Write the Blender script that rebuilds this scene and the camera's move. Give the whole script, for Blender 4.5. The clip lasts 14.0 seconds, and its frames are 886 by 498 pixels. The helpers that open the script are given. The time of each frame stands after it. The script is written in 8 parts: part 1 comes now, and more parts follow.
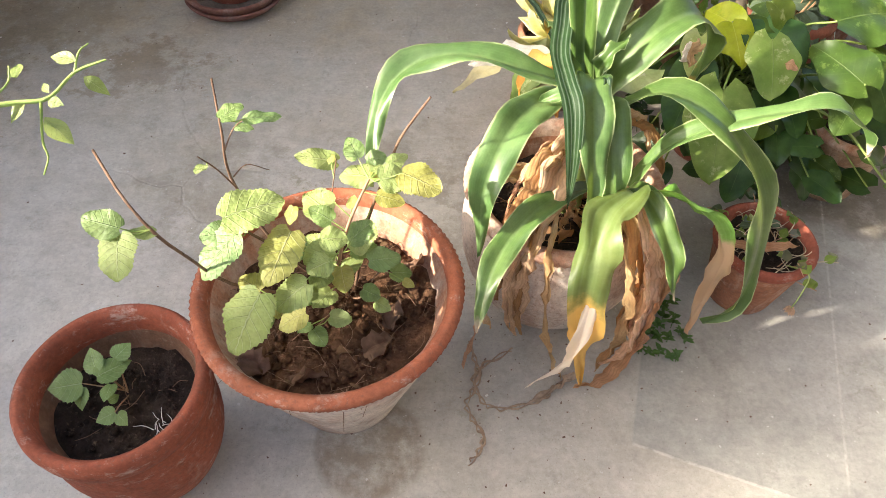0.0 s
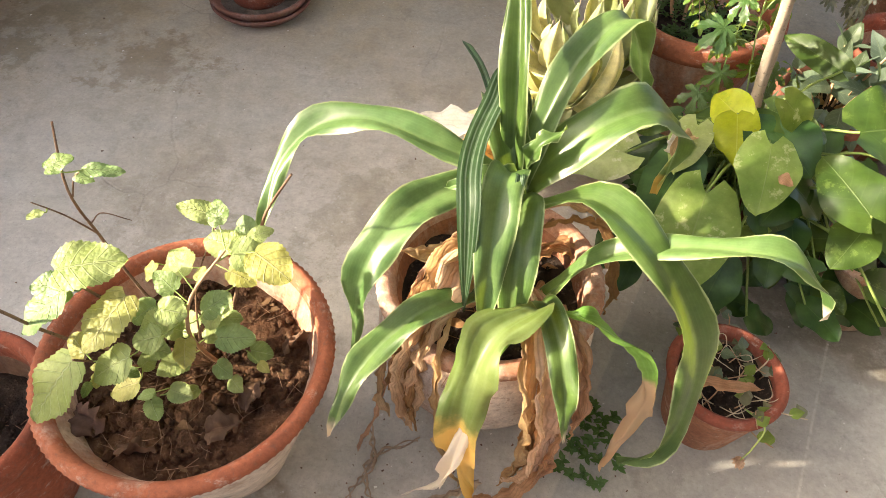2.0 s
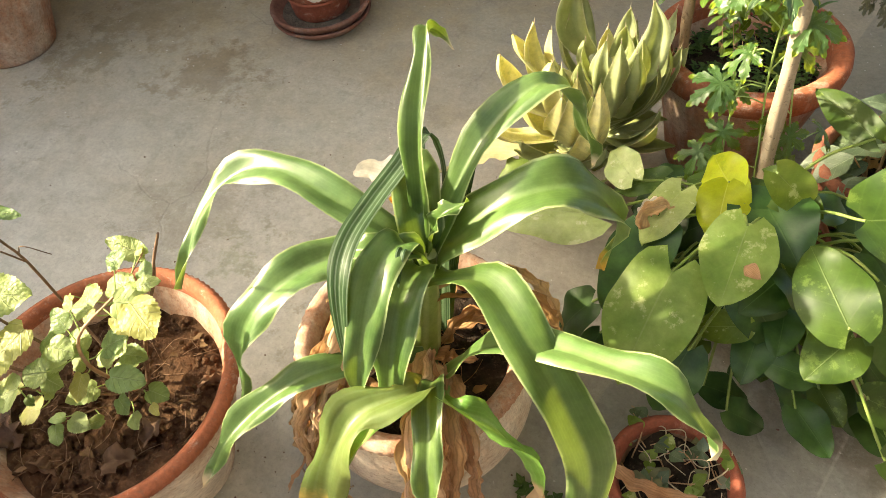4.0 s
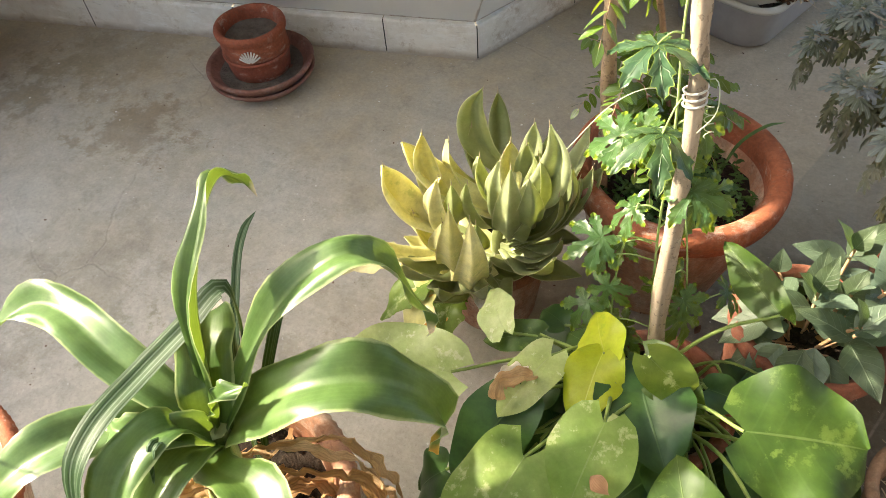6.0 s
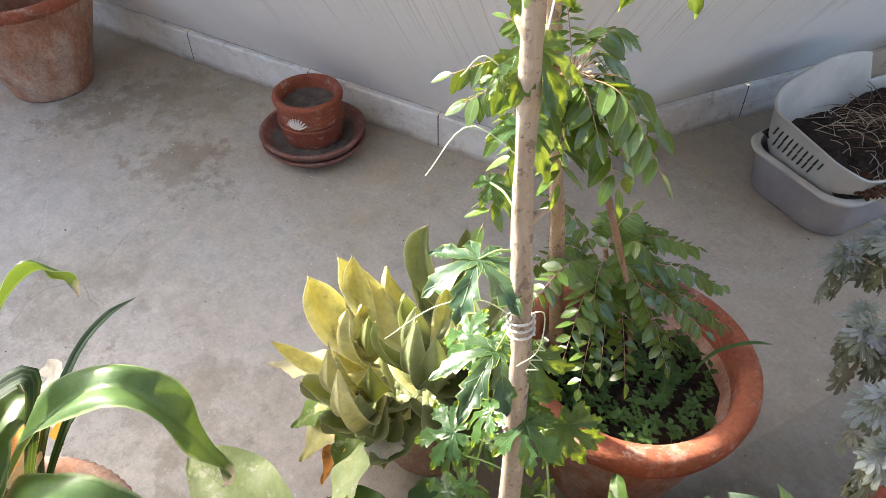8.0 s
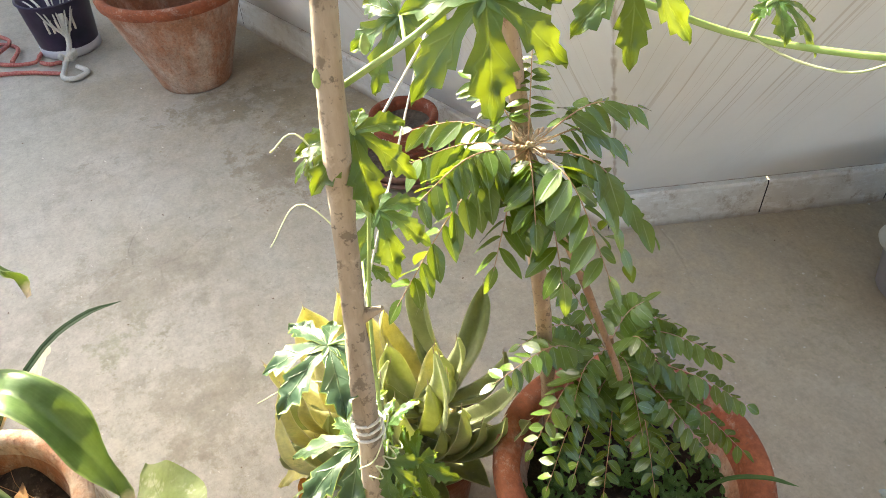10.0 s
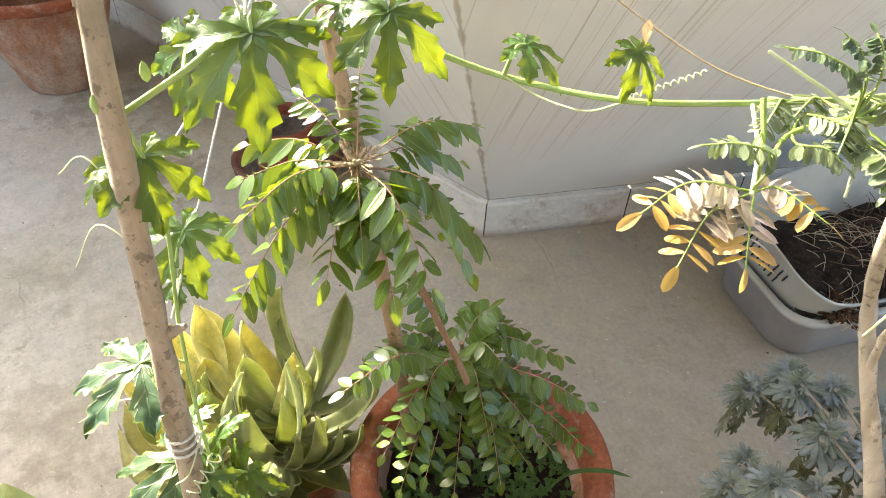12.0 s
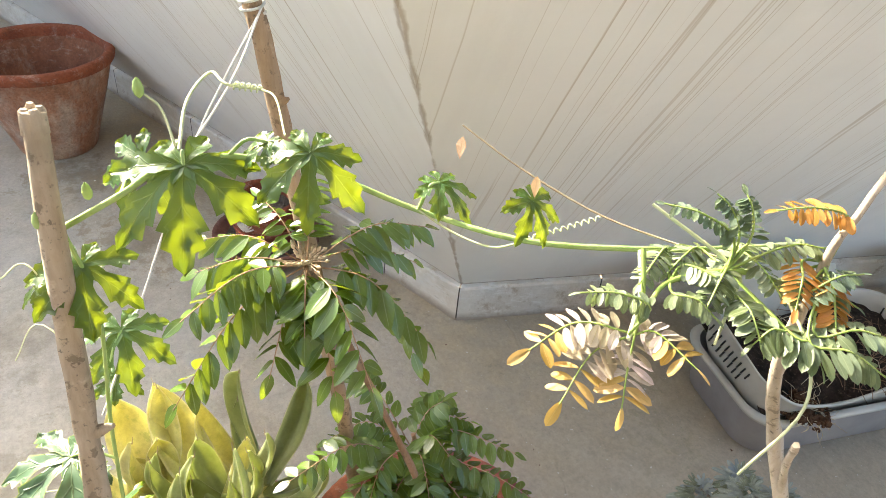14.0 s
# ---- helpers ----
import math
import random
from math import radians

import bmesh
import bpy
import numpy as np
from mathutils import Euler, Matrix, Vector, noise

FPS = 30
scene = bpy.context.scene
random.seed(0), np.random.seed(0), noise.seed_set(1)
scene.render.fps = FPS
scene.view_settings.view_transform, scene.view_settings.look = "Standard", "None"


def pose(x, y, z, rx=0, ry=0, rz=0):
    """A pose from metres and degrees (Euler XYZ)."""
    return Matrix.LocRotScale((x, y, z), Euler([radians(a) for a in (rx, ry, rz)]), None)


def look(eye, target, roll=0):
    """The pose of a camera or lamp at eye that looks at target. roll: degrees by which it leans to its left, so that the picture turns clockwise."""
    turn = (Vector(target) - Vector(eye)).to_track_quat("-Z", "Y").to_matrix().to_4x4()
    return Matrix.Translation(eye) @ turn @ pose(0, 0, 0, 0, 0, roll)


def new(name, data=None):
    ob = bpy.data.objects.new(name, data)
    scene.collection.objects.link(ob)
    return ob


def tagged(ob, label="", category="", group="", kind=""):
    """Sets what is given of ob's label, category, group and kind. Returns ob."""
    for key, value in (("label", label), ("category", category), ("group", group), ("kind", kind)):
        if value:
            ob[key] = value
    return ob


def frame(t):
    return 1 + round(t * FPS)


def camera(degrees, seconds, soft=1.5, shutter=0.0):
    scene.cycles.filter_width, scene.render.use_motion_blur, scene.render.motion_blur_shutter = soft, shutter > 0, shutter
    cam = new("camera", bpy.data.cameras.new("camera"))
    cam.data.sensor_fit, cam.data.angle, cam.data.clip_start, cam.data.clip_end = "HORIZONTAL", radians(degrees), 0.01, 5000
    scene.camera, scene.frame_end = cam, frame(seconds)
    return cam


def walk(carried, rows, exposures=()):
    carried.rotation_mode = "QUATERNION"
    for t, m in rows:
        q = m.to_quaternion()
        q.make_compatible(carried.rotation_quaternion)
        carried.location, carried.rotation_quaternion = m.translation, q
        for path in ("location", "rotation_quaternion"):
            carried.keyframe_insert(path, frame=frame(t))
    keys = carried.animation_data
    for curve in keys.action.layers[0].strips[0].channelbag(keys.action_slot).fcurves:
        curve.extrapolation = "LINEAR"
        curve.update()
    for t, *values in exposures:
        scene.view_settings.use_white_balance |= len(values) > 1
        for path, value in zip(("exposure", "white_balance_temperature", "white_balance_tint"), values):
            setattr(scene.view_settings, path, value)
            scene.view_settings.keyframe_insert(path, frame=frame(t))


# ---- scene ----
cam = camera(64.9, 14.0, 0.8)
PATH = [
    (0, (0.011, 0.057, 1.009), (0.022, 1.318, -0.543), 1.5),
    (0.5, (0.098, 0.103, 1.011), (-0.081, 1.348, -0.544), -1.4),
    (1, (0.208, 0.12, 1.017), (-0.036, 1.353, -0.539), 0.4),
    (1.5, (0.253, 0.156, 1.01), (-0.043, 1.372, -0.551), -1.7),
    (2, (0.246, 0.241, 1.002), (0.001, 1.469, -0.557), 1.9),
    (2.2, (0.239, 0.276, 1.006), (-0.027, 1.506, -0.548), 0.3),
    (4.3, (0.523, 0.451, 1.015), (-0.129, 1.503, -0.556), -8.2),
    (4.5, (0.541, 0.472, 1.015), (-0.098, 1.558, -0.538), -8.5),
    (5, (0.576, 0.588, 1.011), (0.021, 1.788, -0.489), -4.2),
    (5.5, (0.569, 0.674, 1.004), (-0.016, 1.831, -0.519), -2.3),
    (6, (0.586, 0.705, 1.002), (-0.122, 1.778, -0.53), -5.6),
    (6.5, (0.68, 0.745, 1.018), (-0.137, 1.823, -0.455), -4.9),
    (7, (0.75, 0.769, 1.006), (-0.081, 1.778, -0.509), -4.4),
    (7.5, (0.735, 0.864, 1.008), (-0.157, 1.952, -0.414), -1.1),
    (7.7, (0.719, 0.902, 1.012), (-0.231, 1.955, -0.398), -0.6),
    (9.8, (0.765, 1.158, 1.005), (-0.59, 1.734, -0.349), -2.1),
    (10, (0.778, 1.159, 1.006), (-0.558, 1.785, -0.344), -3.3),
    (10.5, (0.815, 1.151, 1.011), (-0.344, 1.982, -0.391), -0.5),
    (11, (0.805, 1.159, 1.015), (-0.374, 1.967, -0.384), 0.6),
    (11.5, (0.812, 1.199, 1.025), (-0.408, 2.031, -0.323), 2.1),
    (12, (0.817, 1.208, 1.026), (-0.389, 2.067, -0.318), 3.2),
    (12.5, (0.817, 1.211, 1.029), (-0.386, 2.081, -0.312), 3.6),
    (13, (0.822, 1.216, 1.037), (-0.407, 2.129, -0.25), 3.6),
    (13.5, (0.838, 1.233, 1.052), (-0.42, 2.172, -0.187), 4.1),
    (14, (0.838, 1.24, 1.065), (-0.467, 2.179, -0.124), 5.9),
]
walk(cam, [(t, look(eye, target, roll)) for t, eye, target, roll in PATH], [(0, 2.21, 6700, 8), (1.2, 2.27, 7300, 9), (2.2, 2.3, 7400, 9), (4.5, 2.33, 8300, -2), (5, 2.28, 8300, -2), (5.5, 2.27, 7200, 3), (6.5, 2.34, 7300, 2), (7, 2.34, 7200, 2), (7.5, 2.42, 6300, 10), (7.7, 2.42, 6300, 10), (9.8, 2.62, 7000, 2), (10.5, 2.66, 7300, 5), (11, 2.7, 6900, 2), (12.5, 2.7, 7250, 4), (13, 2.73, 7200, 5), (14, 2.66, 7000, 4)])

# ---- light: a low hazy sun from the west over an added blocking wall, and the sky ----
SUN_EL, SUN_AZ = 28.0, 193.0   # degrees: height, and the compass turn from +x to the sun
to_sun = Vector((math.cos(radians(SUN_AZ)) * math.cos(radians(SUN_EL)), math.sin(radians(SUN_AZ)) * math.cos(radians(SUN_EL)), math.sin(radians(SUN_EL))))
world = bpy.data.worlds.new("sky")
scene.world = world
world.use_nodes = True
wn = world.node_tree.nodes
sky = wn.new("ShaderNodeTexSky")
sky.sky_type = "NISHITA"
sky.sun_disc = False
sky.sun_elevation = radians(SUN_EL)
sky.sun_rotation = math.atan2(to_sun.x, to_sun.y)
sky.air_density = 0.7
sky.dust_density = 4.0
wn["Background"].inputs["Strength"].default_value = 0.14
world.node_tree.links.new(sky.outputs["Color"], wn["Background"].inputs["Color"])
sun = new("sun", bpy.data.lights.new("sun", "SUN"))
sun.data.energy = 4.2
sun.data.angle = radians(1.6)
sun.data.color = (1.0, 0.91, 0.78)
sun.matrix_world = look(to_sun * 8.0, (0, 0, 0))

# ---- tools ----
R = random.Random(11)
ORIGIN = {}


class Shape:
    """Vertices, faces, texture places and material slots, gathered piece by piece."""

    def __init__(self):
        self.v, self.f, self.uv, self.slot = [], [], [], []

    def grid(self, rows, uv=None, close=False, slot=0):
        n, m, k = len(rows), len(rows[0]), len(self.v)
        for i, row in enumerate(rows):
            for j, p in enumerate(row):
                self.v.append(tuple(p))
                self.uv.append(uv[i][j] if uv else (i / max(1, n - 1), j / max(1, m - 1)))
        for i in range(n - 1):
            for j in range(m if close else m - 1):
                a, b = k + i * m + j, k + i * m + (j + 1) % m
                self.f.append((a, b, b + m, a + m))
                self.slot.append(slot)
        return self

    def cap(self, ring, slot=0, flip=False):
        k = len(self.v)
        for p in ring:
            self.v.append(tuple(p))
            self.uv.append((0.5, 0.5))
        face = tuple(range(k, k + len(ring)))
        self.f.append(face[::-1] if flip else face)
        self.slot.append(slot)
        return self

    def join(self, other, m=None, slot=0):
        k = len(self.v)
        self.v += [tuple(m @ Vector(p)) for p in other.v] if m else other.v
        self.uv += other.uv
        self.f += [tuple(k + i for i in f) for f in other.f]
        self.slot += [slot + s for s in other.slot]
        return self


def mesh_of(name, shape, mats, origin=None, smooth=True):
    me = bpy.data.meshes.new(name)
    o = origin or Vector()
    me.from_pydata([(p[0] - o[0], p[1] - o[1], p[2] - o[2]) for p in shape.v], [], shape.f)
    layer = me.uv_layers.new(name="UVMap")
    index = np.empty(len(me.loops), dtype=np.int32)
    me.loops.foreach_get("vertex_index", index)
    layer.data.foreach_set("uv", np.array(shape.uv, dtype=np.float32)[index].ravel())
    me.polygons.foreach_set("use_smooth", np.full(len(me.polygons), smooth))
    for mat in mats if isinstance(mats, (list, tuple)) else [mats]:
        me.materials.append(mat)
    me.polygons.foreach_set("material_index", np.array(shape.slot, dtype=np.int32))
    me.update()
    return me


def thing(name, at, label, category, group="", kind=""):
    ob = new(name)
    ob.empty_display_size = 0.05
    ob.location = at
    ORIGIN[ob] = Vector(at)
    return tagged(ob, label, category, group, kind)


def part(name, shape, mats, parent, label="", smooth=True):
    """One mesh under a thing or under a part, its shape given in the world's metres."""
    ob = new(name, mesh_of(name, shape, mats, ORIGIN[parent], smooth))
    ob.parent = parent
    ORIGIN[ob] = ORIGIN[parent]
    return tagged(ob, label)


def whole(name, shape, mats, at, label, category, group="", kind="", smooth=True):
    """A thing that is one mesh."""
    ob = new(name, mesh_of(name, shape, mats, Vector(at), smooth))
    ob.location = at
    ORIGIN[ob] = Vector(at)
    return tagged(ob, label, category, group, kind)


def spline(points, n):
    """n points on a smooth line through the points given."""
    p = [Vector(q) for q in points]
    p = [2 * p[0] - p[1]] + p + [2 * p[-1] - p[-2]]
    out = []
    for k in range(n):
        s = k / (n - 1) * (len(p) - 3)
        i = min(int(s), len(p) - 4)
        t = s - i
        a, b, c, d = p[i:i + 4]
        out.append(0.5 * (2 * b + (c - a) * t + (2 * a - 5 * b + 4 * c - d) * t * t + (3 * b - a - 3 * c + d) * t ** 3))
    return out


def tube(points, radii, seg=8, n=0, rough=0.0, seed=0, caps=True, slot=0):
    pts = spline(points, n) if n else [Vector(p) for p in points]
    s, rows, uvs = Shape(), [], []
    side = None
    rr = random.Random(seed)
    off = rr.random() * 50
    for i, p in enumerate(pts):
        t = (pts[min(i + 1, len(pts) - 1)] - pts[max(i - 1, 0)]).normalized()
        if side is None:
            side = t.orthogonal().normalized()
        side = (side - t * side.dot(t)).normalized()
        up = t.cross(side)
        f = i / (len(pts) - 1) * (len(radii) - 1)
        k = min(int(f), len(radii) - 2) if len(radii) > 1 else 0
        r = radii[k] + (radii[min(k + 1, len(radii) - 1)] - radii[k]) * (f - k)
        row = []
        for j in range(seg):
            a = 2 * math.pi * j / seg
            q = r * (1 + rough * noise.noise((math.cos(a) * 1.5 + off, math.sin(a) * 1.5, i * 0.45)))
            row.append(p + side * (q * math.cos(a)) + up * (q * math.sin(a)))
        rows.append(row)
        uvs.append([(i / (len(pts) - 1), j / seg) for j in range(seg)])
    s.grid(rows, uvs, close=True, slot=slot)
    if caps:
        s.cap(rows[0], slot, True).cap(rows[-1], slot)
    return s


def lathe(profile, at, seg=48, wobble=0.0, seed=0, slot=0):
    """A turned body: profile of (radius, height) from the outside foot over the lip to the inside."""
    s, rows, uvs = Shape(), [], []
    for i, (r, z) in enumerate(profile):
        row = []
        for j in range(seg):
            a = 2 * math.pi * j / seg
            k = 1 + wobble * noise.noise((math.cos(a) * 1.3 + seed, math.sin(a) * 1.3, z * 9))
            dz = wobble * 0.1 * noise.noise((math.cos(a) * 1.1, math.sin(a) * 1.1 + seed, 4.0))
            row.append((at[0] + r * k * math.cos(a), at[1] + r * k * math.sin(a), at[2] + z + dz))
        rows.append(row)
        uvs.append([(i / len(profile), j / seg) for j in range(seg)])
    return s.grid(rows, uvs, close=True, slot=slot)


def ribbon(points, width, n=18, across=7, fold=0.25, ruffle=0.0, twist=(0.0, 0.0), base=0.55, tip=0.75, seed=0, thick=0.0, sharp=1.8, crumple=0.0):
    """A strap leaf along a line: channelled, ruffled, tapering to its tip."""
    pts = spline(points, n)
    rr = random.Random(seed)
    ph = rr.random() * 6
    flat = (Vector(points[-1]) - Vector(points[0])).to_2d()
    lead = Vector((flat.x, flat.y, 0)).normalized() if flat.length > 1e-4 else Vector((1, 0, 0))
    top, low, uvs = [], [], []
    for i, p in enumerate(pts):
        u = i / (n - 1)
        t = (pts[min(i + 1, n - 1)] - pts[max(i - 1, 0)]).normalized()
        near = (pts[min(i + 4, n - 1)] - pts[max(i - 4, 0)]).to_2d()
        d = (lead * 0.12 + Vector((near.x, near.y, 0))).normalized()
        side = Vector((d.y, -d.x, 0))
        side = (side - t * side.dot(t)).normalized()
        up = side.cross(t).normalized()
        a = radians(twist[0] + (twist[1] - twist[0]) * u)
        side, up = side * math.cos(a) + up * math.sin(a), up * math.cos(a) - side * math.sin(a)
        w = width / 2 * (base + (1 - base) * min(1, u / 0.3)) * (1 if u < tip else (1 - ((u - tip) / (1 - tip)) ** sharp) * 0.96 + 0.04)
        a_row, b_row = [], []
        for j in range(across):
            v = 2 * j / (across - 1) - 1
            e = abs(v)
            h = w * fold * (1.1 * e - 1.5 * max(0.0, e - 0.68) - 0.3) + ruffle * v * v * math.sin(u * 21 + ph + (0.9 if v > 0 else 0)) * (0.4 + u)
            q = p + side * (w * v) + up * h
            if crumple:
                k = q * 55.0 + Vector((ph * 7, 0, 0))
                q = q + (noise.noise_vector(k) * 1.2 + noise.noise_vector(k * 2.3) * 0.7) * crumple + side * (v * w * 0.5 * noise.noise((u * 9 + ph, v * 0.8, 2.0)))
            a_row.append(q)
            b_row.append(q - up * thick * (1 - v * v * 0.8))
        top.append(a_row)
        low.append(b_row)
        uvs.append([(u, j / (across - 1)) for j in range(across)])
    s = Shape().grid(top, uvs)
    if thick:
        s.grid([row[::-1] for row in low], [row[::-1] for row in uvs])
        for j in (0, across - 1):
            rows = [[a[j], b[j]] for a, b in zip(top, low)]
            s.grid(rows if j else [r[::-1] for r in rows], [[(i / (n - 1), j / (across - 1))] * 2 for i in range(n)])
    return s


def frame_of(root, tip, face):
    """A pose with x from root to tip and z towards the leaf's upper face."""
    x = (Vector(tip) - Vector(root)).normalized()
    z = Vector(face)
    z = (z - x * z.dot(x)).normalized()
    y = z.cross(x)
    return Matrix(((x.x, y.x, z.x, root[0]), (x.y, y.y, z.y, root[1]), (x.z, y.z, z.z, root[2]), (0, 0, 0, 1)))


def blade(length, width, lobe=0.0, teeth=0, fold=0.15, droop=0.2, ripple=0.0, peak=0.4, point=1.0, nu=14, nv=9, seed=0, quilt=0.0):
    """A leaf blade in its own frame: x from stalk to tip, z up. lobe: a heart's ears; teeth: along each edge."""
    rr = random.Random(seed)
    ph = rr.random() * 9
    rows, uvs = [], []
    for i in range(nu):
        u = i / (nu - 1)
        if u < peak:
            w = 0.30 + 0.70 * math.sqrt(1 - (1 - u / peak) ** 2) if lobe else 0.05 + 0.95 * math.sin(math.pi / 2 * u / peak) ** 0.8
        else:
            q = (u - peak) / (1 - peak)
            w = math.cos(math.pi / 2 * q) ** point * (1 - 0.25 * q)
        w *= width / 2
        row, tex = [], []
        for j in range(nv):
            v = 2 * j / (nv - 1) - 1
            e = abs(v)
            x = length * (u - lobe * (e ** 1.3) * (1 - u) ** 3)
            y = w * v
            if teeth and e > 0.99 and 0 < i < nu - 1:
                saw = (u * teeth) % 1.0
                y *= 1.0 + 0.13 * (saw - 0.5)
                x += length * 0.012 * saw
            z = fold * abs(y) - droop * length * (u ** 2) * 0.5 - droop * 0.6 * y * y / max(width, 1e-3)
            z += ripple * length * e * e * math.sin(u * 11 + ph + (2 if v > 0 else 0)) + quilt * length * math.sin((u - 0.35 * e) * 44) * (0.3 + 0.7 * (1 - e)) * 0.5
            row.append((x, y, z))
            tex.append((u, (v + 1) / 2))
        rows.append(row)
        uvs.append(tex)
    return Shape().grid(rows, uvs)


def palm(length, lobes, half=24.0, sinus=0.34, rings=6, droop=0.35, seed=0, teeth=True):
    """A hand-shaped leaf with cut, toothed lobes; lobes: (degrees, share of the length). The stalk joins at the origin, x to the tip."""
    rr = random.Random(seed)
    ph = rr.random() * 6
    shape = ((-1.0, sinus), (-0.85, sinus * 0.98), (-0.79, 0.62), (-0.75, 0.78), (-0.60, 0.70), (-0.46, 0.93), (-0.34, 0.82), (-0.16, 0.99), (-0.10, 0.92), (0.0, 1.06), (0.10, 0.92), (0.16, 0.99), (0.34, 0.82), (0.46, 0.93), (0.60, 0.70), (0.75, 0.78), (0.79, 0.62), (0.85, sinus * 0.98)) if teeth else ((-1.0, sinus), (-0.7, 0.62), (-0.45, 0.88), (-0.2, 0.98), (0.0, 1.0), (0.2, 0.98), (0.45, 0.88), (0.7, 0.62))
    rim = []
    for deg, share in sorted(lobes):
        hw = half * rr.uniform(0.9, 1.12)
        deg += rr.uniform(-5, 5)
        share *= rr.uniform(0.9, 1.1)
        for f, r in shape:
            r = r * share if abs(f) < 0.8 else sinus * (0.5 + 0.5 * share) * rr.uniform(0.8, 1.15)
            rim.append((radians(deg + f * hw), length * r * rr.uniform(0.95, 1.05), f))
    deg, share = max(lobes)
    rim.append((radians(deg + half), length * sinus * 0.6, 1.0))
    rows, uvs = [], []
    for i in range(rings):
        q = (i / (rings - 1)) ** 0.85
        row, tex = [], []
        for a, r, f in rim:
            x, y = r * q * math.cos(a), r * q * math.sin(a)
            d = math.hypot(x, y) / length
            z = -droop * length * d * d * 0.7 + 0.06 * length * math.sin(a * 4 + ph) * d + 0.035 * length * (abs(f) - 0.4) * q + 0.025 * length * math.sin(a * 13 + ph + q * 5) * d
            row.append((x, y, z))
            tex.append((q, 0.5 + 0.5 * f))
        rows.append(row)
        uvs.append(tex)
    return Shape().grid(rows, uvs)


def vine_leaf(length, droop=0.5, seed=0):
    """A gourd leaf: a joined palm with seven broad toothed lobes parted by narrow round bays; the stalk joins at the origin."""
    rr = random.Random(seed)
    ph = rr.random() * 6
    half = ((0.00, 0.02), (0.10, 0.10), (0.24, 0.120), (0.35, 0.095), (0.46, 0.125), (0.60, 0.225), (0.635, 0.155), (0.75, 0.190), (0.79, 0.100), (0.90, 0.085), (1.03, 0.002))
    palm_r = 0.34
    s = Shape()
    for k, (deg, share) in enumerate(((0, 1.0), (48, 0.90), (-48, 0.90), (97, 0.68), (-97, 0.68), (145, 0.42), (-145, 0.42))):
        deg += rr.uniform(-5, 5)
        share *= rr.uniform(0.9, 1.1)
        ca, sa = math.cos(radians(deg)), math.sin(radians(deg))
        hang = droop * rr.uniform(0.75, 1.35)
        wide = rr.uniform(0.95, 1.15)
        rows, uvs = [], []
        for u, w in half:
            spread = max(w * wide * share ** 0.5, math.tan(radians(25.5)) * u if u * share < palm_r * 0.82 else 0.0)
            row, tex = [], []
            for j in range(9):
                v = j / 4 - 1
                e = abs(v)
                x = length * share * (u + (0.05 * e ** 3 if 0.5 < u < 1 else 0.0))
                y = length * spread * v * (share if u * share < palm_r * 0.82 else 1.0)
                gx, gy = x * ca - y * sa, x * sa + y * ca
                d = math.hypot(gx, gy) / length
                z = -hang * length * max(0.0, d - 0.15) ** 1.5 + 0.10 * length * e * min(1.0, d * 2) * 0.5
                z += length * (0.030 * math.sin(15 * u + 3 * v + ph + k) + 0.020 * math.sin(31 * u + 5 * e + ph)) * d + 0.00012 * k
                row.append((gx, gy, z))
                tex.append((u, 0.5 + 0.5 * v))
            rows.append(row)
            uvs.append(tex)
        s.grid(rows, uvs)
    return s


def frond(points, pairs, leaflet, width, seed=0, start=0.15, hang=0.35, rachis=0.0012, alternate=True, end=True, size=(0.7, 1.0), peak=0.45, point=0.8, sweep=(0.35, 0.7)):
    """A feather leaf: its stalk and the shapes of its leaflets."""
    rr = random.Random(seed)
    s = tube(points, [rachis, rachis * 0.5], 5, 14)
    leaflets = []
    line = spline(points, 60)
    for k in range(pairs * 2 + (1 if end else 0)):
        last = k == pairs * 2
        u = 0.97 if last else start + (0.96 - start) * ((k // 2) + (0.4 * (k % 2) if alternate else 0)) / pairs
        i = min(int(u * 59), 57)
        t = (line[i + 1] - line[i]).normalized()
        out = t.cross(Vector((0, 0, 1)))
        out = out.normalized() if out.length > 0.05 else Vector((1, 0, 0))
        hand = 1 if k % 2 else -1
        way = t if last else (t * rr.uniform(sweep[0], sweep[1]) + out * hand * rr.uniform(0.75, 1.0) + Vector((0, 0, -hang * rr.uniform(0.3, 1.6)))).normalized()
        face = Vector((0, 0, 1)) + out * hand * rr.uniform(-0.45, 0.7) + t * rr.uniform(-0.7, 0.4)
        sz = (size[0] + (size[1] - size[0]) * math.sin(math.pi * min(1, u * 0.9 + 0.1))) * rr.uniform(0.85, 1.12)
        piece = blade(leaflet * sz, width * sz, fold=rr.uniform(0.08, 0.38), droop=rr.uniform(0.05, 0.45), peak=peak, point=point, nu=9, nv=5, seed=k)
        leaflets.append(Shape().join(piece, frame_of(line[i], line[i] + way, face)))
    return s, leaflets

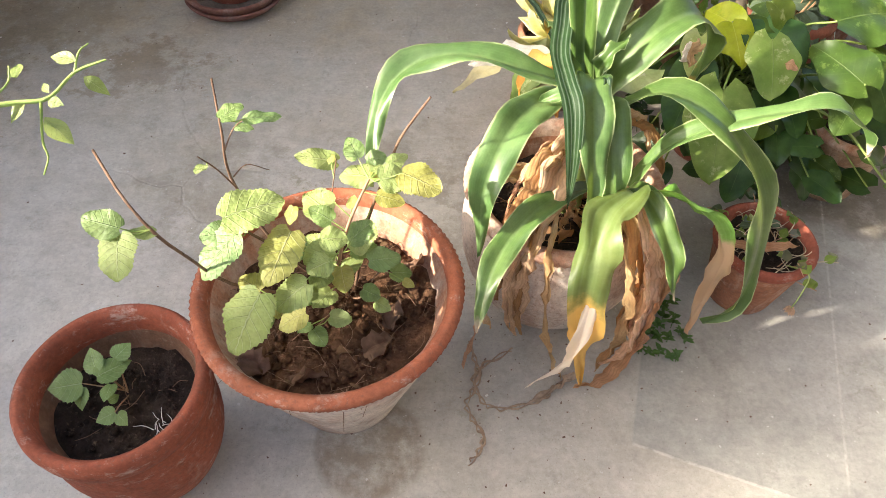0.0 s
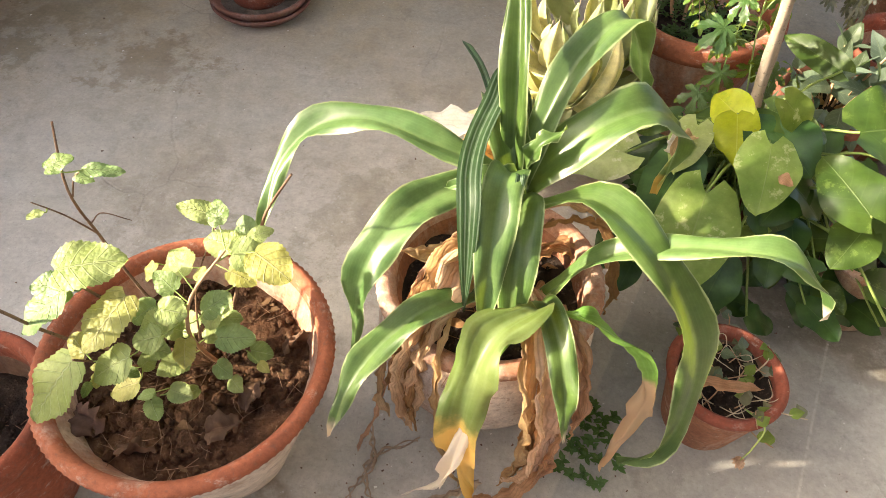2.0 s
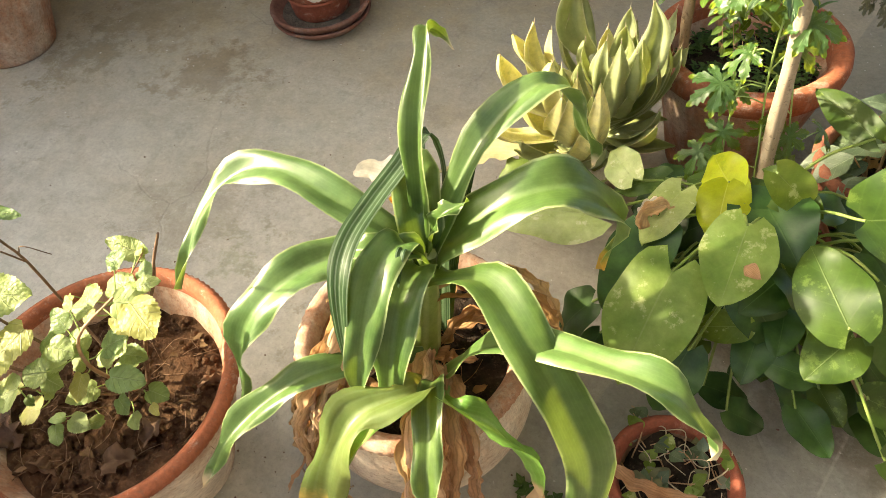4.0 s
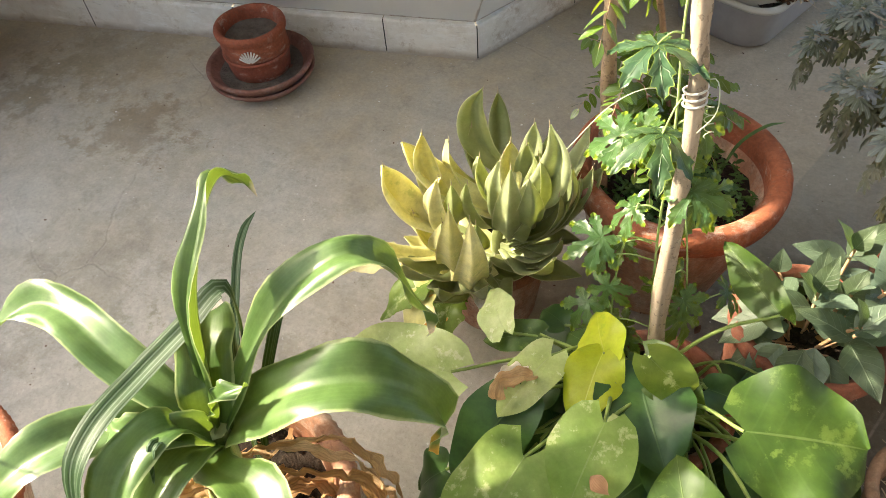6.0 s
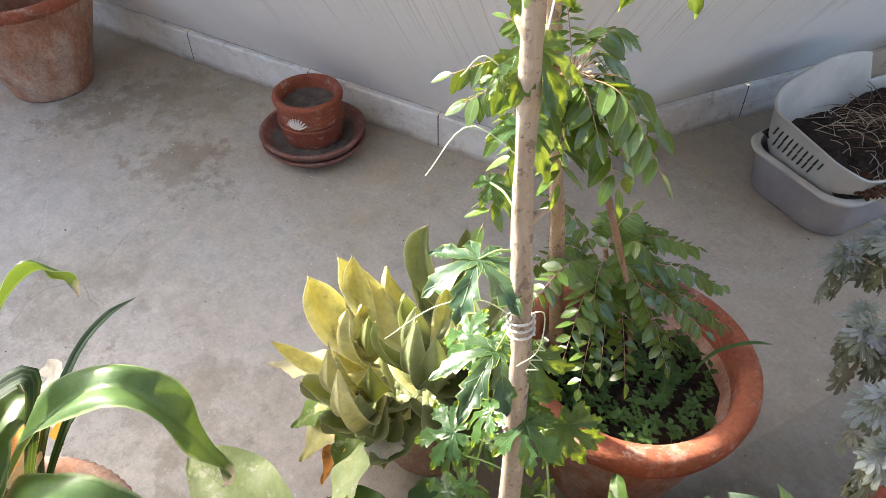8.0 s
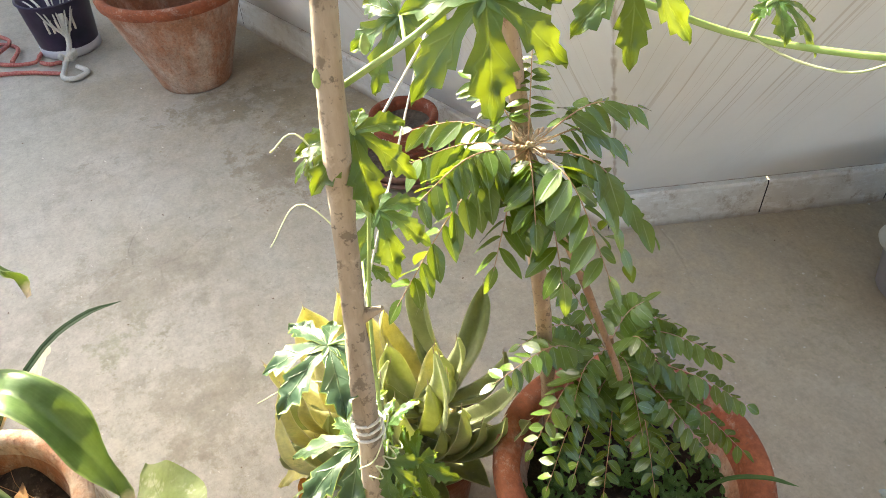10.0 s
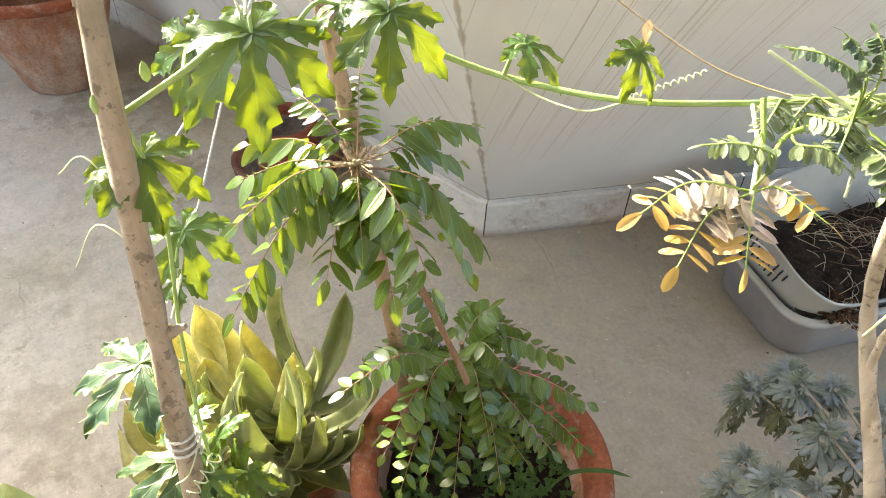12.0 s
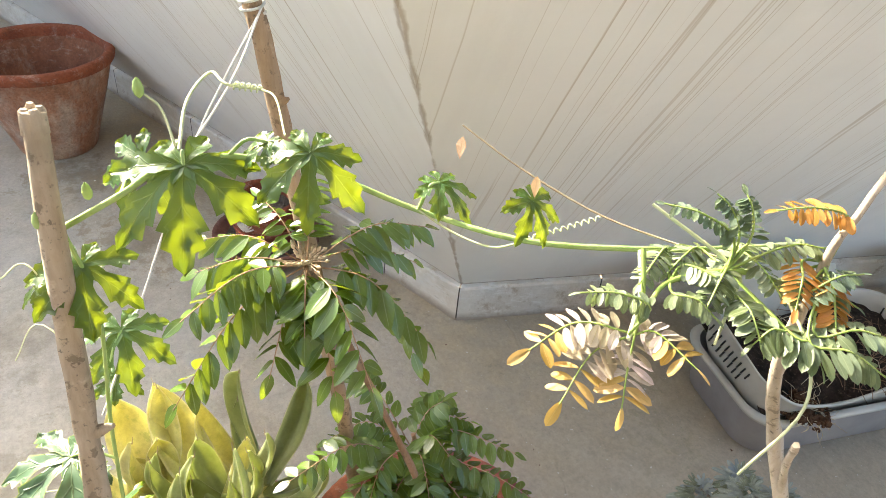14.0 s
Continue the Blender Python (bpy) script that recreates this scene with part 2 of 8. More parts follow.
# ---- materials ----
class Net:
    """Short hand for a material's nodes."""

    def __init__(self, name):
        self.mat = bpy.data.materials.new(name)
        self.mat.use_nodes = True
        self.t = self.mat.node_tree
        self.t.nodes.clear()
        self.out = self.t.nodes.new("ShaderNodeOutputMaterial")

    def put(self, socket, value):
        if isinstance(value, bpy.types.NodeSocket):
            self.t.links.new(value, socket)
        elif isinstance(value, (tuple, list)) and len(value) == 3 and socket.type == "RGBA":
            socket.default_value = (*value, 1)
        else:
            socket.default_value = value

    def n(self, kind, out=0, ins=(), **props):
        node = self.t.nodes.new("ShaderNode" + kind)
        for key, value in props.items():
            if key == "operation":
                node.operation = value
            elif key == "data_type":
                node.data_type = value
            elif key == "blend_type":
                node.blend_type = value
            elif key == "feature":
                node.feature = value
            elif key == "dims":
                node.noise_dimensions = value
        for key, value in dict(ins).items():
            self.put(node.inputs[key], value)
        return node.outputs[out]

    def math(self, op, a, b=0.0, c=0.0):
        return self.n("Math", ins={0: a, 1: b, 2: c}, operation=op)

    def mix(self, f, a, b, how="MIX"):
        return self.n("Mix", 2, {0: f, 6: a, 7: b}, data_type="RGBA", blend_type=how)

    def noise(self, where, scale, detail=4.0, rough=0.55, out=0):
        return self.n("TexNoise", out, {"Vector": where, "Scale": scale, "Detail": detail, "Roughness": rough})

    def ramp(self, f, lo, hi):
        return self.n("MapRange", 0, {0: f, 1: lo, 2: hi, 3: 0.0, 4: 1.0})

    def grain(self, c, where, scale, lo, hi, detail=5.0):
        """Fine lighter and darker mottling of a colour."""
        f = self.n("MapRange", 0, {0: self.noise(where, scale, detail, 0.75), 1: 0.36, 2: 0.64, 3: lo, 4: hi})
        return self.mix(1.0, c, self.n("CombineColor", 0, {0: f, 1: f, 2: f}), "MULTIPLY")

    def scaled(self, where, xyz):
        return self.n("Mapping", 0, {"Vector": where, "Scale": xyz})

    def place(self):
        return self.n("TexCoord", 3)

    def uv(self):
        return self.n("TexCoord", 2)

    def random(self):
        return self.n("ObjectInfo", 5)

    def bump(self, height, strength, distance):
        return self.n("Bump", 0, {"Height": height, "Strength": strength, "Distance": distance})

    def done(self, color, rough=0.8, normal=None, spec=0.3, glow=None, share=0.0, metal=0.0):
        ins = {"Base Color": color, "Roughness": rough, "Specular IOR Level": spec, "Metallic": metal}
        if normal:
            ins["Normal"] = normal
        shader = self.n("BsdfPrincipled", 0, ins)
        if glow is not None:
            through_light = self.n("BsdfTranslucent", 0, {"Color": glow})
            shader = self.n("MixShader", 0, {0: share, 1: shader, 2: through_light})
        self.t.links.new(shader, self.out.inputs[0])
        return self.mat


def concrete():
    m = Net("cement_floor")
    p = m.place()
    big, mid = m.noise(p, 1.3, 5), m.noise(p, 6.0, 7, 0.68)
    fine, grit = m.noise(p, 60.0, 4), m.noise(p, 260.0, 2)
    cloud = m.noise(p, 3.2, 8, 0.62)
    trowel = m.noise(m.scaled(p, (3.0, 9.0, 1.0)), 2.2, 6, 0.72)
    c = m.mix(m.ramp(big, 0.32, 0.68), (0.45, 0.43, 0.395), (0.525, 0.50, 0.465))
    c = m.mix(m.math("MULTIPLY", m.ramp(mid, 0.50, 0.64), 0.6), c, (0.60, 0.585, 0.555))
    c = m.mix(m.math("MULTIPLY", m.ramp(cloud, 0.52, 0.60), 0.6), c, (0.335, 0.32, 0.30))
    worn = m.noise(p, 11.0, 7, 0.74)
    c = m.mix(m.math("MULTIPLY", m.ramp(worn, 0.53, 0.64), 0.32), c, (0.61, 0.595, 0.565))
    c = m.mix(m.math("MULTIPLY", m.math("SUBTRACT", 1.0, m.ramp(worn, 0.36, 0.47)), 0.26), c, (0.28, 0.262, 0.238))
    c = m.mix(m.math("MULTIPLY", m.ramp(trowel, 0.53, 0.74), 0.55), c, (0.265, 0.25, 0.23))
    # brown damp dirt along the wall's foot, greenish and brown stains
    y = m.n("SeparateXYZ", 1, {0: p})
    x = m.n("SeparateXYZ", 0, {0: p})
    foot = m.math("SUBTRACT", m.math("ADD", y, m.math("MULTIPLY", x, -0.26)), 1.95)
    foot = m.ramp(m.math("ADD", foot, m.math("MULTIPLY", m.math("SUBTRACT", cloud, 0.5), 1.5)), -0.80, -0.10)
    c = m.mix(m.math("MULTIPLY", foot, m.n("MapRange", 0, {0: worn, 1: 0.36, 2: 0.60, 3: 0.55, 4: 0.95})), c, (0.40, 0.315, 0.20))
    # darker, browner floor under the east wall: its shade put into the colour
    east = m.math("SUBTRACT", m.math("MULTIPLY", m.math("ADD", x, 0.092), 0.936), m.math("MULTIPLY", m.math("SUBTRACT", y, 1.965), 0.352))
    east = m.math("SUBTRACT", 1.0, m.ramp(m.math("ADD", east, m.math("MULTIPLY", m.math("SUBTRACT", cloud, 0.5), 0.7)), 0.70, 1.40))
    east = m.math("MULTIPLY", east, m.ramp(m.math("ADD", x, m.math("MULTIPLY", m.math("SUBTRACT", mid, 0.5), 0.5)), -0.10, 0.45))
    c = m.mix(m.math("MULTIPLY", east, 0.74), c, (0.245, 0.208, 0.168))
    spots = m.ramp(m.noise(p, 7.0, 8, 0.85), 0.565, 0.65)
    c = m.mix(m.math("MULTIPLY", spots, 0.55), c, (0.18, 0.155, 0.125))
    moss = m.math("MULTIPLY", m.ramp(m.noise(p, 38.0, 5, 0.8), 0.5, 0.62), m.ramp(m.noise(p, 2.6, 3), 0.55, 0.66))
    c = m.mix(m.math("MULTIPLY", moss, 0.7), c, (0.19, 0.17, 0.10))
    crack = m.n("TexVoronoi", 0, {"Vector": m.n("Mix", 1, {0: 0.12, 4: p, 5: m.noise(p, 3.0, 4, 0.6, 1)}, data_type="VECTOR"), "Scale": 1.6}, feature="DISTANCE_TO_EDGE")
    crack = m.math("MULTIPLY", m.math("SUBTRACT", 1.0, m.ramp(crack, 0.0, 0.005)), m.ramp(m.noise(p, 2.3), 0.48, 0.62))
    c = m.mix(m.math("MULTIPLY", crack, 0.18), c, (0.16, 0.14, 0.12))
    # pale green-grey bloom in broad flakes, and the brown scurf that lies on it by the wall
    bloom = m.math("MULTIPLY", m.ramp(m.noise(p, 2.0, 6, 0.6), 0.47, 0.58), m.math("SUBTRACT", 1.0, foot))
    c = m.mix(m.math("MULTIPLY", bloom, 0.32), c, (0.47, 0.48, 0.41))
    flake = m.noise(p, 17.0, 9, 0.8)
    for cx, cy, r, k, tint in ((-0.67, 1.43, 0.13, 0.75, (0.20, 0.135, 0.075)), (-1.02, 1.40, 0.17, 0.6, (0.15, 0.13, 0.07)), (-0.95, 1.56, 0.26, 0.6, (0.27, 0.20, 0.11)), (-0.295, 0.967, 0.07, 0.55, (0.20, 0.23, 0.12)), (-0.44, 1.01, 0.17, 0.45, (0.21, 0.18, 0.13)), (-0.08, 1.06, 0.16, 0.5, (0.20, 0.17, 0.12)), (0.05, 0.90, 0.14, 0.5, (0.20, 0.17, 0.12))):
        d = m.math("SQRT", m.math("ADD", m.math("POWER", m.math("SUBTRACT", x, cx), 2.0), m.math("POWER", m.math("SUBTRACT", y, cy), 2.0)))
        lump = m.math("SUBTRACT", m.math("ADD", flake, m.math("MULTIPLY", m.math("SUBTRACT", mid, 0.5), 0.8)), m.math("MULTIPLY", d, 0.16 / r))
        c = m.mix(m.math("MULTIPLY", m.ramp(lump, 0.36, 0.46), k), c, tint)
    # rings that pots have left
    for cx, cy, r in ((-0.182, 1.290, 0.105), (-0.75, 1.08, 0.13), (-0.66, 1.22, 0.20)):
        d = m.math("SQRT", m.math("ADD", m.math("POWER", m.math("SUBTRACT", x, cx), 2.0), m.math("POWER", m.math("SUBTRACT", y, cy), 2.0)))
        ring = m.math("SUBTRACT", 1.0, m.ramp(m.math("ABSOLUTE", m.math("SUBTRACT", d, r)), 0.002, 0.012))
        disc = m.math("SUBTRACT", 1.0, m.ramp(d, r - 0.02, r))
        c = m.mix(m.math("MULTIPLY", disc, 0.14), c, (0.62, 0.60, 0.565))
        c = m.mix(m.math("MULTIPLY", ring, m.math("MULTIPLY", mid, 0.3)), c, (0.24, 0.22, 0.19))
    # damp brown under the mulberry's pot; dirt and painted shade among the eastern pots
    for cx, cy, r, k, lo in ((-0.090, 0.489, 0.085, 0.85, 0.33), (0.98, 1.32, 0.46, 1.0, 0.26)):
        d = m.math("SQRT", m.math("ADD", m.math("POWER", m.math("SUBTRACT", x, cx), 2.0), m.math("POWER", m.math("SUBTRACT", y, cy), 2.0)))
        wet_and_shade = m.math("SUBTRACT", 1.0, m.ramp(m.math("ADD", d, m.math("MULTIPLY", m.math("SUBTRACT", mid, 0.5), r)), r * 0.92, r * 1.08))
        c = m.mix(m.math("MULTIPLY", wet_and_shade, m.math("MULTIPLY", m.ramp(m.noise(p, 24.0, 6, 0.75), lo, lo + 0.24), k)), c, (0.135, 0.095, 0.058))
    # a later pour of greyer cement, parted from the older floor by pale joints
    side = m.math("SUBTRACT", m.math("SUBTRACT", x, 0.311), m.math("MULTIPLY", m.math("SUBTRACT", y, 0.501), 0.26))
    ahead = m.math("SUBTRACT", m.math("ADD", y, m.math("MULTIPLY", x, 0.353)), 0.611)
    slab = m.math("MULTIPLY", m.ramp(side, -0.002, 0.002), m.ramp(ahead, -0.002, 0.002))
    c = m.mix(m.math("MULTIPLY", slab, 0.45), c, (0.285, 0.285, 0.255))
    c = m.mix(m.math("MULTIPLY", m.math("SUBTRACT", 1.0, slab), 0.32), c, (0.48, 0.43, 0.35))
    joint = m.math("SUBTRACT", 1.0, m.ramp(m.math("ABSOLUTE", ahead), 0.0012, 0.0035))
    joint = m.math("MULTIPLY", joint, m.ramp(side, -0.003, 0.003))
    cross = m.math("SUBTRACT", 1.0, m.ramp(m.math("ABSOLUTE", m.math("SUBTRACT", side, 0.327)), 0.001, 0.003))
    c = m.mix(m.math("MULTIPLY", m.math("MULTIPLY", m.math("MAXIMUM", joint, m.math("MULTIPLY", cross, 0.5)), m.ramp(fine, 0.35, 0.55)), 0.6), c, (0.64, 0.60, 0.54))
    c = m.mix(m.math("MULTIPLY", m.ramp(grit, 0.60, 0.74), 0.4), c, (0.20, 0.185, 0.165))
    c = m.mix(m.math("MULTIPLY", m.ramp(m.noise(p, 95.0, 2), 0.70, 0.74), 0.7), c, (0.62, 0.60, 0.57))
    c = m.grain(m.grain(c, p, 22.0, 0.90, 1.08, 8.0), p, 110.0, 0.90, 1.08)
    h = m.math("ADD", m.math("MULTIPLY", mid, 0.8), m.math("ADD", m.math("MULTIPLY", fine, 0.3), m.math("MULTIPLY", crack, -0.6)))
    dirt = m.math("MAXIMUM", wet_and_shade, foot)
    rough = m.math("MAXIMUM", m.n("MapRange", 0, {0: mid, 3: 0.42, 4: 0.75}), m.math("MULTIPLY", dirt, 0.95))
    return m.done(c, rough, m.bump(h, 0.4, 0.006), m.math("MULTIPLY", m.math("SUBTRACT", 1.0, dirt), 0.45))


def plaster():
    m = Net("whitewashed_plaster")
    p, uv = m.place(), m.uv()
    c = m.mix(m.ramp(m.noise(p, 2.5, 6, 0.65), 0.3, 0.7), (0.78, 0.77, 0.745), (0.86, 0.85, 0.825))
    u = m.n("SeparateXYZ", 0, {0: uv})
    v = m.n("SeparateXYZ", 1, {0: uv})
    bend = m.math("ADD", u, m.math("MULTIPLY", m.noise(uv, 2.2, 3), 0.020))
    for freq, width, reach, dark in ((24.0, 0.005, (0.30, 0.55), 0.42), (11.0, 0.0035, (0.22, 0.5), 0.5)):
        where = m.n("CombineXYZ", 0, {0: m.math("MULTIPLY", bend, freq), 1: m.math("MULTIPLY", v, 0.10), 2: freq})
        drip = m.noise(where, 1.0, 2, 0.6)
        drip = m.math("SUBTRACT", 1.0, m.ramp(m.math("ABSOLUTE", m.math("SUBTRACT", drip, 0.53)), width * 0.4, width * 1.6))
        start = m.noise(m.n("CombineXYZ", 0, {0: m.math("MULTIPLY", u, freq * 0.9), 1: m.math("MULTIPLY", v, 1.2), 2: 3.0}), 1.0, 2)
        drip = m.math("MULTIPLY", drip, m.ramp(m.math("ADD", v, m.math("MULTIPLY", m.math("SUBTRACT", start, 0.5), 1.3)), *reach))
        c = m.mix(m.math("MULTIPLY", drip, dark), c, (0.46, 0.385, 0.30))
    wide = m.noise(m.n("CombineXYZ", 0, {0: m.math("MULTIPLY", u, 7.0), 1: m.math("MULTIPLY", v, 0.8)}), 1.0, 5, 0.65)
    c = m.mix(m.math("MULTIPLY", m.ramp(wide, 0.52, 0.75), 0.25), c, (0.60, 0.57, 0.52))
    hip = m.math("SUBTRACT", u, m.math("ADD", m.math("MULTIPLY", m.math("SUBTRACT", v, 0.093), -0.328), 0.006))
    edge = m.math("SUBTRACT", 1.0, m.ramp(m.math("ABSOLUTE", m.math("ADD", hip, m.math("MULTIPLY", m.math("SUBTRACT", m.noise(uv, 22.0, 4), 0.5), 0.020))), 0.0012, 0.005))
    c = m.mix(m.math("MULTIPLY", edge, 0.62), c, (0.33, 0.25, 0.17))
    low = m.math("SUBTRACT", 1.0, m.ramp(m.math("ADD", m.math("SUBTRACT", v, 0.093), m.math("MULTIPLY", m.math("SUBTRACT", m.noise(uv, 30.0, 5, 0.7), 0.5), 0.016)), 0.001, 0.007))
    c = m.mix(m.math("MULTIPLY", low, 0.8), c, (0.27, 0.19, 0.12))
    h = m.math("ADD", m.noise(p, 18.0, 5), m.math("MULTIPLY", m.noise(p, 130.0, 3), 0.3))
    return m.done(c, 0.75, m.bump(h, 0.25, 0.004), 0.3)


def skirting_stone():
    m = Net("worn_painted_skirting")
    p = m.place()
    n1, n2 = m.noise(p, 9.0, 7, 0.75), m.noise(m.scaled(p, (1, 1, 3.0)), 18.0, 6, 0.75)
    c = m.mix(m.ramp(n1, 0.42, 0.58), (0.78, 0.75, 0.69), (0.66, 0.62, 0.555))
    c = m.mix(m.math("MULTIPLY", m.ramp(n2, 0.52, 0.62), 0.75), c, (0.80, 0.785, 0.75))
    c = m.mix(m.math("MULTIPLY", m.ramp(m.noise(p, 13.0, 7, 0.8), 0.56, 0.66), 0.7), c, (0.40, 0.31, 0.215))
    c = m.mix(m.math("MULTIPLY", m.ramp(m.noise(m.scaled(p, (1, 1, 4.0)), 26.0, 6, 0.8), 0.60, 0.66), 0.5), c, (0.44, 0.41, 0.36))
    z = m.n("SeparateXYZ", 2, {0: p})
    mud = m.math("SUBTRACT", 1.0, m.ramp(m.math("ADD", z, m.math("MULTIPLY", m.math("SUBTRACT", n1, 0.5), 0.05)), 0.004, 0.022))
    c = m.mix(m.math("MULTIPLY", mud, 0.7), c, (0.27, 0.20, 0.14))
    return m.done(c, 0.7, m.bump(m.math("ADD", n1, n2), 0.5, 0.004))


def terracotta(name, red=(0.36, 0.115, 0.055), pale=(0.47, 0.20, 0.11), lime=0.25, grime=0.3, limecol=(0.62, 0.53, 0.46)):
    m = Net(name)
    p = m.place()
    n1, n2 = m.noise(p, 7.0, 6, 0.65), m.noise(p, 30.0, 5, 0.6)
    c = m.mix(m.ramp(n1, 0.3, 0.72), red, pale)
    streak = m.noise(m.scaled(p, (1.0, 1.0, 0.35)), 15.0, 6, 0.72)
    c = m.mix(m.math("MULTIPLY", m.ramp(streak, 0.62 - 0.3 * lime, 0.80 - 0.3 * lime), min(1.0, 0.35 + lime * 0.6)), c, limecol)
    c = m.mix(m.math("MULTIPLY", m.ramp(m.noise(p, 11.0, 6, 0.75), 0.55, 0.75), grime), c, (0.13, 0.085, 0.06))
    c = m.mix(m.math("MULTIPLY", m.ramp(m.noise(p, 160.0, 2), 0.58, 0.70), 0.45), c, (0.20, 0.10, 0.07))
    c = m.mix(m.math("MULTIPLY", m.ramp(m.noise(m.scaled(p, (1.0, 1.0, 2.2)), 24.0, 7, 0.8), 0.56, 0.66), 0.4), c, limecol)
    c = m.grain(m.grain(c, p, 18.0, 0.80, 1.14, 8.0), p, 130.0, 0.84, 1.14)
    h = m.math("ADD", m.math("MULTIPLY", n2, 0.8), m.math("MULTIPLY", m.noise(p, 110.0, 4), 0.5))
    return m.done(c, 0.82, m.bump(h, 0.65, 0.004), 0.25)


def soil(name, a=(0.038, 0.025, 0.018), b=(0.115, 0.068, 0.042)):
    m = Net(name)
    p = m.place()
    n1, n2 = m.noise(p, 35.0, 6, 0.7), m.noise(p, 140.0, 4, 0.7)
    c = m.mix(m.ramp(n1, 0.35, 0.7), a, b)
    c = m.mix(m.math("MULTIPLY", m.ramp(n2, 0.58, 0.72), 0.5), c, (0.22, 0.15, 0.10))
    return m.done(c, 0.95, m.bump(m.math("ADD", n1, n2), 0.9, 0.006), 0.1)


def bark(name, a, b, scale=1.0):
    m = Net(name)
    p = m.place()
    n1 = m.noise(m.scaled(p, (60 * scale, 60 * scale, 12 * scale)), 1.0, 6, 0.7)
    c = m.mix(m.ramp(n1, 0.35, 0.68), a, b)
    c = m.mix(m.math("MULTIPLY", m.ramp(m.noise(p, 170.0 * scale, 3, 0.7), 0.60, 0.70), 0.75), c, (0.10, 0.085, 0.07))
    c = m.mix(m.math("MULTIPLY", m.ramp(m.noise(p, 75.0 * scale, 4, 0.7), 0.58, 0.64), 0.6), c, tuple(0.35 * k for k in a))
    c = m.mix(m.math("MULTIPLY", m.ramp(m.noise(p, 40.0 * scale, 4, 0.7), 0.60, 0.66), 0.45), c, tuple(min(0.8, 1.35 * k) for k in b))
    c = m.mix(m.math("MULTIPLY", m.ramp(m.noise(p, 16.0 * scale, 4), 0.55, 0.75), 0.5), c, tuple(0.55 * k for k in a))
    return m.done(c, 0.85, m.bump(n1, 0.7, 0.002), 0.2)


def leafy(name, a, b, vein, sides=8, slant=0.45, parallel=0, glow=(0.30, 0.42, 0.03), share=0.4, rough=0.42, mid=0.05, vary=0.25, tip=None, edge=None, veins=0.5, spec=0.4, blotch=None, relief=0.25, ribs=0.85, blend=0.5, pucker=0.0):
    """A leaf: two greens by patches, a midrib, side veins or parallel ribs, a coloured tip or edge, light through the blade."""
    m = Net(name)
    p, uv = m.place(), m.uv()
    u, v = m.n("SeparateXYZ", 0, {0: uv}), m.n("SeparateXYZ", 1, {0: uv})
    e = m.math("MULTIPLY", m.math("ABSOLUTE", m.math("SUBTRACT", v, 0.5)), 2.0)
    c = m.mix(m.ramp(m.noise(p, 26.0, 4), 0.35, 0.68), a, b)
    shade = m.math("ADD", 1.0 - vary, m.math("MULTIPLY", m.random(), 2 * vary))
    c = m.mix(1.0, c, m.n("CombineColor", 0, {0: shade, 1: shade, 2: m.math("MULTIPLY", shade, shade)}), "MULTIPLY")
    if blotch:
        c = m.mix(m.math("MULTIPLY", m.ramp(m.noise(p, 38.0, 5, 0.7), 0.57, 0.63), 0.8), c, blotch)
    if parallel:
        line = m.math("SINE", m.math("MULTIPLY", v, parallel * 6.283))
        line = m.math("MULTIPLY", m.ramp(line, 0.2, 1.0), veins)
    else:
        wave = m.math("SINE", m.math("MULTIPLY", m.math("SUBTRACT", u, m.math("MULTIPLY", e, slant * 0.5)), sides * 6.283))
        line = m.math("MULTIPLY", m.ramp(wave, 0.90, 1.0), veins)
    rib = m.math("SUBTRACT", 1.0, m.ramp(e, mid * 0.4, mid))
    line = m.math("MAXIMUM", line, m.math("MULTIPLY", rib, ribs))
    c = m.mix(line, c, vein)
    if edge:
        c = m.mix(m.math("MULTIPLY", m.ramp(m.math("ADD", e, m.math("MULTIPLY", m.math("SUBTRACT", m.noise(p, 40.0), 0.5), 0.2)), 0.90, 0.97), 0.8), c, edge)
    c = m.grain(c, p, 70.0, 0.84, 1.14, 6.0)
    light = m.mix(1.0, m.mix(blend, c, glow), (1.15, 1.15, 1.15), "MULTIPLY")
    if tip:
        far = m.ramp(m.math("ADD", u, m.math("MULTIPLY", m.math("SUBTRACT", m.noise(p, 30.0), 0.5), 0.16)), tip[0], tip[0] + 0.05)
        c = m.mix(far, c, tip[1])
        light = m.mix(far, light, tip[1])
    height = m.math("SUBTRACT", m.math("MULTIPLY", m.noise(p, 90.0, 3), 0.3), line)
    if pucker:
        cell = m.n("TexVoronoi", 0, {"Vector": p, "Scale": 210.0})
        height = m.math("SUBTRACT", height, m.math("MULTIPLY", cell, pucker))
    normal = m.bump(height, relief, 0.002)
    return m.done(c, rough, normal, spec, light, share)


def plain(name, a, b, rough=0.6, scale=20.0, bump=0.2, spec=0.3, glow=None, share=0.0):
    m = Net(name)
    p = m.place()
    n1 = m.noise(p, scale, 5, 0.6)
    c = m.mix(m.ramp(n1, 0.35, 0.68), a, b)
    return m.done(c, rough, m.bump(m.noise(p, scale * 4, 4), bump, 0.002), spec, glow, share)


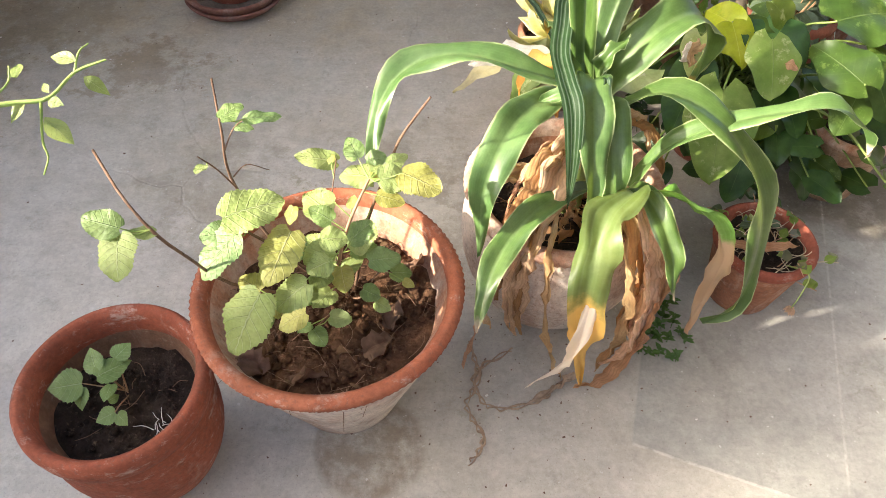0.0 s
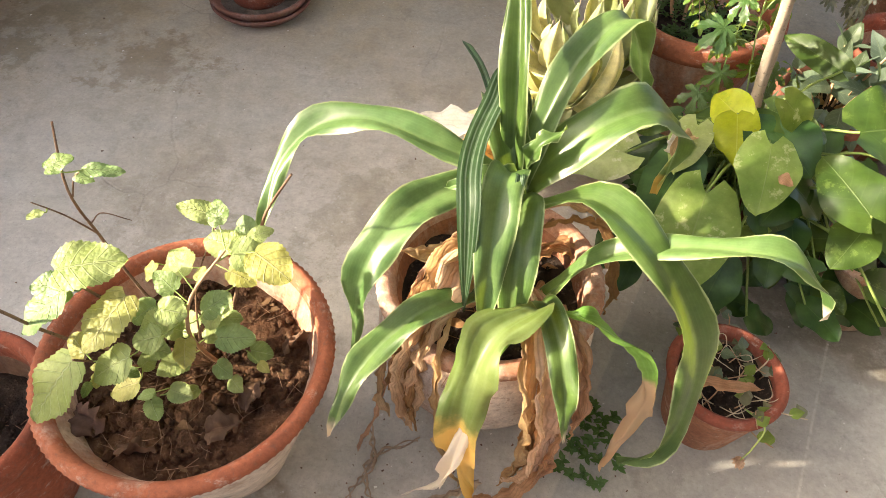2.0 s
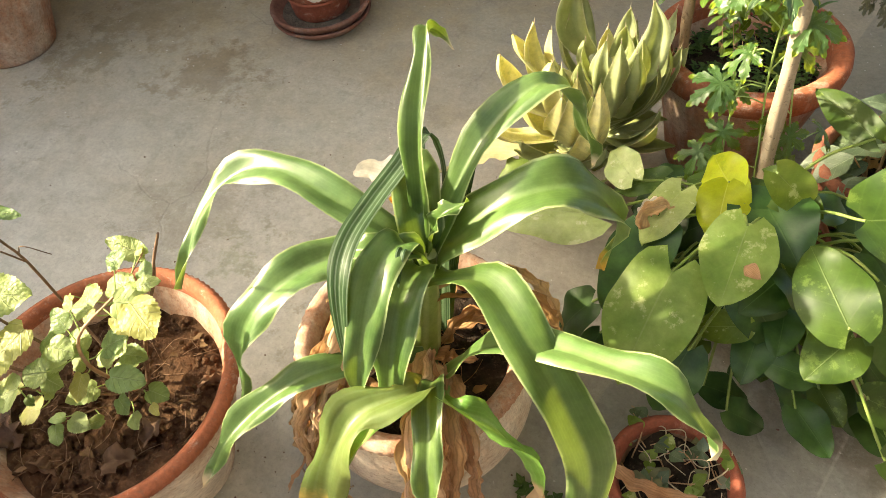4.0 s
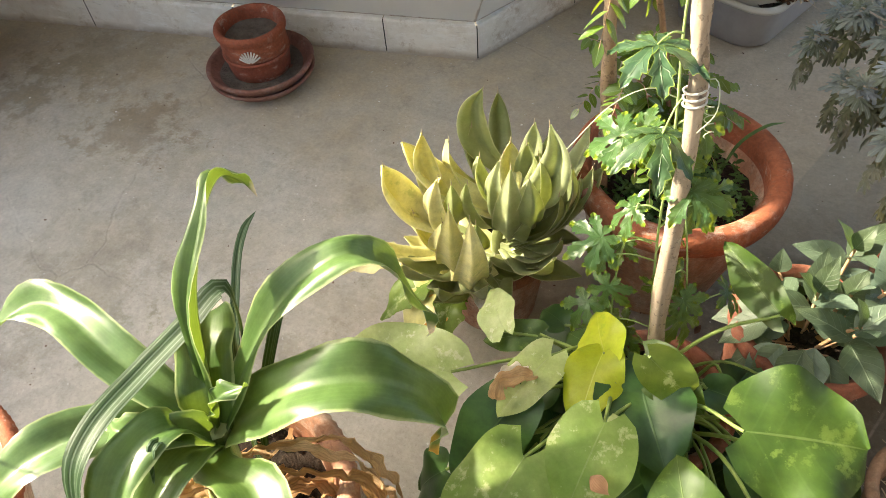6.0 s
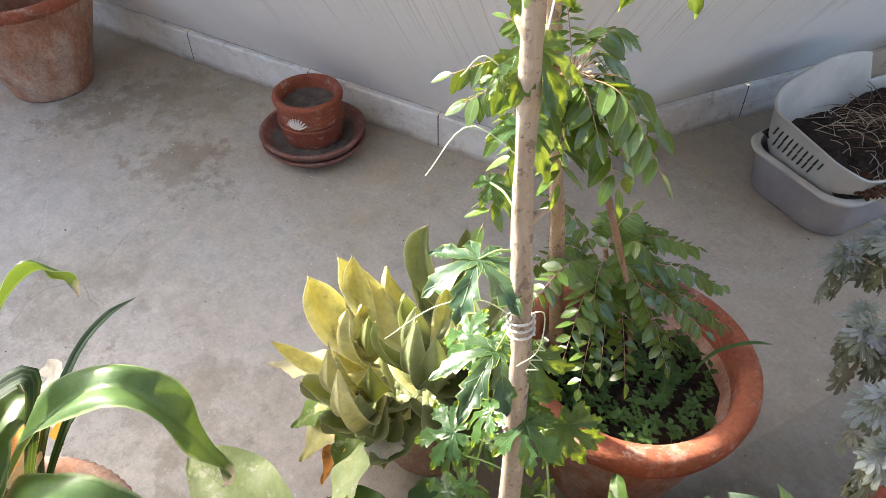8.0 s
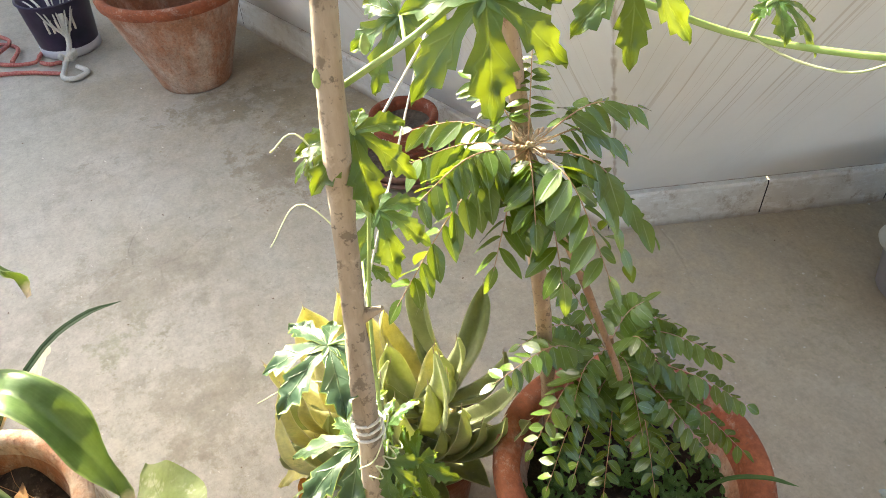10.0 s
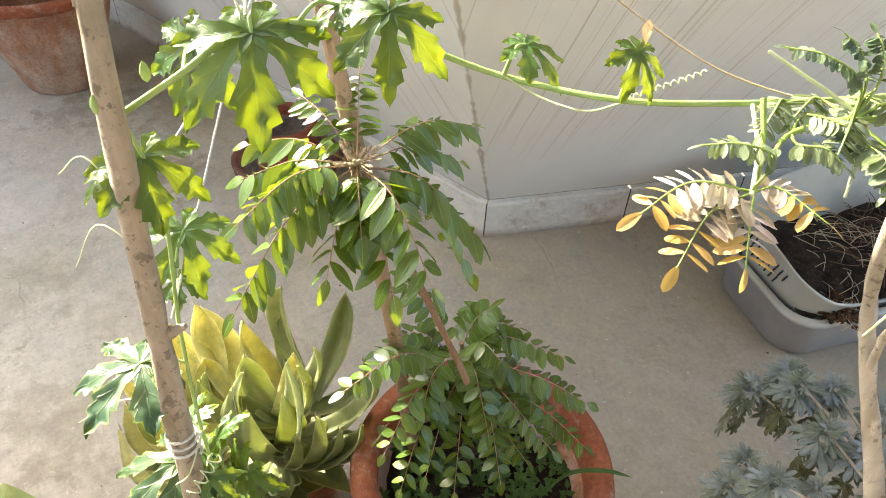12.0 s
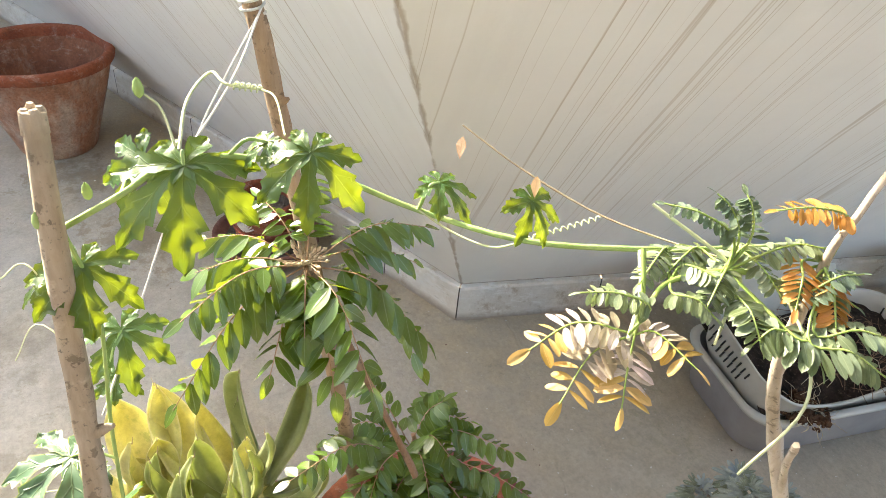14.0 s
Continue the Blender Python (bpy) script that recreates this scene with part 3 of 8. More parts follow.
FLOOR, PLASTER, SKIRT = concrete(), plaster(), skirting_stone()
CLAY = terracotta("terracotta", (0.33, 0.10, 0.048), (0.43, 0.175, 0.095))
CLAY_RED = terracotta("red_terracotta", (0.245, 0.064, 0.034), (0.335, 0.105, 0.058), 0.10, 0.6)
CLAY_LIP = terracotta("terracotta_lip", (0.27, 0.076, 0.038), (0.38, 0.135, 0.072), 0.16, 0.5)
CLAY_PALE = terracotta("limed_terracotta", (0.36, 0.155, 0.090), (0.47, 0.27, 0.185), 0.6, 0.4, (0.54, 0.45, 0.38))
CLAY_WASH = terracotta("whitewashed_terracotta", (0.42, 0.27, 0.20), (0.54, 0.40, 0.32), 0.85, 0.4, (0.64, 0.56, 0.48))
CLAY_DARK = terracotta("weathered_red_clay", (0.22, 0.058, 0.036), (0.30, 0.09, 0.055), 0.08, 0.45)
CLAY_BROWN = terracotta("dull_brown_clay", (0.27, 0.11, 0.062), (0.36, 0.17, 0.10), 0.25, 0.6)
CLAY_DEEP = terracotta("deep_red_clay", (0.165, 0.055, 0.034), (0.225, 0.082, 0.050), 0.06, 0.75, (0.30, 0.24, 0.18))
CLAY_DUSTY = terracotta("dusty_grey_red_clay", (0.175, 0.072, 0.050), (0.25, 0.12, 0.092), 0.3, 0.5, (0.33, 0.28, 0.25))
CLAY_BUFF = terracotta("buff_clay", (0.25, 0.145, 0.088), (0.34, 0.22, 0.145), 0.42, 0.55, (0.50, 0.42, 0.33))
CLAY_GRIME = terracotta("grimy_inner_clay", (0.15, 0.08, 0.05), (0.24, 0.14, 0.09), 0.2, 0.6, (0.36, 0.30, 0.24))
SOIL, SOIL_DARK, SOIL_GREY = soil("garden_soil", (0.050, 0.026, 0.016), (0.140, 0.072, 0.040)), soil("dark_damp_soil", (0.022, 0.016, 0.013), (0.06, 0.042, 0.032)), soil("dry_grey_soil", (0.10, 0.08, 0.065), (0.20, 0.165, 0.135))
STICK = bark("peeled_stick", (0.28, 0.215, 0.155), (0.44, 0.36, 0.28))
STICK_TAN = bark("tan_stick", (0.30, 0.20, 0.125), (0.44, 0.32, 0.22))
STICK_GREY = bark("grey_stick", (0.34, 0.28, 0.21), (0.52, 0.45, 0.37))
TRUNK = bark("speckled_trunk", (0.24, 0.14, 0.085), (0.36, 0.24, 0.155), 1.5)
TWIG = bark("brown_twig", (0.16, 0.09, 0.055), (0.24, 0.15, 0.10), 2.0)
# the pale edge colour paints the highlights along the ruffled crinum margins
CRINUM = leafy("crinum_leaf", (0.048, 0.100, 0.024), (0.098, 0.165, 0.048), (0.24, 0.32, 0.14), parallel=15, veins=0.045, mid=0.16, ribs=0.16, share=0.20, rough=0.37, spec=0.45, glow=(0.34, 0.46, 0.03), vary=0.2, relief=0.16, edge=(0.36, 0.42, 0.20))
CRINUM_TIP = leafy("crinum_leaf_scorched", (0.048, 0.100, 0.024), (0.098, 0.165, 0.048), (0.24, 0.32, 0.14), tip=(0.93, (0.72, 0.60, 0.44)), parallel=15, veins=0.045, mid=0.16, ribs=0.16, share=0.20, rough=0.37, spec=0.45, glow=(0.34, 0.46, 0.03), vary=0.2, relief=0.16, edge=(0.36, 0.42, 0.20))
CRINUM_GOLD = leafy("crinum_leaf_yellowing", (0.048, 0.100, 0.024), (0.098, 0.165, 0.048), (0.24, 0.32, 0.14), tip=(0.91, (0.56, 0.34, 0.07)), parallel=15, veins=0.045, mid=0.16, ribs=0.16, share=0.20, rough=0.37, spec=0.45, glow=(0.34, 0.46, 0.03), vary=0.2, relief=0.16, edge=(0.36, 0.42, 0.20))
PLEATED = leafy("pleated_dark_leaf", (0.014, 0.040, 0.016), (0.026, 0.062, 0.026), (0.16, 0.21, 0.14), parallel=5, veins=0.42, mid=0.04, ribs=0.3, share=0.12, rough=0.55, spec=0.25)
HUSK = leafy("dry_husk", (0.54, 0.335, 0.185), (0.70, 0.52, 0.34), (0.38, 0.24, 0.15), parallel=9, veins=0.45, mid=0.1, ribs=0.3, share=0.35, rough=0.75, glow=(0.7, 0.47, 0.28), spec=0.15, vary=0.18, relief=0.8)
HUSK_DARK = leafy("brown_husk", (0.40, 0.205, 0.095), (0.54, 0.325, 0.175), (0.25, 0.14, 0.08), parallel=9, veins=0.45, mid=0.1, ribs=0.3, share=0.3, rough=0.75, glow=(0.6, 0.36, 0.2), spec=0.15, relief=0.8)
DECAY = leafy("decaying_leaf", (0.62, 0.28, 0.05), (0.72, 0.42, 0.10), (0.55, 0.32, 0.10), parallel=7, veins=0.25, mid=0.1, ribs=0.2, share=0.4, rough=0.5, glow=(0.9, 0.45, 0.05), blotch=(0.30, 0.13, 0.05))
BLEACHED = leafy("bleached_leaf", (0.60, 0.55, 0.40), (0.72, 0.68, 0.54), (0.55, 0.48, 0.34), parallel=7, veins=0.25, mid=0.1, ribs=0.2, share=0.35, rough=0.6, glow=(0.8, 0.7, 0.4))
RUNNER = plain("withered_strand", (0.297, 0.209, 0.149), (0.486, 0.365, 0.257), 0.85, 90.0, 0.6)
BUD = plain("berry_bud", (0.36, 0.30, 0.17), (0.50, 0.36, 0.25), 0.5, 120.0)
MULB = leafy("mulberry_leaf", (0.225, 0.295, 0.085), (0.33, 0.395, 0.145), (0.40, 0.45, 0.22), sides=6, slant=0.55, share=0.30, rough=0.5, mid=0.045, veins=0.4, glow=(0.46, 0.54, 0.12), pucker=0.5, relief=0.9, vary=0.15)
MULB_DEEP = leafy("mulberry_leaf_deep", (0.140, 0.220, 0.068), (0.215, 0.300, 0.108), (0.28, 0.36, 0.18), sides=6, slant=0.55, share=0.30, rough=0.5, mid=0.045, veins=0.4, glow=(0.32, 0.46, 0.09), pucker=0.5, relief=0.9, vary=0.15)
MULB_GOLD = leafy("mulberry_leaf_yellow", (0.29, 0.31, 0.075), (0.38, 0.37, 0.12), (0.46, 0.45, 0.22), sides=6, slant=0.55, share=0.36, rough=0.5, mid=0.045, veins=0.45, glow=(0.6, 0.5, 0.10), pucker=0.5, relief=0.9)
POTHOS = leafy("pothos_leaf", (0.018, 0.046, 0.007), (0.046, 0.086, 0.014), (0.17, 0.23, 0.07), sides=5, slant=0.7, share=0.21, rough=0.50, mid=0.025, ribs=0.4, veins=0.05, blotch=(0.095, 0.145, 0.028), relief=0.5, glow=(0.36, 0.46, 0.02), spec=0.3)
# duller copy of POTHOS; on the low inner leaves it paints in their shade
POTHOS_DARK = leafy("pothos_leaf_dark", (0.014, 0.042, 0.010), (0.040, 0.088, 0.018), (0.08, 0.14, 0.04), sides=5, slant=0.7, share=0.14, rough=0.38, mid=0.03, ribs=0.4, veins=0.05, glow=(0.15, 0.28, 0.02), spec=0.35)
POTHOS_LIME = leafy("pothos_leaf_lime", (0.33, 0.40, 0.022), (0.44, 0.48, 0.045), (0.50, 0.52, 0.12), sides=5, slant=0.7, share=0.34, rough=0.42, mid=0.03, ribs=0.5, veins=0.05, glow=(0.66, 0.66, 0.02), blotch=(0.24, 0.36, 0.03), spec=0.3)
POTHOS_CREAM = leafy("pothos_leaf_cream", (0.27, 0.34, 0.115), (0.40, 0.455, 0.215), (0.33, 0.375, 0.195), sides=5, slant=0.7, share=0.26, rough=0.42, mid=0.03, ribs=0.4, veins=0.08, relief=0.5, glow=(0.46, 0.52, 0.10), blotch=(0.58, 0.60, 0.40), spec=0.35)
POTHOS_PALE = leafy("pothos_leaf_pale", (0.100, 0.170, 0.026), (0.185, 0.250, 0.056), (0.26, 0.31, 0.12), sides=5, slant=0.7, share=0.25, rough=0.46, mid=0.025, ribs=0.4, veins=0.06, relief=0.5, glow=(0.44, 0.52, 0.05), blotch=(0.40, 0.43, 0.20), spec=0.3)
SANS = leafy("bird_nest_sansevieria", (0.24, 0.28, 0.115), (0.36, 0.39, 0.19), (0.30, 0.34, 0.17), parallel=5, veins=0.14, mid=0.01, ribs=0.1, share=0.40, rough=0.32, spec=0.6, edge=(0.62, 0.60, 0.40), glow=(0.58, 0.60, 0.16), vary=0.16)
# paler copy of SANS: sunlight on some leaves, put into their colour
SANS_LIT = leafy("bird_nest_sansevieria_lit", (0.33, 0.37, 0.19), (0.45, 0.48, 0.27), (0.40, 0.43, 0.24), parallel=5, veins=0.14, mid=0.01, ribs=0.1, share=0.40, rough=0.32, spec=0.6, edge=(0.66, 0.64, 0.44), glow=(0.60, 0.64, 0.22), vary=0.10)
SANS_GOLD = leafy("bird_nest_sansevieria_yellow", (0.62, 0.575, 0.22), (0.76, 0.715, 0.36), (0.56, 0.52, 0.25), parallel=5, veins=0.14, mid=0.01, ribs=0.1, share=0.22, rough=0.32, spec=0.6, edge=(0.82, 0.76, 0.52), glow=(0.76, 0.70, 0.15), vary=0.10, blotch=(0.52, 0.54, 0.22))
CURRY = leafy("curry_leaflet", (0.055, 0.112, 0.017), (0.100, 0.170, 0.032), (0.25, 0.33, 0.12), sides=7, slant=0.5, share=0.22, rough=0.24, mid=0.08, ribs=0.65, veins=0.15, glow=(0.48, 0.58, 0.02), blend=0.65, spec=0.7, vary=0.25)
# the yellow tip colour stands in for sun shining through the lobe ends
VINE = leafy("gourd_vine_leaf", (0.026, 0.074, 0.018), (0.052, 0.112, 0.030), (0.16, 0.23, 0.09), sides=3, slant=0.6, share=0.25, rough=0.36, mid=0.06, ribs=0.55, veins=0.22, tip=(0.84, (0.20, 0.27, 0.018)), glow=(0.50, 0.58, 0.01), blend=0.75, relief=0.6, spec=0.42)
# darker copy of VINE with shade in its greens and backlight in its edge
VINE_SHADED = leafy("gourd_vine_leaf_shaded", (0.024, 0.060, 0.022), (0.048, 0.092, 0.036), (0.13, 0.18, 0.09), sides=3, slant=0.6, share=0.06, rough=0.36, mid=0.06, ribs=0.55, veins=0.22, glow=(0.50, 0.58, 0.01), blend=0.6, edge=(0.24, 0.30, 0.04), relief=0.6, spec=0.45)
VINE_STEM = plain("vine_stem", (0.24, 0.36, 0.10), (0.36, 0.46, 0.18), 0.55, 60.0)
TENDRIL = plain("pale_tendril", (0.48, 0.52, 0.30), (0.58, 0.60, 0.40), 0.6, 60.0)
STALK = plain("green_stalk", (0.22, 0.32, 0.07), (0.34, 0.42, 0.13), 0.5, 60.0)
POTHOS_STALK = plain("pothos_stalk", (0.13, 0.19, 0.04), (0.21, 0.27, 0.075), 0.5, 60.0)
STALK_BROWN = plain("brown_stalk", (0.34, 0.19, 0.10), (0.46, 0.30, 0.18), 0.7, 80.0)
SILVER = leafy("silver_felt_leaf", (0.165, 0.188, 0.176), (0.26, 0.288, 0.268), (0.29, 0.315, 0.29), sides=4, slant=0.6, share=0.15, rough=0.85, mid=0.08, veins=0.3, glow=(0.4, 0.45, 0.3), spec=0.1)
SILVER_OLD = leafy("withered_silver_leaf", (0.13, 0.14, 0.09), (0.21, 0.20, 0.135), (0.168, 0.168, 0.105), sides=4, slant=0.6, share=0.2, rough=0.9, mid=0.08, veins=0.3, glow=(0.3, 0.3, 0.12), spec=0.1)
SHRUB = leafy("grey_green_leaf", (0.060, 0.092, 0.055), (0.100, 0.138, 0.085), (0.15, 0.20, 0.12), sides=7, slant=0.5, share=0.22, rough=0.45, mid=0.05, veins=0.35, glow=(0.25, 0.40, 0.08), relief=0.5, spec=0.5)
FEATHER = leafy("feathery_leaflet", (0.125, 0.165, 0.095), (0.20, 0.24, 0.15), (0.26, 0.30, 0.18), sides=5, share=0.34, rough=0.5, mid=0.08, veins=0.2, glow=(0.30, 0.40, 0.10))
FEATHER_PINK = leafy("fading_leaflet", (0.44, 0.375, 0.325), (0.58, 0.51, 0.46), (0.46, 0.40, 0.26), sides=5, share=0.32, rough=0.5, mid=0.08, veins=0.2, glow=(0.62, 0.50, 0.36))
FEATHER_GOLD = leafy("golden_leaflet", (0.44, 0.29, 0.09), (0.56, 0.40, 0.16), (0.50, 0.36, 0.14), sides=5, share=0.36, rough=0.5, mid=0.08, veins=0.2, glow=(0.72, 0.46, 0.08))
FEATHER_RUST = leafy("rust_leaflet", (0.40, 0.17, 0.045), (0.52, 0.26, 0.07), (0.50, 0.30, 0.10), sides=5, share=0.4, rough=0.55, mid=0.08, veins=0.2, glow=(0.75, 0.38, 0.05))
WEED = leafy("weed_leaf", (0.035, 0.082, 0.020), (0.070, 0.135, 0.035), (0.12, 0.2, 0.07), sides=4, share=0.25, rough=0.5, mid=0.08, veins=0.2, glow=(0.2, 0.4, 0.03))
LITTER = leafy("dead_leaf", (0.10, 0.058, 0.04), (0.19, 0.115, 0.08), (0.14, 0.08, 0.055), sides=6, share=0.08, rough=0.85, mid=0.06, veins=0.4, glow=(0.25, 0.13, 0.08), spec=0.1)
STRAW = plain("straw", (0.42, 0.33, 0.22), (0.56, 0.47, 0.34), 0.8, 60.0)
PLASTIC = plain("dirty_white_plastic", (0.37, 0.355, 0.31), (0.52, 0.505, 0.455), 0.5, 7.0, 0.2, 0.4)
PLASTIC_GREY = plain("dusty_grey_plastic", (0.25, 0.235, 0.235), (0.37, 0.35, 0.345), 0.6, 7.0, 0.2, 0.3)
SLOT = plain("dark_slot", (0.03, 0.03, 0.03), (0.05, 0.05, 0.045), 0.9)
STRING = plain("white_cotton_string", (0.60, 0.58, 0.54), (0.74, 0.72, 0.68), 0.9, 300.0, 0.6)
ROPE_RED = plain("faded_red_rope", (0.42, 0.10, 0.09), (0.58, 0.26, 0.22), 0.9, 160.0, 0.6)
BUCKET = plain("black_bucket", (0.03, 0.028, 0.05), (0.07, 0.05, 0.10), 0.4, 12.0)
WHITE_PAINT = plain("white_paint", (0.70, 0.66, 0.62), (0.78, 0.75, 0.70), 0.7, 40.0)
# dark so that the added eastern blocker throws back little sunlight
BLOCKER_BROWN = plain("dark_blocker_brown", (0.075, 0.062, 0.05), (0.12, 0.10, 0.08), 0.9, 6.0, 0.3)

# ---- the terrace ----
def box(lo, hi):
    s = Shape()
    x0, y0, z0 = lo
    x1, y1, z1 = hi
    k = [(x0, y0, z0), (x1, y0, z0), (x1, y1, z0), (x0, y1, z0), (x0, y0, z1), (x1, y0, z1), (x1, y1, z1), (x0, y1, z1)]
    for f in ((0, 3, 2, 1), (4, 5, 6, 7), (0, 1, 5, 4), (1, 2, 6, 5), (2, 3, 7, 6), (3, 0, 4, 7)):
        s.v += [k[i] for i in f]
        s.uv += [(0, 0), (1, 0), (1, 1), (0, 1)]
        s.f.append(tuple(range(len(s.v) - 4, len(s.v))))
        s.slot.append(0)
    return s


floor_shape = Shape().grid([[(x, y, 0) for y in (-40, -3, 0, 1, 2, 4, 40)] for x in (40, 3, 1, 0, -1, -3, -40)])
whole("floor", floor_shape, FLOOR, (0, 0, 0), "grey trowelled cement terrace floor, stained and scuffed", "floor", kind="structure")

# the flared wall: its two faces lean out over the floor from the skirting up
CORNER = Vector((-0.092, 1.965, 0))
LEFT_WAY, RIGHT_WAY = Vector((-0.962, -0.272, 0)).normalized(), Vector((0.352, 0.936, 0)).normalized()
LEFT_OUT, RIGHT_OUT = Vector((0.272, -0.962, 0)).normalized(), Vector((0.936, -0.352, 0)).normalized()
FLARE, FOOT, TOP = 0.65, 0.093, 1.02
half = LEFT_OUT + RIGHT_OUT
MITRE = half / (half.dot(LEFT_OUT))


def wall_face(name, way, out, length, label):
    """One leaning face, its texture laid by metres along the foot and by height."""
    s, rows, uvs = Shape(), [], []
    for z in [FOOT + (TOP - FOOT) * k / 12 for k in range(13)]:
        lean = (z - FOOT) * FLARE - 0.012
        edge = CORNER + MITRE * lean
        steps = [length * k / 20 for k in range(21)]
        rows.append([(edge.x + way.x * d, edge.y + way.y * d, z) for d in steps])
        uvs.append([(d + MITRE.dot(way) * lean, z) for d in steps])
    # unseen upright top on the east face, added to block skylight from the floor
    if way is RIGHT_WAY:
        rows.append([(x, y, 1.7) for x, y, z in rows[-1]])
        uvs.append([(u, 1.7) for u, v in uvs[-1]])
    rear = [[(p[0] - out.x * 0.9, p[1] - out.y * 0.9, p[2]) for p in rows[-1]], rows[-1]]
    if way is LEFT_WAY:
        s.grid(rows, uvs).grid(rear[::-1])
    else:
        s.grid([r[::-1] for r in rows], [r[::-1] for r in uvs]).grid(rear)
    return whole(name, s, PLASTER, (CORNER.x, CORNER.y, 0), label, "wall", kind="structure")


wall_face("wall_north", LEFT_WAY, LEFT_OUT, 2.6, "whitewashed plaster wall leaning outward, streaked with brown drips")
wall_face("wall_east", RIGHT_WAY, RIGHT_OUT, 3.2, "whitewashed plaster wall leaning outward, streaked with brown drips")


def skirting(name, way, out, joints):
    owner = thing(name, (CORNER.x, CORNER.y, 0), "worn painted stone skirting with dark joints along the wall foot", "skirting", kind="structure")
    for a, b in zip(joints, joints[1:]):
        s = Shape()
        rows = []
        n = 9
        for k in range(n):
            d = a + 0.0015 + (b - a - 0.003) * k / (n - 1)
            c = CORNER + way * d
            m = MITRE if a == 0 and k == 0 else out
            j = 0.0018 * noise.noise((d * 14, 3.0, 1.0))
            prof = ((0.004 + j, 0.0), (0.003 + j, FOOT - 0.006), (0.0 + j, FOOT), (-0.03, FOOT + 0.002))
            rows.append([(c.x + m.x * o, c.y + m.y * o, z + (0.0015 * noise.noise((d * 30, 7.0, 2.0)) if z > 0.05 else 0)) for o, z in prof])
        s.grid(rows if way is RIGHT_WAY else rows[::-1])
        part("skirting_slab", s, SKIRT, owner, smooth=False)
    return owner


skirting("skirting_north", LEFT_WAY, LEFT_OUT, (0, 0.228, 0.62, 1.05, 1.50, 1.95, 2.6))
skirting("skirting_east", RIGHT_WAY, RIGHT_OUT, (0, 0.335, 0.62, 0.92, 1.24, 1.60, 2.0, 2.6, 3.2))
backing = Shape()
for way in (LEFT_WAY, RIGHT_WAY):
    a, b = CORNER - MITRE * 0.004, CORNER - MITRE * 0.004 + way * 3.2
    rows = [[(a.x, a.y, 0), (a.x, a.y, FOOT - 0.004)], [(b.x, b.y, 0), (b.x, b.y, FOOT - 0.004)]]
    backing.grid(rows if way is RIGHT_WAY else rows[::-1])
whole("wall_foot", backing, SLOT, (CORNER.x, CORNER.y, 0), "dark mortar behind the skirting slabs", "wall", kind="structure")

# unseen stepped wall and bars in the west, added to shape the sun's shadow
sun_blocker = Shape()
for y0, y1, top in ((-3.2, -0.80, 1.92), (-0.80, -0.17, 1.63), (-0.17, -0.09, 1.92), (-0.09, 0.26, 1.62), (0.26, 0.52, 2.12), (0.52, 1.20, 1.66)):
    sun_blocker.join(box((-2.85, y0, 0), (-2.65, y1, top)))
for k in range(11):
    y0 = -0.79 + 0.057 * k
    sun_blocker.join(box((-2.76, y0, 1.63), (-2.72, y0 + (0.062 if k == 9 else 0.030), 1.92)))
whole("parapet_west", sun_blocker, PLASTER, (-2.75, -1, 0), "unseen stepped wall and bars added to shape the sun's shadow", "wall", kind="structure", smooth=False)
# unseen wall behind the camera, added to cut skylight on the near side
whole("wall_south", box((-1.9, -0.80, 0), (4.2, -0.60, 1.2)), PLASTER, (1, -0.7, 0), "unseen plain wall added to block skylight from the south", "wall", kind="structure", smooth=False)
# unseen slab overhead, added to darken the pots on the east side
whole("balcony_slab", box((0.35, -0.60, 2.15), (4.2, 2.10, 2.27)), PLASTER, (1.5, 0.5, 2.15), "unseen plain slab added overhead to block skylight", "ceiling", kind="structure", smooth=False)
# unseen dark wall, added to cut light reaching the eastern pots
whole("wall_house", box((2.20, -0.60, 0), (2.40, 2.10, 2.15)), BLOCKER_BROWN, (2.3, 1.0, 0), "unseen dark wall added to block light from the east", "wall", kind="structure", smooth=False)


# ---- pots ----
def ground_soil(at, r, z, mat, owner, seed=0, lump=0.010, dish=0.0):
    s, rows, uvs = Shape(), [], []
    for i in range(13):
        q = i / 12
        row = []
        for j in range(40):
            a = 2 * math.pi * j / 40
            x, y = r * q * math.cos(a), r * q * math.sin(a)
            h = lump * (1.6 * noise.noise((x * 22 + seed, y * 22, 1)) + noise.noise((x * 60, y * 60 + seed, 5))) + dish * q * q
            row.append((at[0] + x, at[1] + y, at[2] + z + h))
        rows.append(row)
    s.grid(rows, close=True)
    return part("soil", s, mat, owner, "dry garden soil" if mat is not SOIL_DARK else "dark damp soil")


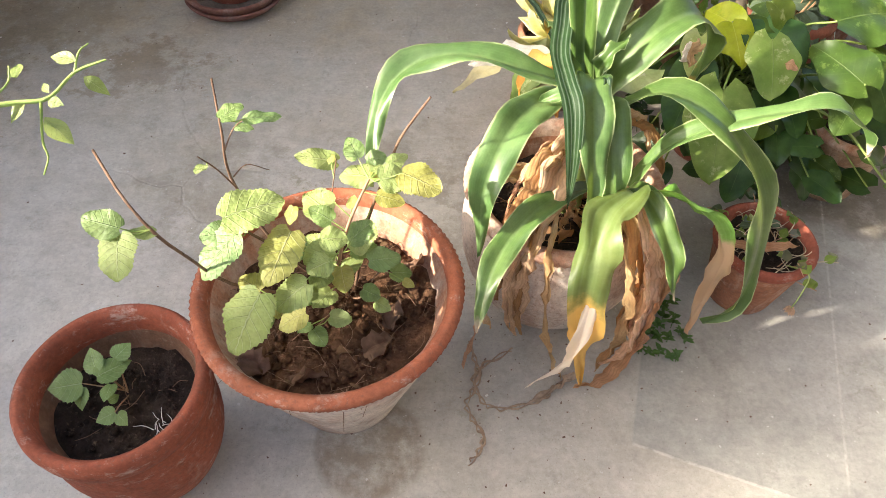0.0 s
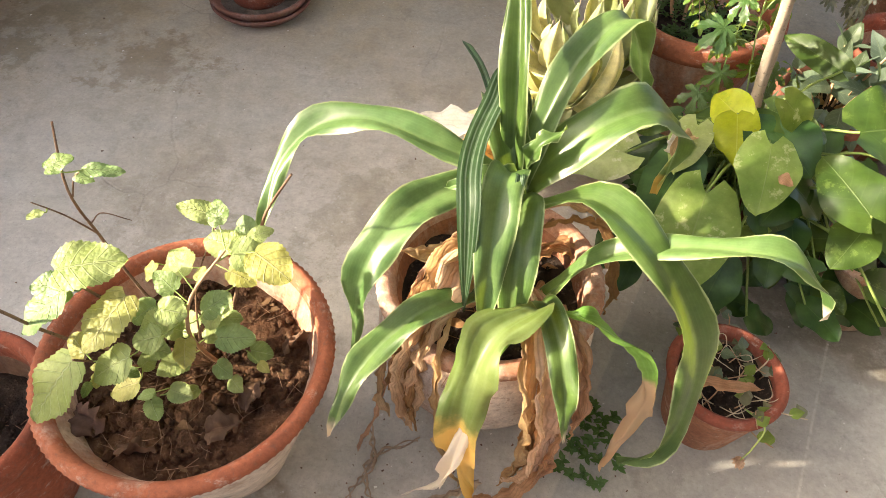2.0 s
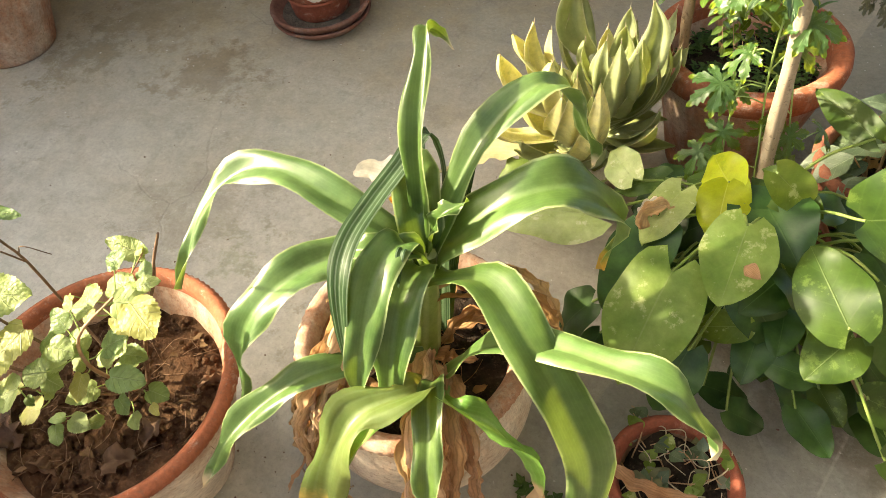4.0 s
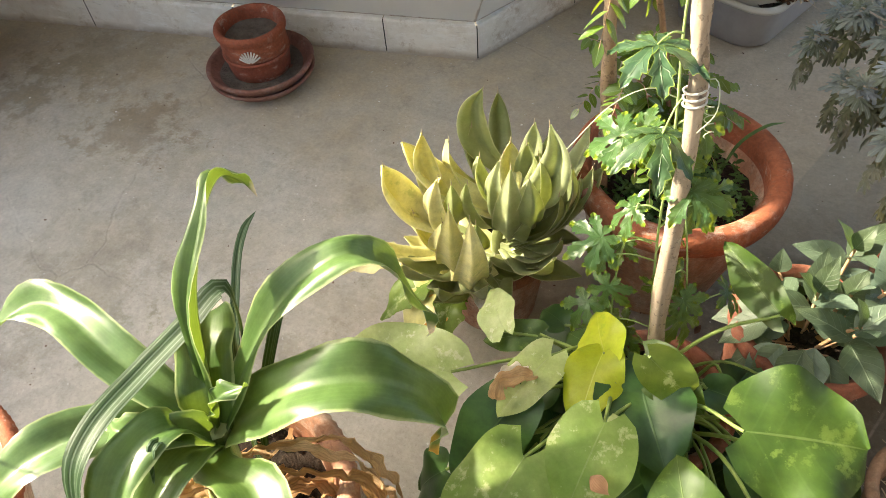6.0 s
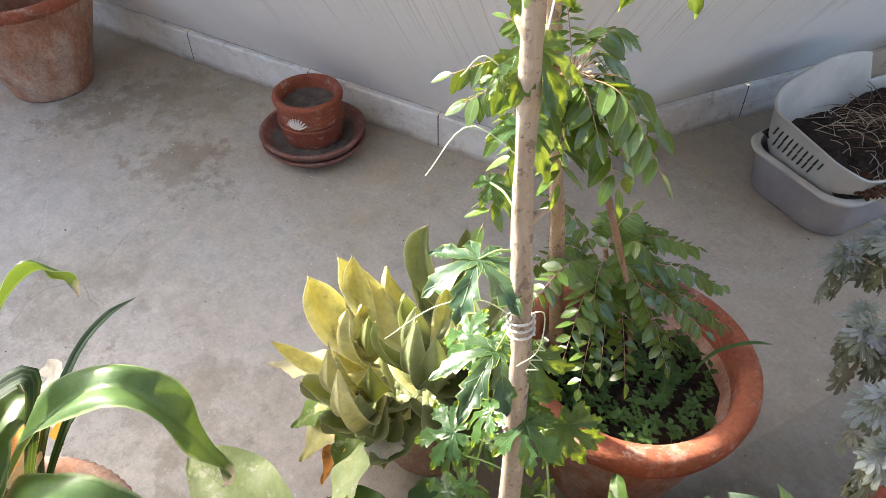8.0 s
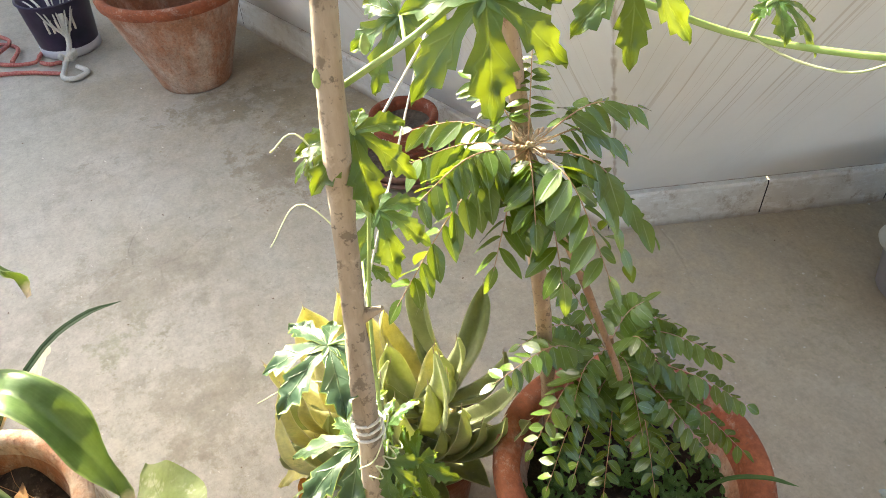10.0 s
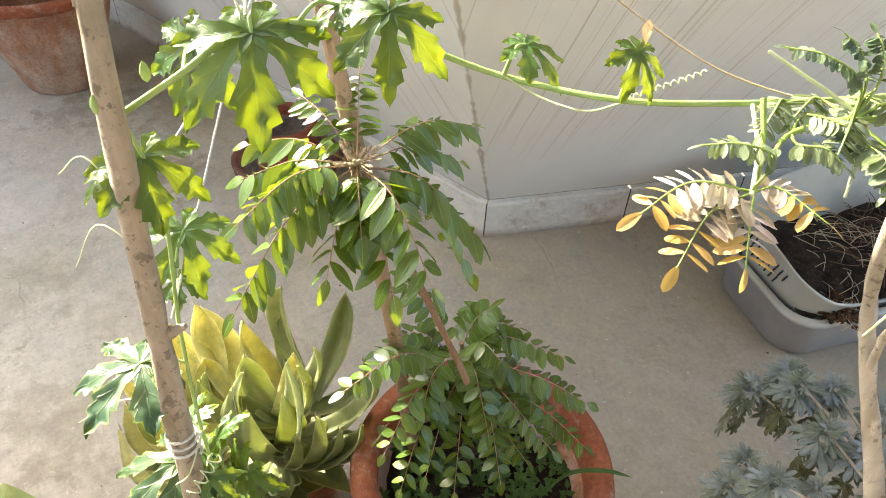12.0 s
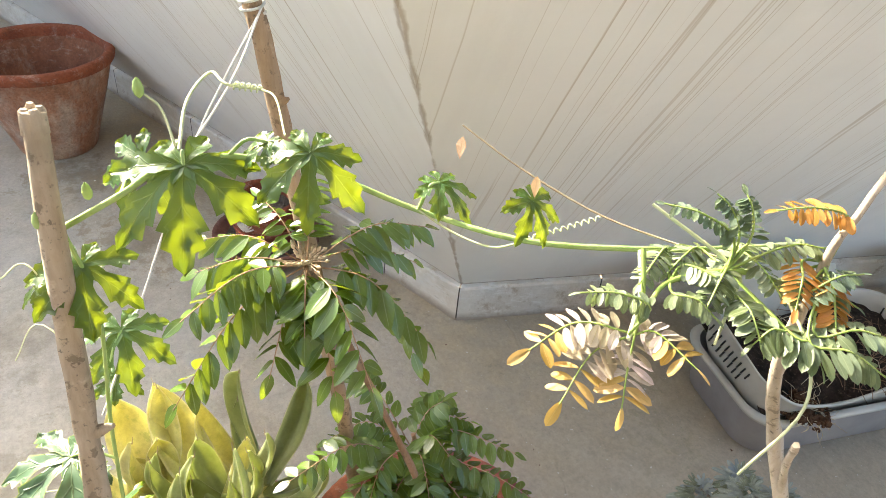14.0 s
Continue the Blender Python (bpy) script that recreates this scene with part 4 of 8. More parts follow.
def pot(label, at, r, h, foot, lip_h=0.03, lip_out=0.012, soil_z=None, clay=CLAY, lip_clay=CLAY_LIP, inner=None, earth=SOIL, wall=0.016, rope=0, belly=0.0, seed=0, group="clay pots", name="flower_pot", dish=0.0):
    """A turned clay pot on the floor: body, lip and the soil inside."""
    at = Vector((at[0], at[1], 0.0))
    owner = thing(name, at, label, "flower pot", group)
    rb = r - lip_out
    out = [(0.001, 0.0), (foot * 0.96, 0.0), (foot, 0.006)]
    for k in range(1, 9):
        q = k / 8
        out.append((foot + (rb - foot) * (q ** (1 - belly * 0.5)) + belly * 0.05 * math.sin(math.pi * q), 0.006 + (h - lip_h - 0.006) * q))
    body = lathe(out, at, 56, 0.012, seed)
    part("body", body, clay, owner)
    lip = [(rb - 0.002, h - lip_h - 0.004), (r - 0.003, h - lip_h), (r, h - lip_h * 0.75), (r + 0.0015, h - lip_h * 0.4), (r - 0.001, h - 0.005), (r - 0.006, h), (r - wall * 0.7, h - 0.001), (r - wall - 0.002, h - 0.008), (r - wall - 0.004, h - lip_h)]
    seg = rope * 4 if rope else 64
    ls = lathe(lip, at, seg, 0.010, seed)
    if rope:
        n = len(lip)
        for i in range(1, 4):
            for j in range(seg):
                v = ls.v[i * seg + j]
                d = Vector((v[0] - at.x, v[1] - at.y, 0)).normalized()
                k = 0.0010 * math.sin(2 * math.pi * (j / 4 + i * 0.35))
                ls.v[i * seg + j] = (v[0] + d.x * k, v[1] + d.y * k, v[2])
    part("lip", ls, lip_clay, owner)
    sz = soil_z if soil_z is not None else h - 0.06
    rin = r - wall - 0.004
    low = max(0.02, sz - 0.04)
    rlow = foot - wall + (rin - foot + wall) * low / h
    part("inner_wall", lathe([(rin + 0.001, h - lip_h + 0.002), (rin - (rin - rlow) * 0.4, h - lip_h - (h - lip_h - low) * 0.4), (rlow, low)], at, 56, 0.01, seed), inner or lip_clay, owner)
    if earth:
        ground_soil(at, rlow + (rin - rlow) * (sz - low) / max(0.01, h - lip_h - low) + 0.002, sz, earth, owner, seed, dish=dish)
    else:
        part("bottom", lathe([(rlow + 0.004, low), (0.001, low - 0.002)], at, 40), inner or lip_clay, owner)
    return owner


A_AT, B_AT, C_AT, D_AT = (-0.390, 0.468), (-0.132, 0.590), (0.200, 0.800), (0.548, 0.798)
F_AT, M_AT, N_AT, P_AT, S_AT = (0.482, 1.524), (0.888, 1.550), (0.715, 1.343), (0.570, 1.180), (0.262, 1.345)
K_AT, L_AT, G_AT, H_AT, J_AT = (0.915, 1.222), (0.790, 1.075), (-0.526, 1.688), (-1.270, 1.335), (0.47, 3.00)
pot("red clay flower pot with a heavy smeared lip, seedling inside", A_AT, 0.117, 0.238, 0.073, 0.042, 0.010, 0.165, CLAY_RED, CLAY_RED, CLAY_GRIME, SOIL_DARK, 0.015, seed=1, belly=0.3)
pot("wide terracotta pot with rope-twist lip, limed outside", B_AT, 0.175, 0.280, 0.085, 0.020, 0.006, 0.222, CLAY_WASH, CLAY_LIP, CLAY_PALE, SOIL, 0.017, rope=105, seed=2)
pot("pale whitewashed clay pot with notched lip and flower relief", C_AT, 0.152, 0.262, 0.100, 0.022, 0.008, 0.215, CLAY_WASH, CLAY_PALE, CLAY_BROWN, SOIL_DARK, 0.022, rope=80, seed=3, belly=0.5)
pot("small red clay pot of dying succulents", D_AT, 0.083, 0.145, 0.058, 0.022, 0.005, 0.115, CLAY_BROWN, CLAY_DARK, CLAY_GRIME, SOIL_DARK, 0.013, seed=4)
pot("large terracotta pot with thick rounded lip, curry plant inside", F_AT, 0.160, 0.272, 0.098, 0.040, 0.014, 0.205, CLAY_PALE, CLAY_LIP, CLAY_PALE, SOIL_DARK, 0.028, seed=5)
pot("terracotta pot with limed inside and dry soil, stick standing in it", M_AT, 0.121, 0.226, 0.085, 0.030, 0.008, 0.165, CLAY_BROWN, CLAY_DARK, CLAY_PALE, SOIL, 0.018, seed=6)
pot("red clay pot under a leafy grey-green shrub", N_AT, 0.100, 0.236, 0.074, 0.028, 0.008, 0.200, CLAY_DEEP, CLAY_DEEP, CLAY_GRIME, SOIL_DARK, 0.018, seed=7)
pot("terracotta pot of pothos in deep shade", P_AT, 0.100, 0.196, 0.070, 0.026, 0.006, 0.165, CLAY_DEEP, CLAY_DEEP, CLAY_GRIME, SOIL_DARK, 0.016, seed=8)
pot("clay pot under a bird nest sansevieria", S_AT, 0.092, 0.165, 0.070, 0.024, 0.006, 0.150, CLAY_PALE, CLAY_BROWN, CLAY_GRIME, SOIL_DARK, 0.014, seed=9)
pot("small buff clay pot of dry roots", K_AT, 0.085, 0.150, 0.055, 0.020, 0.005, 0.100, CLAY_BUFF, CLAY_BUFF, CLAY_GRIME, SOIL_GREY, 0.012, seed=10)
pot("weathered clay pot with limed inner rim", L_AT, 0.080, 0.160, 0.060, 0.020, 0.005, 0.115, CLAY_BUFF, CLAY_PALE, CLAY_GRIME, SOIL_DARK, 0.012, seed=12)
pot("large empty terracotta pot by the wall", H_AT, 0.198, 0.290, 0.105, 0.030, 0.010, 0.05, CLAY_PALE, CLAY_LIP, CLAY_BROWN, None, 0.022, seed=13)
pot("white-painted pot with bare terracotta lip", J_AT, 0.125, 0.205, 0.085, 0.045, 0.012, 0.15, WHITE_PAINT, CLAY_LIP, CLAY_BROWN, SOIL_DARK, 0.02, seed=14)

# two stacked saucers with two small pots on them
G0 = (G_AT[0], G_AT[1], 0)
lower = whole("saucer", lathe([(0.001, 0), (0.088, 0), (0.105, 0.010), (0.122, 0.026), (0.126, 0.032), (0.122, 0.035), (0.113, 0.030), (0.09, 0.016), (0.001, 0.014)], G0, 56, 0.015, 2), CLAY_DUSTY, G0, "dull red clay saucer on the floor", "saucer", "saucers")
upper = whole("saucer", lathe([(0.001, 0.017), (0.085, 0.017), (0.108, 0.026), (0.124, 0.046), (0.128, 0.054), (0.124, 0.058), (0.115, 0.053), (0.098, 0.034), (0.001, 0.032)], G0, 56, 0.01, 3), CLAY_DUSTY, G0, "dull red clay saucer stacked on another", "saucer", "saucers")
whole("dust", lathe([(0.100, 0.0365), (0.06, 0.0345), (0.001, 0.0345)], G0, 48, 0.03, 9), SOIL_GREY, G0, "grey dust lying in the upper saucer", "dust", kind="stuff")
G1 = (G_AT[0], G_AT[1], 0.033)
whole("small_bowl", lathe([(0.001, 0), (0.064, 0), (0.069, 0.004), (0.073, 0.028), (0.074, 0.046), (0.078, 0.050), (0.079, 0.055), (0.076, 0.058), (0.068, 0.054), (0.06, 0.010), (0.001, 0.008)], G1, 48, 0.012, 4), CLAY_DARK, G1, "small dark red clay bowl standing in a saucer", "bowl", "small bowls")
G2 = Vector((G_AT[0], G_AT[1], 0.089))
top_pot = thing("small_pot", G2, "small orange clay pot with a white fan motif", "flower pot", "small bowls")
part("body", lathe([(0.001, 0), (0.071, 0), (0.076, 0.003), (0.076, 0.018), (0.076, 0.040), (0.078, 0.044), (0.081, 0.049), (0.082, 0.058), (0.080, 0.064), (0.072, 0.066), (0.065, 0.059), (0.064, 0.046), (0.062, 0.022)], G2, 56, 0.010, 5), CLAY_RED, top_pot)
part("soil", lathe([(0.066, 0.036), (0.03, 0.033), (0.001, 0.034)], G2, 40, 0.03, 6), SOIL_GREY, top_pot, "dusty grey soil")
fan = Shape()
for k in range(9):
    a = radians(-64 + 16 * k)
    f = []
    for d in (0.003, 0.011, 0.019, 0.027):
        ang = radians(-58) + math.sin(a) * d / 0.078
        z = 0.006 + math.cos(a) * d * 1.15
        rad = 0.0775
        f.append((G2.x + rad * math.cos(ang), G2.y + rad * math.sin(ang), G2.z + z))
    fan.join(tube(f, [0.0012, 0.0024, 0.0018], 5))
part("fan_motif", fan, WHITE_PAINT, top_pot, "white painted fan")


# ---- sticks ----
def stick(label, points, radii, mat, n=34, rough=0.42, seed=0, knots=()):
    base = points[0]
    owner = thing("plant_stake", base, label, "stick", "stakes")
    s = tube(points, radii, 12, n, rough, seed)
    part("shaft", s, mat, owner)
    line = spline(points, 50)
    for u, side, ln in knots:
        p = line[int(u * 49)]
        d = Vector((math.cos(side), math.sin(side), 0.6))
        part("knot", tube([p, p + d * ln * 0.6, p + d * ln], [0.006, 0.0035, 0.0015], 7), mat, owner)
    end, way = line[-1], (line[-1] - line[-3]).normalized()
    rs = random.Random(seed)
    for k in range(6):
        a = k * 1.05 + rs.random()
        side = Vector((math.cos(a), math.sin(a), 0)) * radii[-1] * 0.62
        part("splinter", tube([end + side - way * 0.012, end + side * 0.95, end + side * 0.9 + way * rs.uniform(0.0005, 0.003)], [0.0030, 0.0028, 0.0016], 6), mat, owner)
    return owner


stick("peeled wooden stake tied with string in a pothos pot", [(0.566, 1.190, 0.168), (0.545, 1.200, 0.33), (0.522, 1.217, 0.60), (0.501, 1.229, 0.72), (0.479, 1.248, 0.903)], [0.0088, 0.0088, 0.0080, 0.0070, 0.0060], STICK, seed=3, knots=((0.72, 1.0, 0.018), (0.45, 4.0, 0.012), (0.9, 3.2, 0.012)))
stick("tan wooden stake standing in the curry pot", [(0.382, 1.484, 0.20), (0.372, 1.462, 0.45), (0.358, 1.425, 0.75), (0.350, 1.402, 0.912)], [0.0085, 0.0085, 0.0076, 0.0066], STICK_TAN, seed=8, knots=((0.8, 0.5, 0.012), (0.3, 2.0, 0.012)))


# ---- plants ----
def leaf(owner, root, tip, width, mat, face=(-0.2, -0.35, 1.0), name="leaf", label="", **kw):
    root, tip = Vector(root), Vector(tip)
    k = dict(seed=R.randrange(9999))
    k.update(kw)
    s = blade((tip - root).length, width, **k)
    f = Vector(face) + Vector((R.uniform(-0.2, 0.2), R.uniform(-0.2, 0.2), 0))
    return part(name, Shape().join(s, frame_of(root, tip, f)), mat, owner, label)


def strap(owner, points, width, mat, label="", **kw):
    k = dict(seed=R.randrange(9999), across=13)
    k.update(kw)
    if owner.name == "crinum_lily":
        k["ruffle"] = k.get("ruffle", 0.0) + 0.0060
        if "sharp" not in kw:
            k["tip"], k["sharp"] = (0.8, 1.7) if k.get("tip", 0.6) > 0.82 else (min(k.get("tip", 0.6), 0.66), 1.5)
        k["twist"] = kw.get("twist") or (R.uniform(-8, 8), R.uniform(-22, 22))
        width *= 1.10
        k["fold"] = k.get("fold", 0.25) + 0.12
    return part("leaf", ribbon(points, width, **k), mat, owner, label)


def litter(owner_at, r, z, n, size, mat, label, name="leaf_litter", category="dead leaves", seed=0, curl=0.8):
    rr = random.Random(seed)
    s = Shape()
    for _ in range(n):
        a, d = rr.uniform(0, 6.28), r * math.sqrt(rr.random())
        p = Vector((owner_at[0] + d * math.cos(a), owner_at[1] + d * math.sin(a), z + rr.uniform(0.002, 0.008)))
        b = rr.uniform(0, 6.28)
        way = Vector((math.cos(b), math.sin(b), rr.uniform(-0.05, 0.35)))
        ln = size * rr.uniform(0.5, 1.2)
        s.join(blade(ln, ln * rr.uniform(0.35, 0.65), fold=rr.uniform(-0.5, 0.8), droop=rr.uniform(-curl, curl), ripple=0.08, nu=7, nv=5, seed=rr.randrange(999)), frame_of(p, p + way, (rr.uniform(-0.5, 0.5), rr.uniform(-0.5, 0.5), 1)))
    return whole(name, s, mat, (owner_at[0], owner_at[1], z), label, category, kind="stuff")


def straws(at, r, z, n, length, mat, label, name="dry_straw", seed=0, thick=0.0006, rise=0.4):
    rr = random.Random(seed)
    s = Shape()
    for _ in range(n):
        a, d = rr.uniform(0, 6.28), r * math.sqrt(rr.random())
        p = Vector((at[0] + d * math.cos(a), at[1] + d * math.sin(a), z + rr.uniform(0, 0.006)))
        b = rr.uniform(0, 6.28)
        ln = length * rr.uniform(0.4, 1.2)
        q = p + Vector((math.cos(b), math.sin(b), rise * rr.random())) * ln * 0.5
        b += rr.uniform(-1, 1)
        e = q + Vector((math.cos(b), math.sin(b), -rise * rr.random() * 0.6)) * ln * 0.5
        e.z = max(e.z, z + 0.001)
        s.join(tube([p, q, e], [thick, thick * 0.6], 4, 6))
    return whole(name, s, mat, (at[0], at[1], z), label, "dry stems", kind="stuff")


def sprigs(at, r, z, n, size, mat, label, name="weeds", seed=0, height=0.03, per=7):
    """Small weeds: short stems with a few leaves, too many to count."""
    rr = random.Random(seed)
    s = Shape()
    for _ in range(n):
        a, d = rr.uniform(0, 6.28), r * math.sqrt(rr.random())
        p = Vector((at[0] + d * math.cos(a), at[1] + d * math.sin(a), z - 0.003))
        h = height * rr.uniform(0.4, 1.2)
        lean = Vector((rr.uniform(-0.4, 0.4), rr.uniform(-0.4, 0.4), 1)) * h
        s.join(tube([p, p + lean * 0.5, p + lean], [0.0008, 0.0005], 4, 4))
        for k in range(per):
            b = k * 2.4 + rr.random()
            root = p + lean * (0.35 + 0.65 * k / per)
            way = Vector((math.cos(b), math.sin(b), rr.uniform(0, 0.6))).normalized()
            sz = size * rr.uniform(0.6, 1.2)
            s.join(blade(sz, sz * 0.6, nu=5, nv=3, droop=0.3, fold=0.2, seed=k), frame_of(root, root + way, (0.1, 0, 1)))
    return whole(name, s, mat, (at[0], at[1], z), label, "weeds", kind="stuff")



def crumbs(at, r, z, n, size, mat, label, seed=0):
    """Clods of earth, too many to count."""
    rr = random.Random(seed)
    s = Shape()
    for _ in range(n):
        a, d = rr.uniform(0, 6.28), r * math.sqrt(rr.random())
        c = Vector((at[0] + d * math.cos(a), at[1] + d * math.sin(a), z + rr.uniform(-0.001, 0.004)))
        q = size * rr.uniform(0.35, 1.2) * (1.6 if rr.random() < 0.1 else 1.0)
        way = Vector((rr.uniform(-1, 1), rr.uniform(-1, 1), rr.uniform(-0.4, 0.4))).normalized() * q
        s.join(tube([c - way * 0.55, c - way * 0.2, c + way * 0.25, c + way * 0.5], [q * 0.2, q * 0.5, q * 0.55, q * 0.15], 6, 0, 0.7, rr.randrange(999)))
    return whole("soil_crumbs", s, mat, (at[0], at[1], z), label, "soil", kind="stuff")


crumbs(B_AT, 0.135, 0.222, 560, 0.009, SOIL, "crumbled brown clods on the mulberry's soil", 81)
crumbs(A_AT, 0.08, 0.165, 160, 0.006, SOIL_DARK, "dark damp clods on the seedling's soil", 82)
crumbs(M_AT, 0.09, 0.165, 160, 0.007, SOIL, "dry clods in the stick's pot", 83)
crumbs(N_AT, 0.075, 0.200, 160, 0.007, SOIL_DARK, "dry clods under the grey-green shrub", 84)
crumbs(C_AT, 0.11, 0.215, 160, 0.007, SOIL_DARK, "dark clods in the crinum pot", 85)

# -- crinum --
crinum = thing("crinum_lily", (0.214, 0.812, 0.205), "crinum lily with broad arching strap leaves, some scorched and yellowing", "lily plant")
part("stem", tube([(0.205, 0.80, 0.19), (0.212, 0.82, 0.30), (0.216, 0.838, 0.395)], [0.026, 0.021, 0.014], 12, 10, 0.15), leafy("crinum_neck", (0.20, 0.30, 0.09), (0.32, 0.38, 0.17), (0.40, 0.44, 0.24), parallel=6, share=0.1), crinum)
part("stem", tube([(0.25, 0.775, 0.19), (0.258, 0.755, 0.25), (0.262, 0.742, 0.305)], [0.020, 0.017, 0.012], 12, 8, 0.15), HUSK, crinum, "papery husked second neck")
CRINUM_BURNT = leafy("crinum_leaf_burnt", (0.10, 0.16, 0.045), (0.17, 0.23, 0.085), (0.30, 0.37, 0.19), tip=(0.64, (0.80, 0.50, 0.13)), parallel=6, veins=0.10, mid=0.2, ribs=0.12, share=0.3, rough=0.45, spec=0.4, glow=(0.60, 0.46, 0.03), relief=0.6)
C1, C2 = (0.215, 0.835, 0.365), (0.262, 0.748, 0.275)
strap(crinum, [C1, (0.177, 0.838, 0.415), (0.105, 0.840, 0.442), (0.025, 0.852, 0.450), (-0.045, 0.845, 0.424), (-0.079, 0.793, 0.388), (-0.080, 0.722, 0.322)], 0.044, CRINUM, twist=(0, 8), fold=0.3, ruffle=0.002, n=26)
strap(crinum, [C1, (0.167, 0.82, 0.403), (0.119, 0.764, 0.421), (0.083, 0.703, 0.409), (0.065, 0.666, 0.362), (0.064, 0.634, 0.285)], 0.048, CRINUM, fold=0.25, ruffle=0.002, n=24)
strap(crinum, [(0.235, 0.77, 0.285), (0.159, 0.698, 0.328), (0.105, 0.645, 0.312), (0.074, 0.589, 0.288), (0.062, 0.540, 0.245)], 0.036, CRINUM_TIP, fold=0.35, n=22)
strap(crinum, [C1, (0.203, 0.862, 0.435), (0.194, 0.893, 0.52), (0.182, 0.945, 0.575), (0.172, 0.982, 0.585), (0.178, 0.998, 0.572), (0.190, 1.002, 0.548)], 0.036, CRINUM_TIP, fold=0.85, n=30, tip=0.30, sharp=1.1, twist=(25, 42))
strap(crinum, [C1, (0.226, 0.875, 0.43), (0.252, 0.928, 0.502), (0.297, 0.980, 0.548), (0.326, 1.008, 0.510), (0.345, 1.022, 0.45), (0.353, 1.018, 0.405)], 0.042, CRINUM_TIP, fold=0.3, ruffle=0.002, n=26)
strap(crinum, [C1, (0.235, 0.855, 0.400), (0.301, 0.885, 0.470), (0.365, 0.925, 0.472), (0.404, 0.949, 0.410), (0.400, 0.942, 0.318)], 0.060, CRINUM_GOLD, fold=0.2, ruffle=0.003, n=24, tip=0.6)
strap(crinum, [C1, (0.208, 0.81, 0.445), (0.204, 0.760, 0.450), (0.207, 0.700, 0.392), (0.208, 0.664, 0.330)], 0.042, CRINUM, fold=0.3, n=20)
strap(crinum, [C1, (0.225, 0.80, 0.42), (0.232, 0.745, 0.415), (0.236, 0.700, 0.36), (0.236, 0.672, 0.30)], 0.044, CRINUM, fold=0.28, n=18)
strap(crinum, [C1, (0.240, 0.810, 0.395), (0.307, 0.802, 0.432), (0.371, 0.755, 0.425), (0.423, 0.724, 0.371), (0.462, 0.700, 0.285), (0.455, 0.650, 0.185), (0.408, 0.632, 0.135)], 0.050, CRINUM, fold=0.2, ruffle=0.003, n=30, tip=0.8)
strap(crinum, [C2, (0.280, 0.760, 0.305), (0.318, 0.766, 0.366), (0.390, 0.763, 0.417), (0.459, 0.742, 0.456), (0.510, 0.735, 0.461), (0.540, 0.726, 0.435), (0.556, 0.716, 0.400)], 0.038, CRINUM_TIP, fold=0.3, ruffle=0.001, n=30, tip=0.62)
strap(crinum, [C2, (0.275, 0.713, 0.342), (0.298, 0.658, 0.338), (0.314, 0.615, 0.305), (0.322, 0.592, 0.255)], 0.030, CRINUM_TIP, fold=0.35, n=20, tip=0.6)
strap(crinum, [C2, (0.304, 0.702, 0.340), (0.352, 0.704, 0.322), (0.395, 0.690, 0.290), (0.416, 0.675, 0.235), (0.405, 0.660, 0.165), (0.385, 0.634, 0.115)], 0.028, leafy("crinum_leaf_half_dry", (0.10, 0.22, 0.035), (0.17, 0.31, 0.06), (0.28, 0.42, 0.13), parallel=9, veins=0.18, mid=0.16, share=0.36, tip=(0.55, (0.60, 0.40, 0.24)), glow=(0.34, 0.46, 0.03)), fold=0.6, ruffle=0.006, n=40, tip=0.62, crumple=0.0022, twist=(0, 150))
strap(crinum, [C2, (0.265, 0.695, 0.352), (0.225, 0.651, 0.356), (0.208, 0.608, 0.322), (0.204, 0.575, 0.26), (0.212, 0.566, 0.17), (0.232, 0.585, 0.055)], 0.048, CRINUM_BURNT, fold=0.35, ruffle=0.007, n=40, tip=0.74, crumple=0.0012)
strap(crinum, [C2, (0.25, 0.70, 0.32), (0.225, 0.64, 0.31), (0.206, 0.562, 0.245), (0.192, 0.548, 0.165), (0.150, 0.552, 0.085)], 0.017, leafy("crinum_leaf_bleached", (0.13, 0.26, 0.05), (0.22, 0.34, 0.09), (0.3, 0.42, 0.15), parallel=9, veins=0.2, mid=0.15, share=0.3, tip=(0.52, (0.78, 0.68, 0.54))), fold=0.8, ruffle=0.004, n=34, tip=0.7, crumple=0.0025)
strap(crinum, [C1, (0.222, 0.848, 0.42), (0.235, 0.85, 0.455), (0.262, 0.868, 0.468)], 0.024, CRINUM, fold=0.5, n=14)
strap(crinum, [C1, (0.208, 0.85, 0.415), (0.190, 0.88, 0.450), (0.172, 0.915, 0.46), (0.155, 0.925, 0.44)], 0.050, CRINUM_GOLD, fold=0.2, n=16, tip=0.6)
strap(crinum, [C1, (0.218, 0.83, 0.41), (0.20, 0.80, 0.44), (0.165, 0.785, 0.44), (0.14, 0.79, 0.42)], 0.030, CRINUM, fold=0.4, n=16)

dark = thing("pleated_palm_leaf", (0.222, 0.842, 0.215), "dark green pleated strap leaves among the crinum", "grass plant")
strap(dark, [(0.222, 0.842, 0.21), (0.222, 0.87, 0.36), (0.208, 0.915, 0.455), (0.181, 0.932, 0.485), (0.172, 0.885, 0.475), (0.164, 0.832, 0.467), (0.166, 0.775, 0.468), (0.174, 0.735, 0.452), (0.180, 0.708, 0.390), (0.183, 0.695, 0.315)], 0.027, PLEATED, "folded dark strap leaf", fold=0.30, n=44, across=11)
strap(dark, [(0.226, 0.845, 0.21), (0.232, 0.88, 0.36), (0.235, 0.935, 0.455), (0.232, 0.965, 0.475)], 0.014, PLEATED, fold=0.5, n=16)
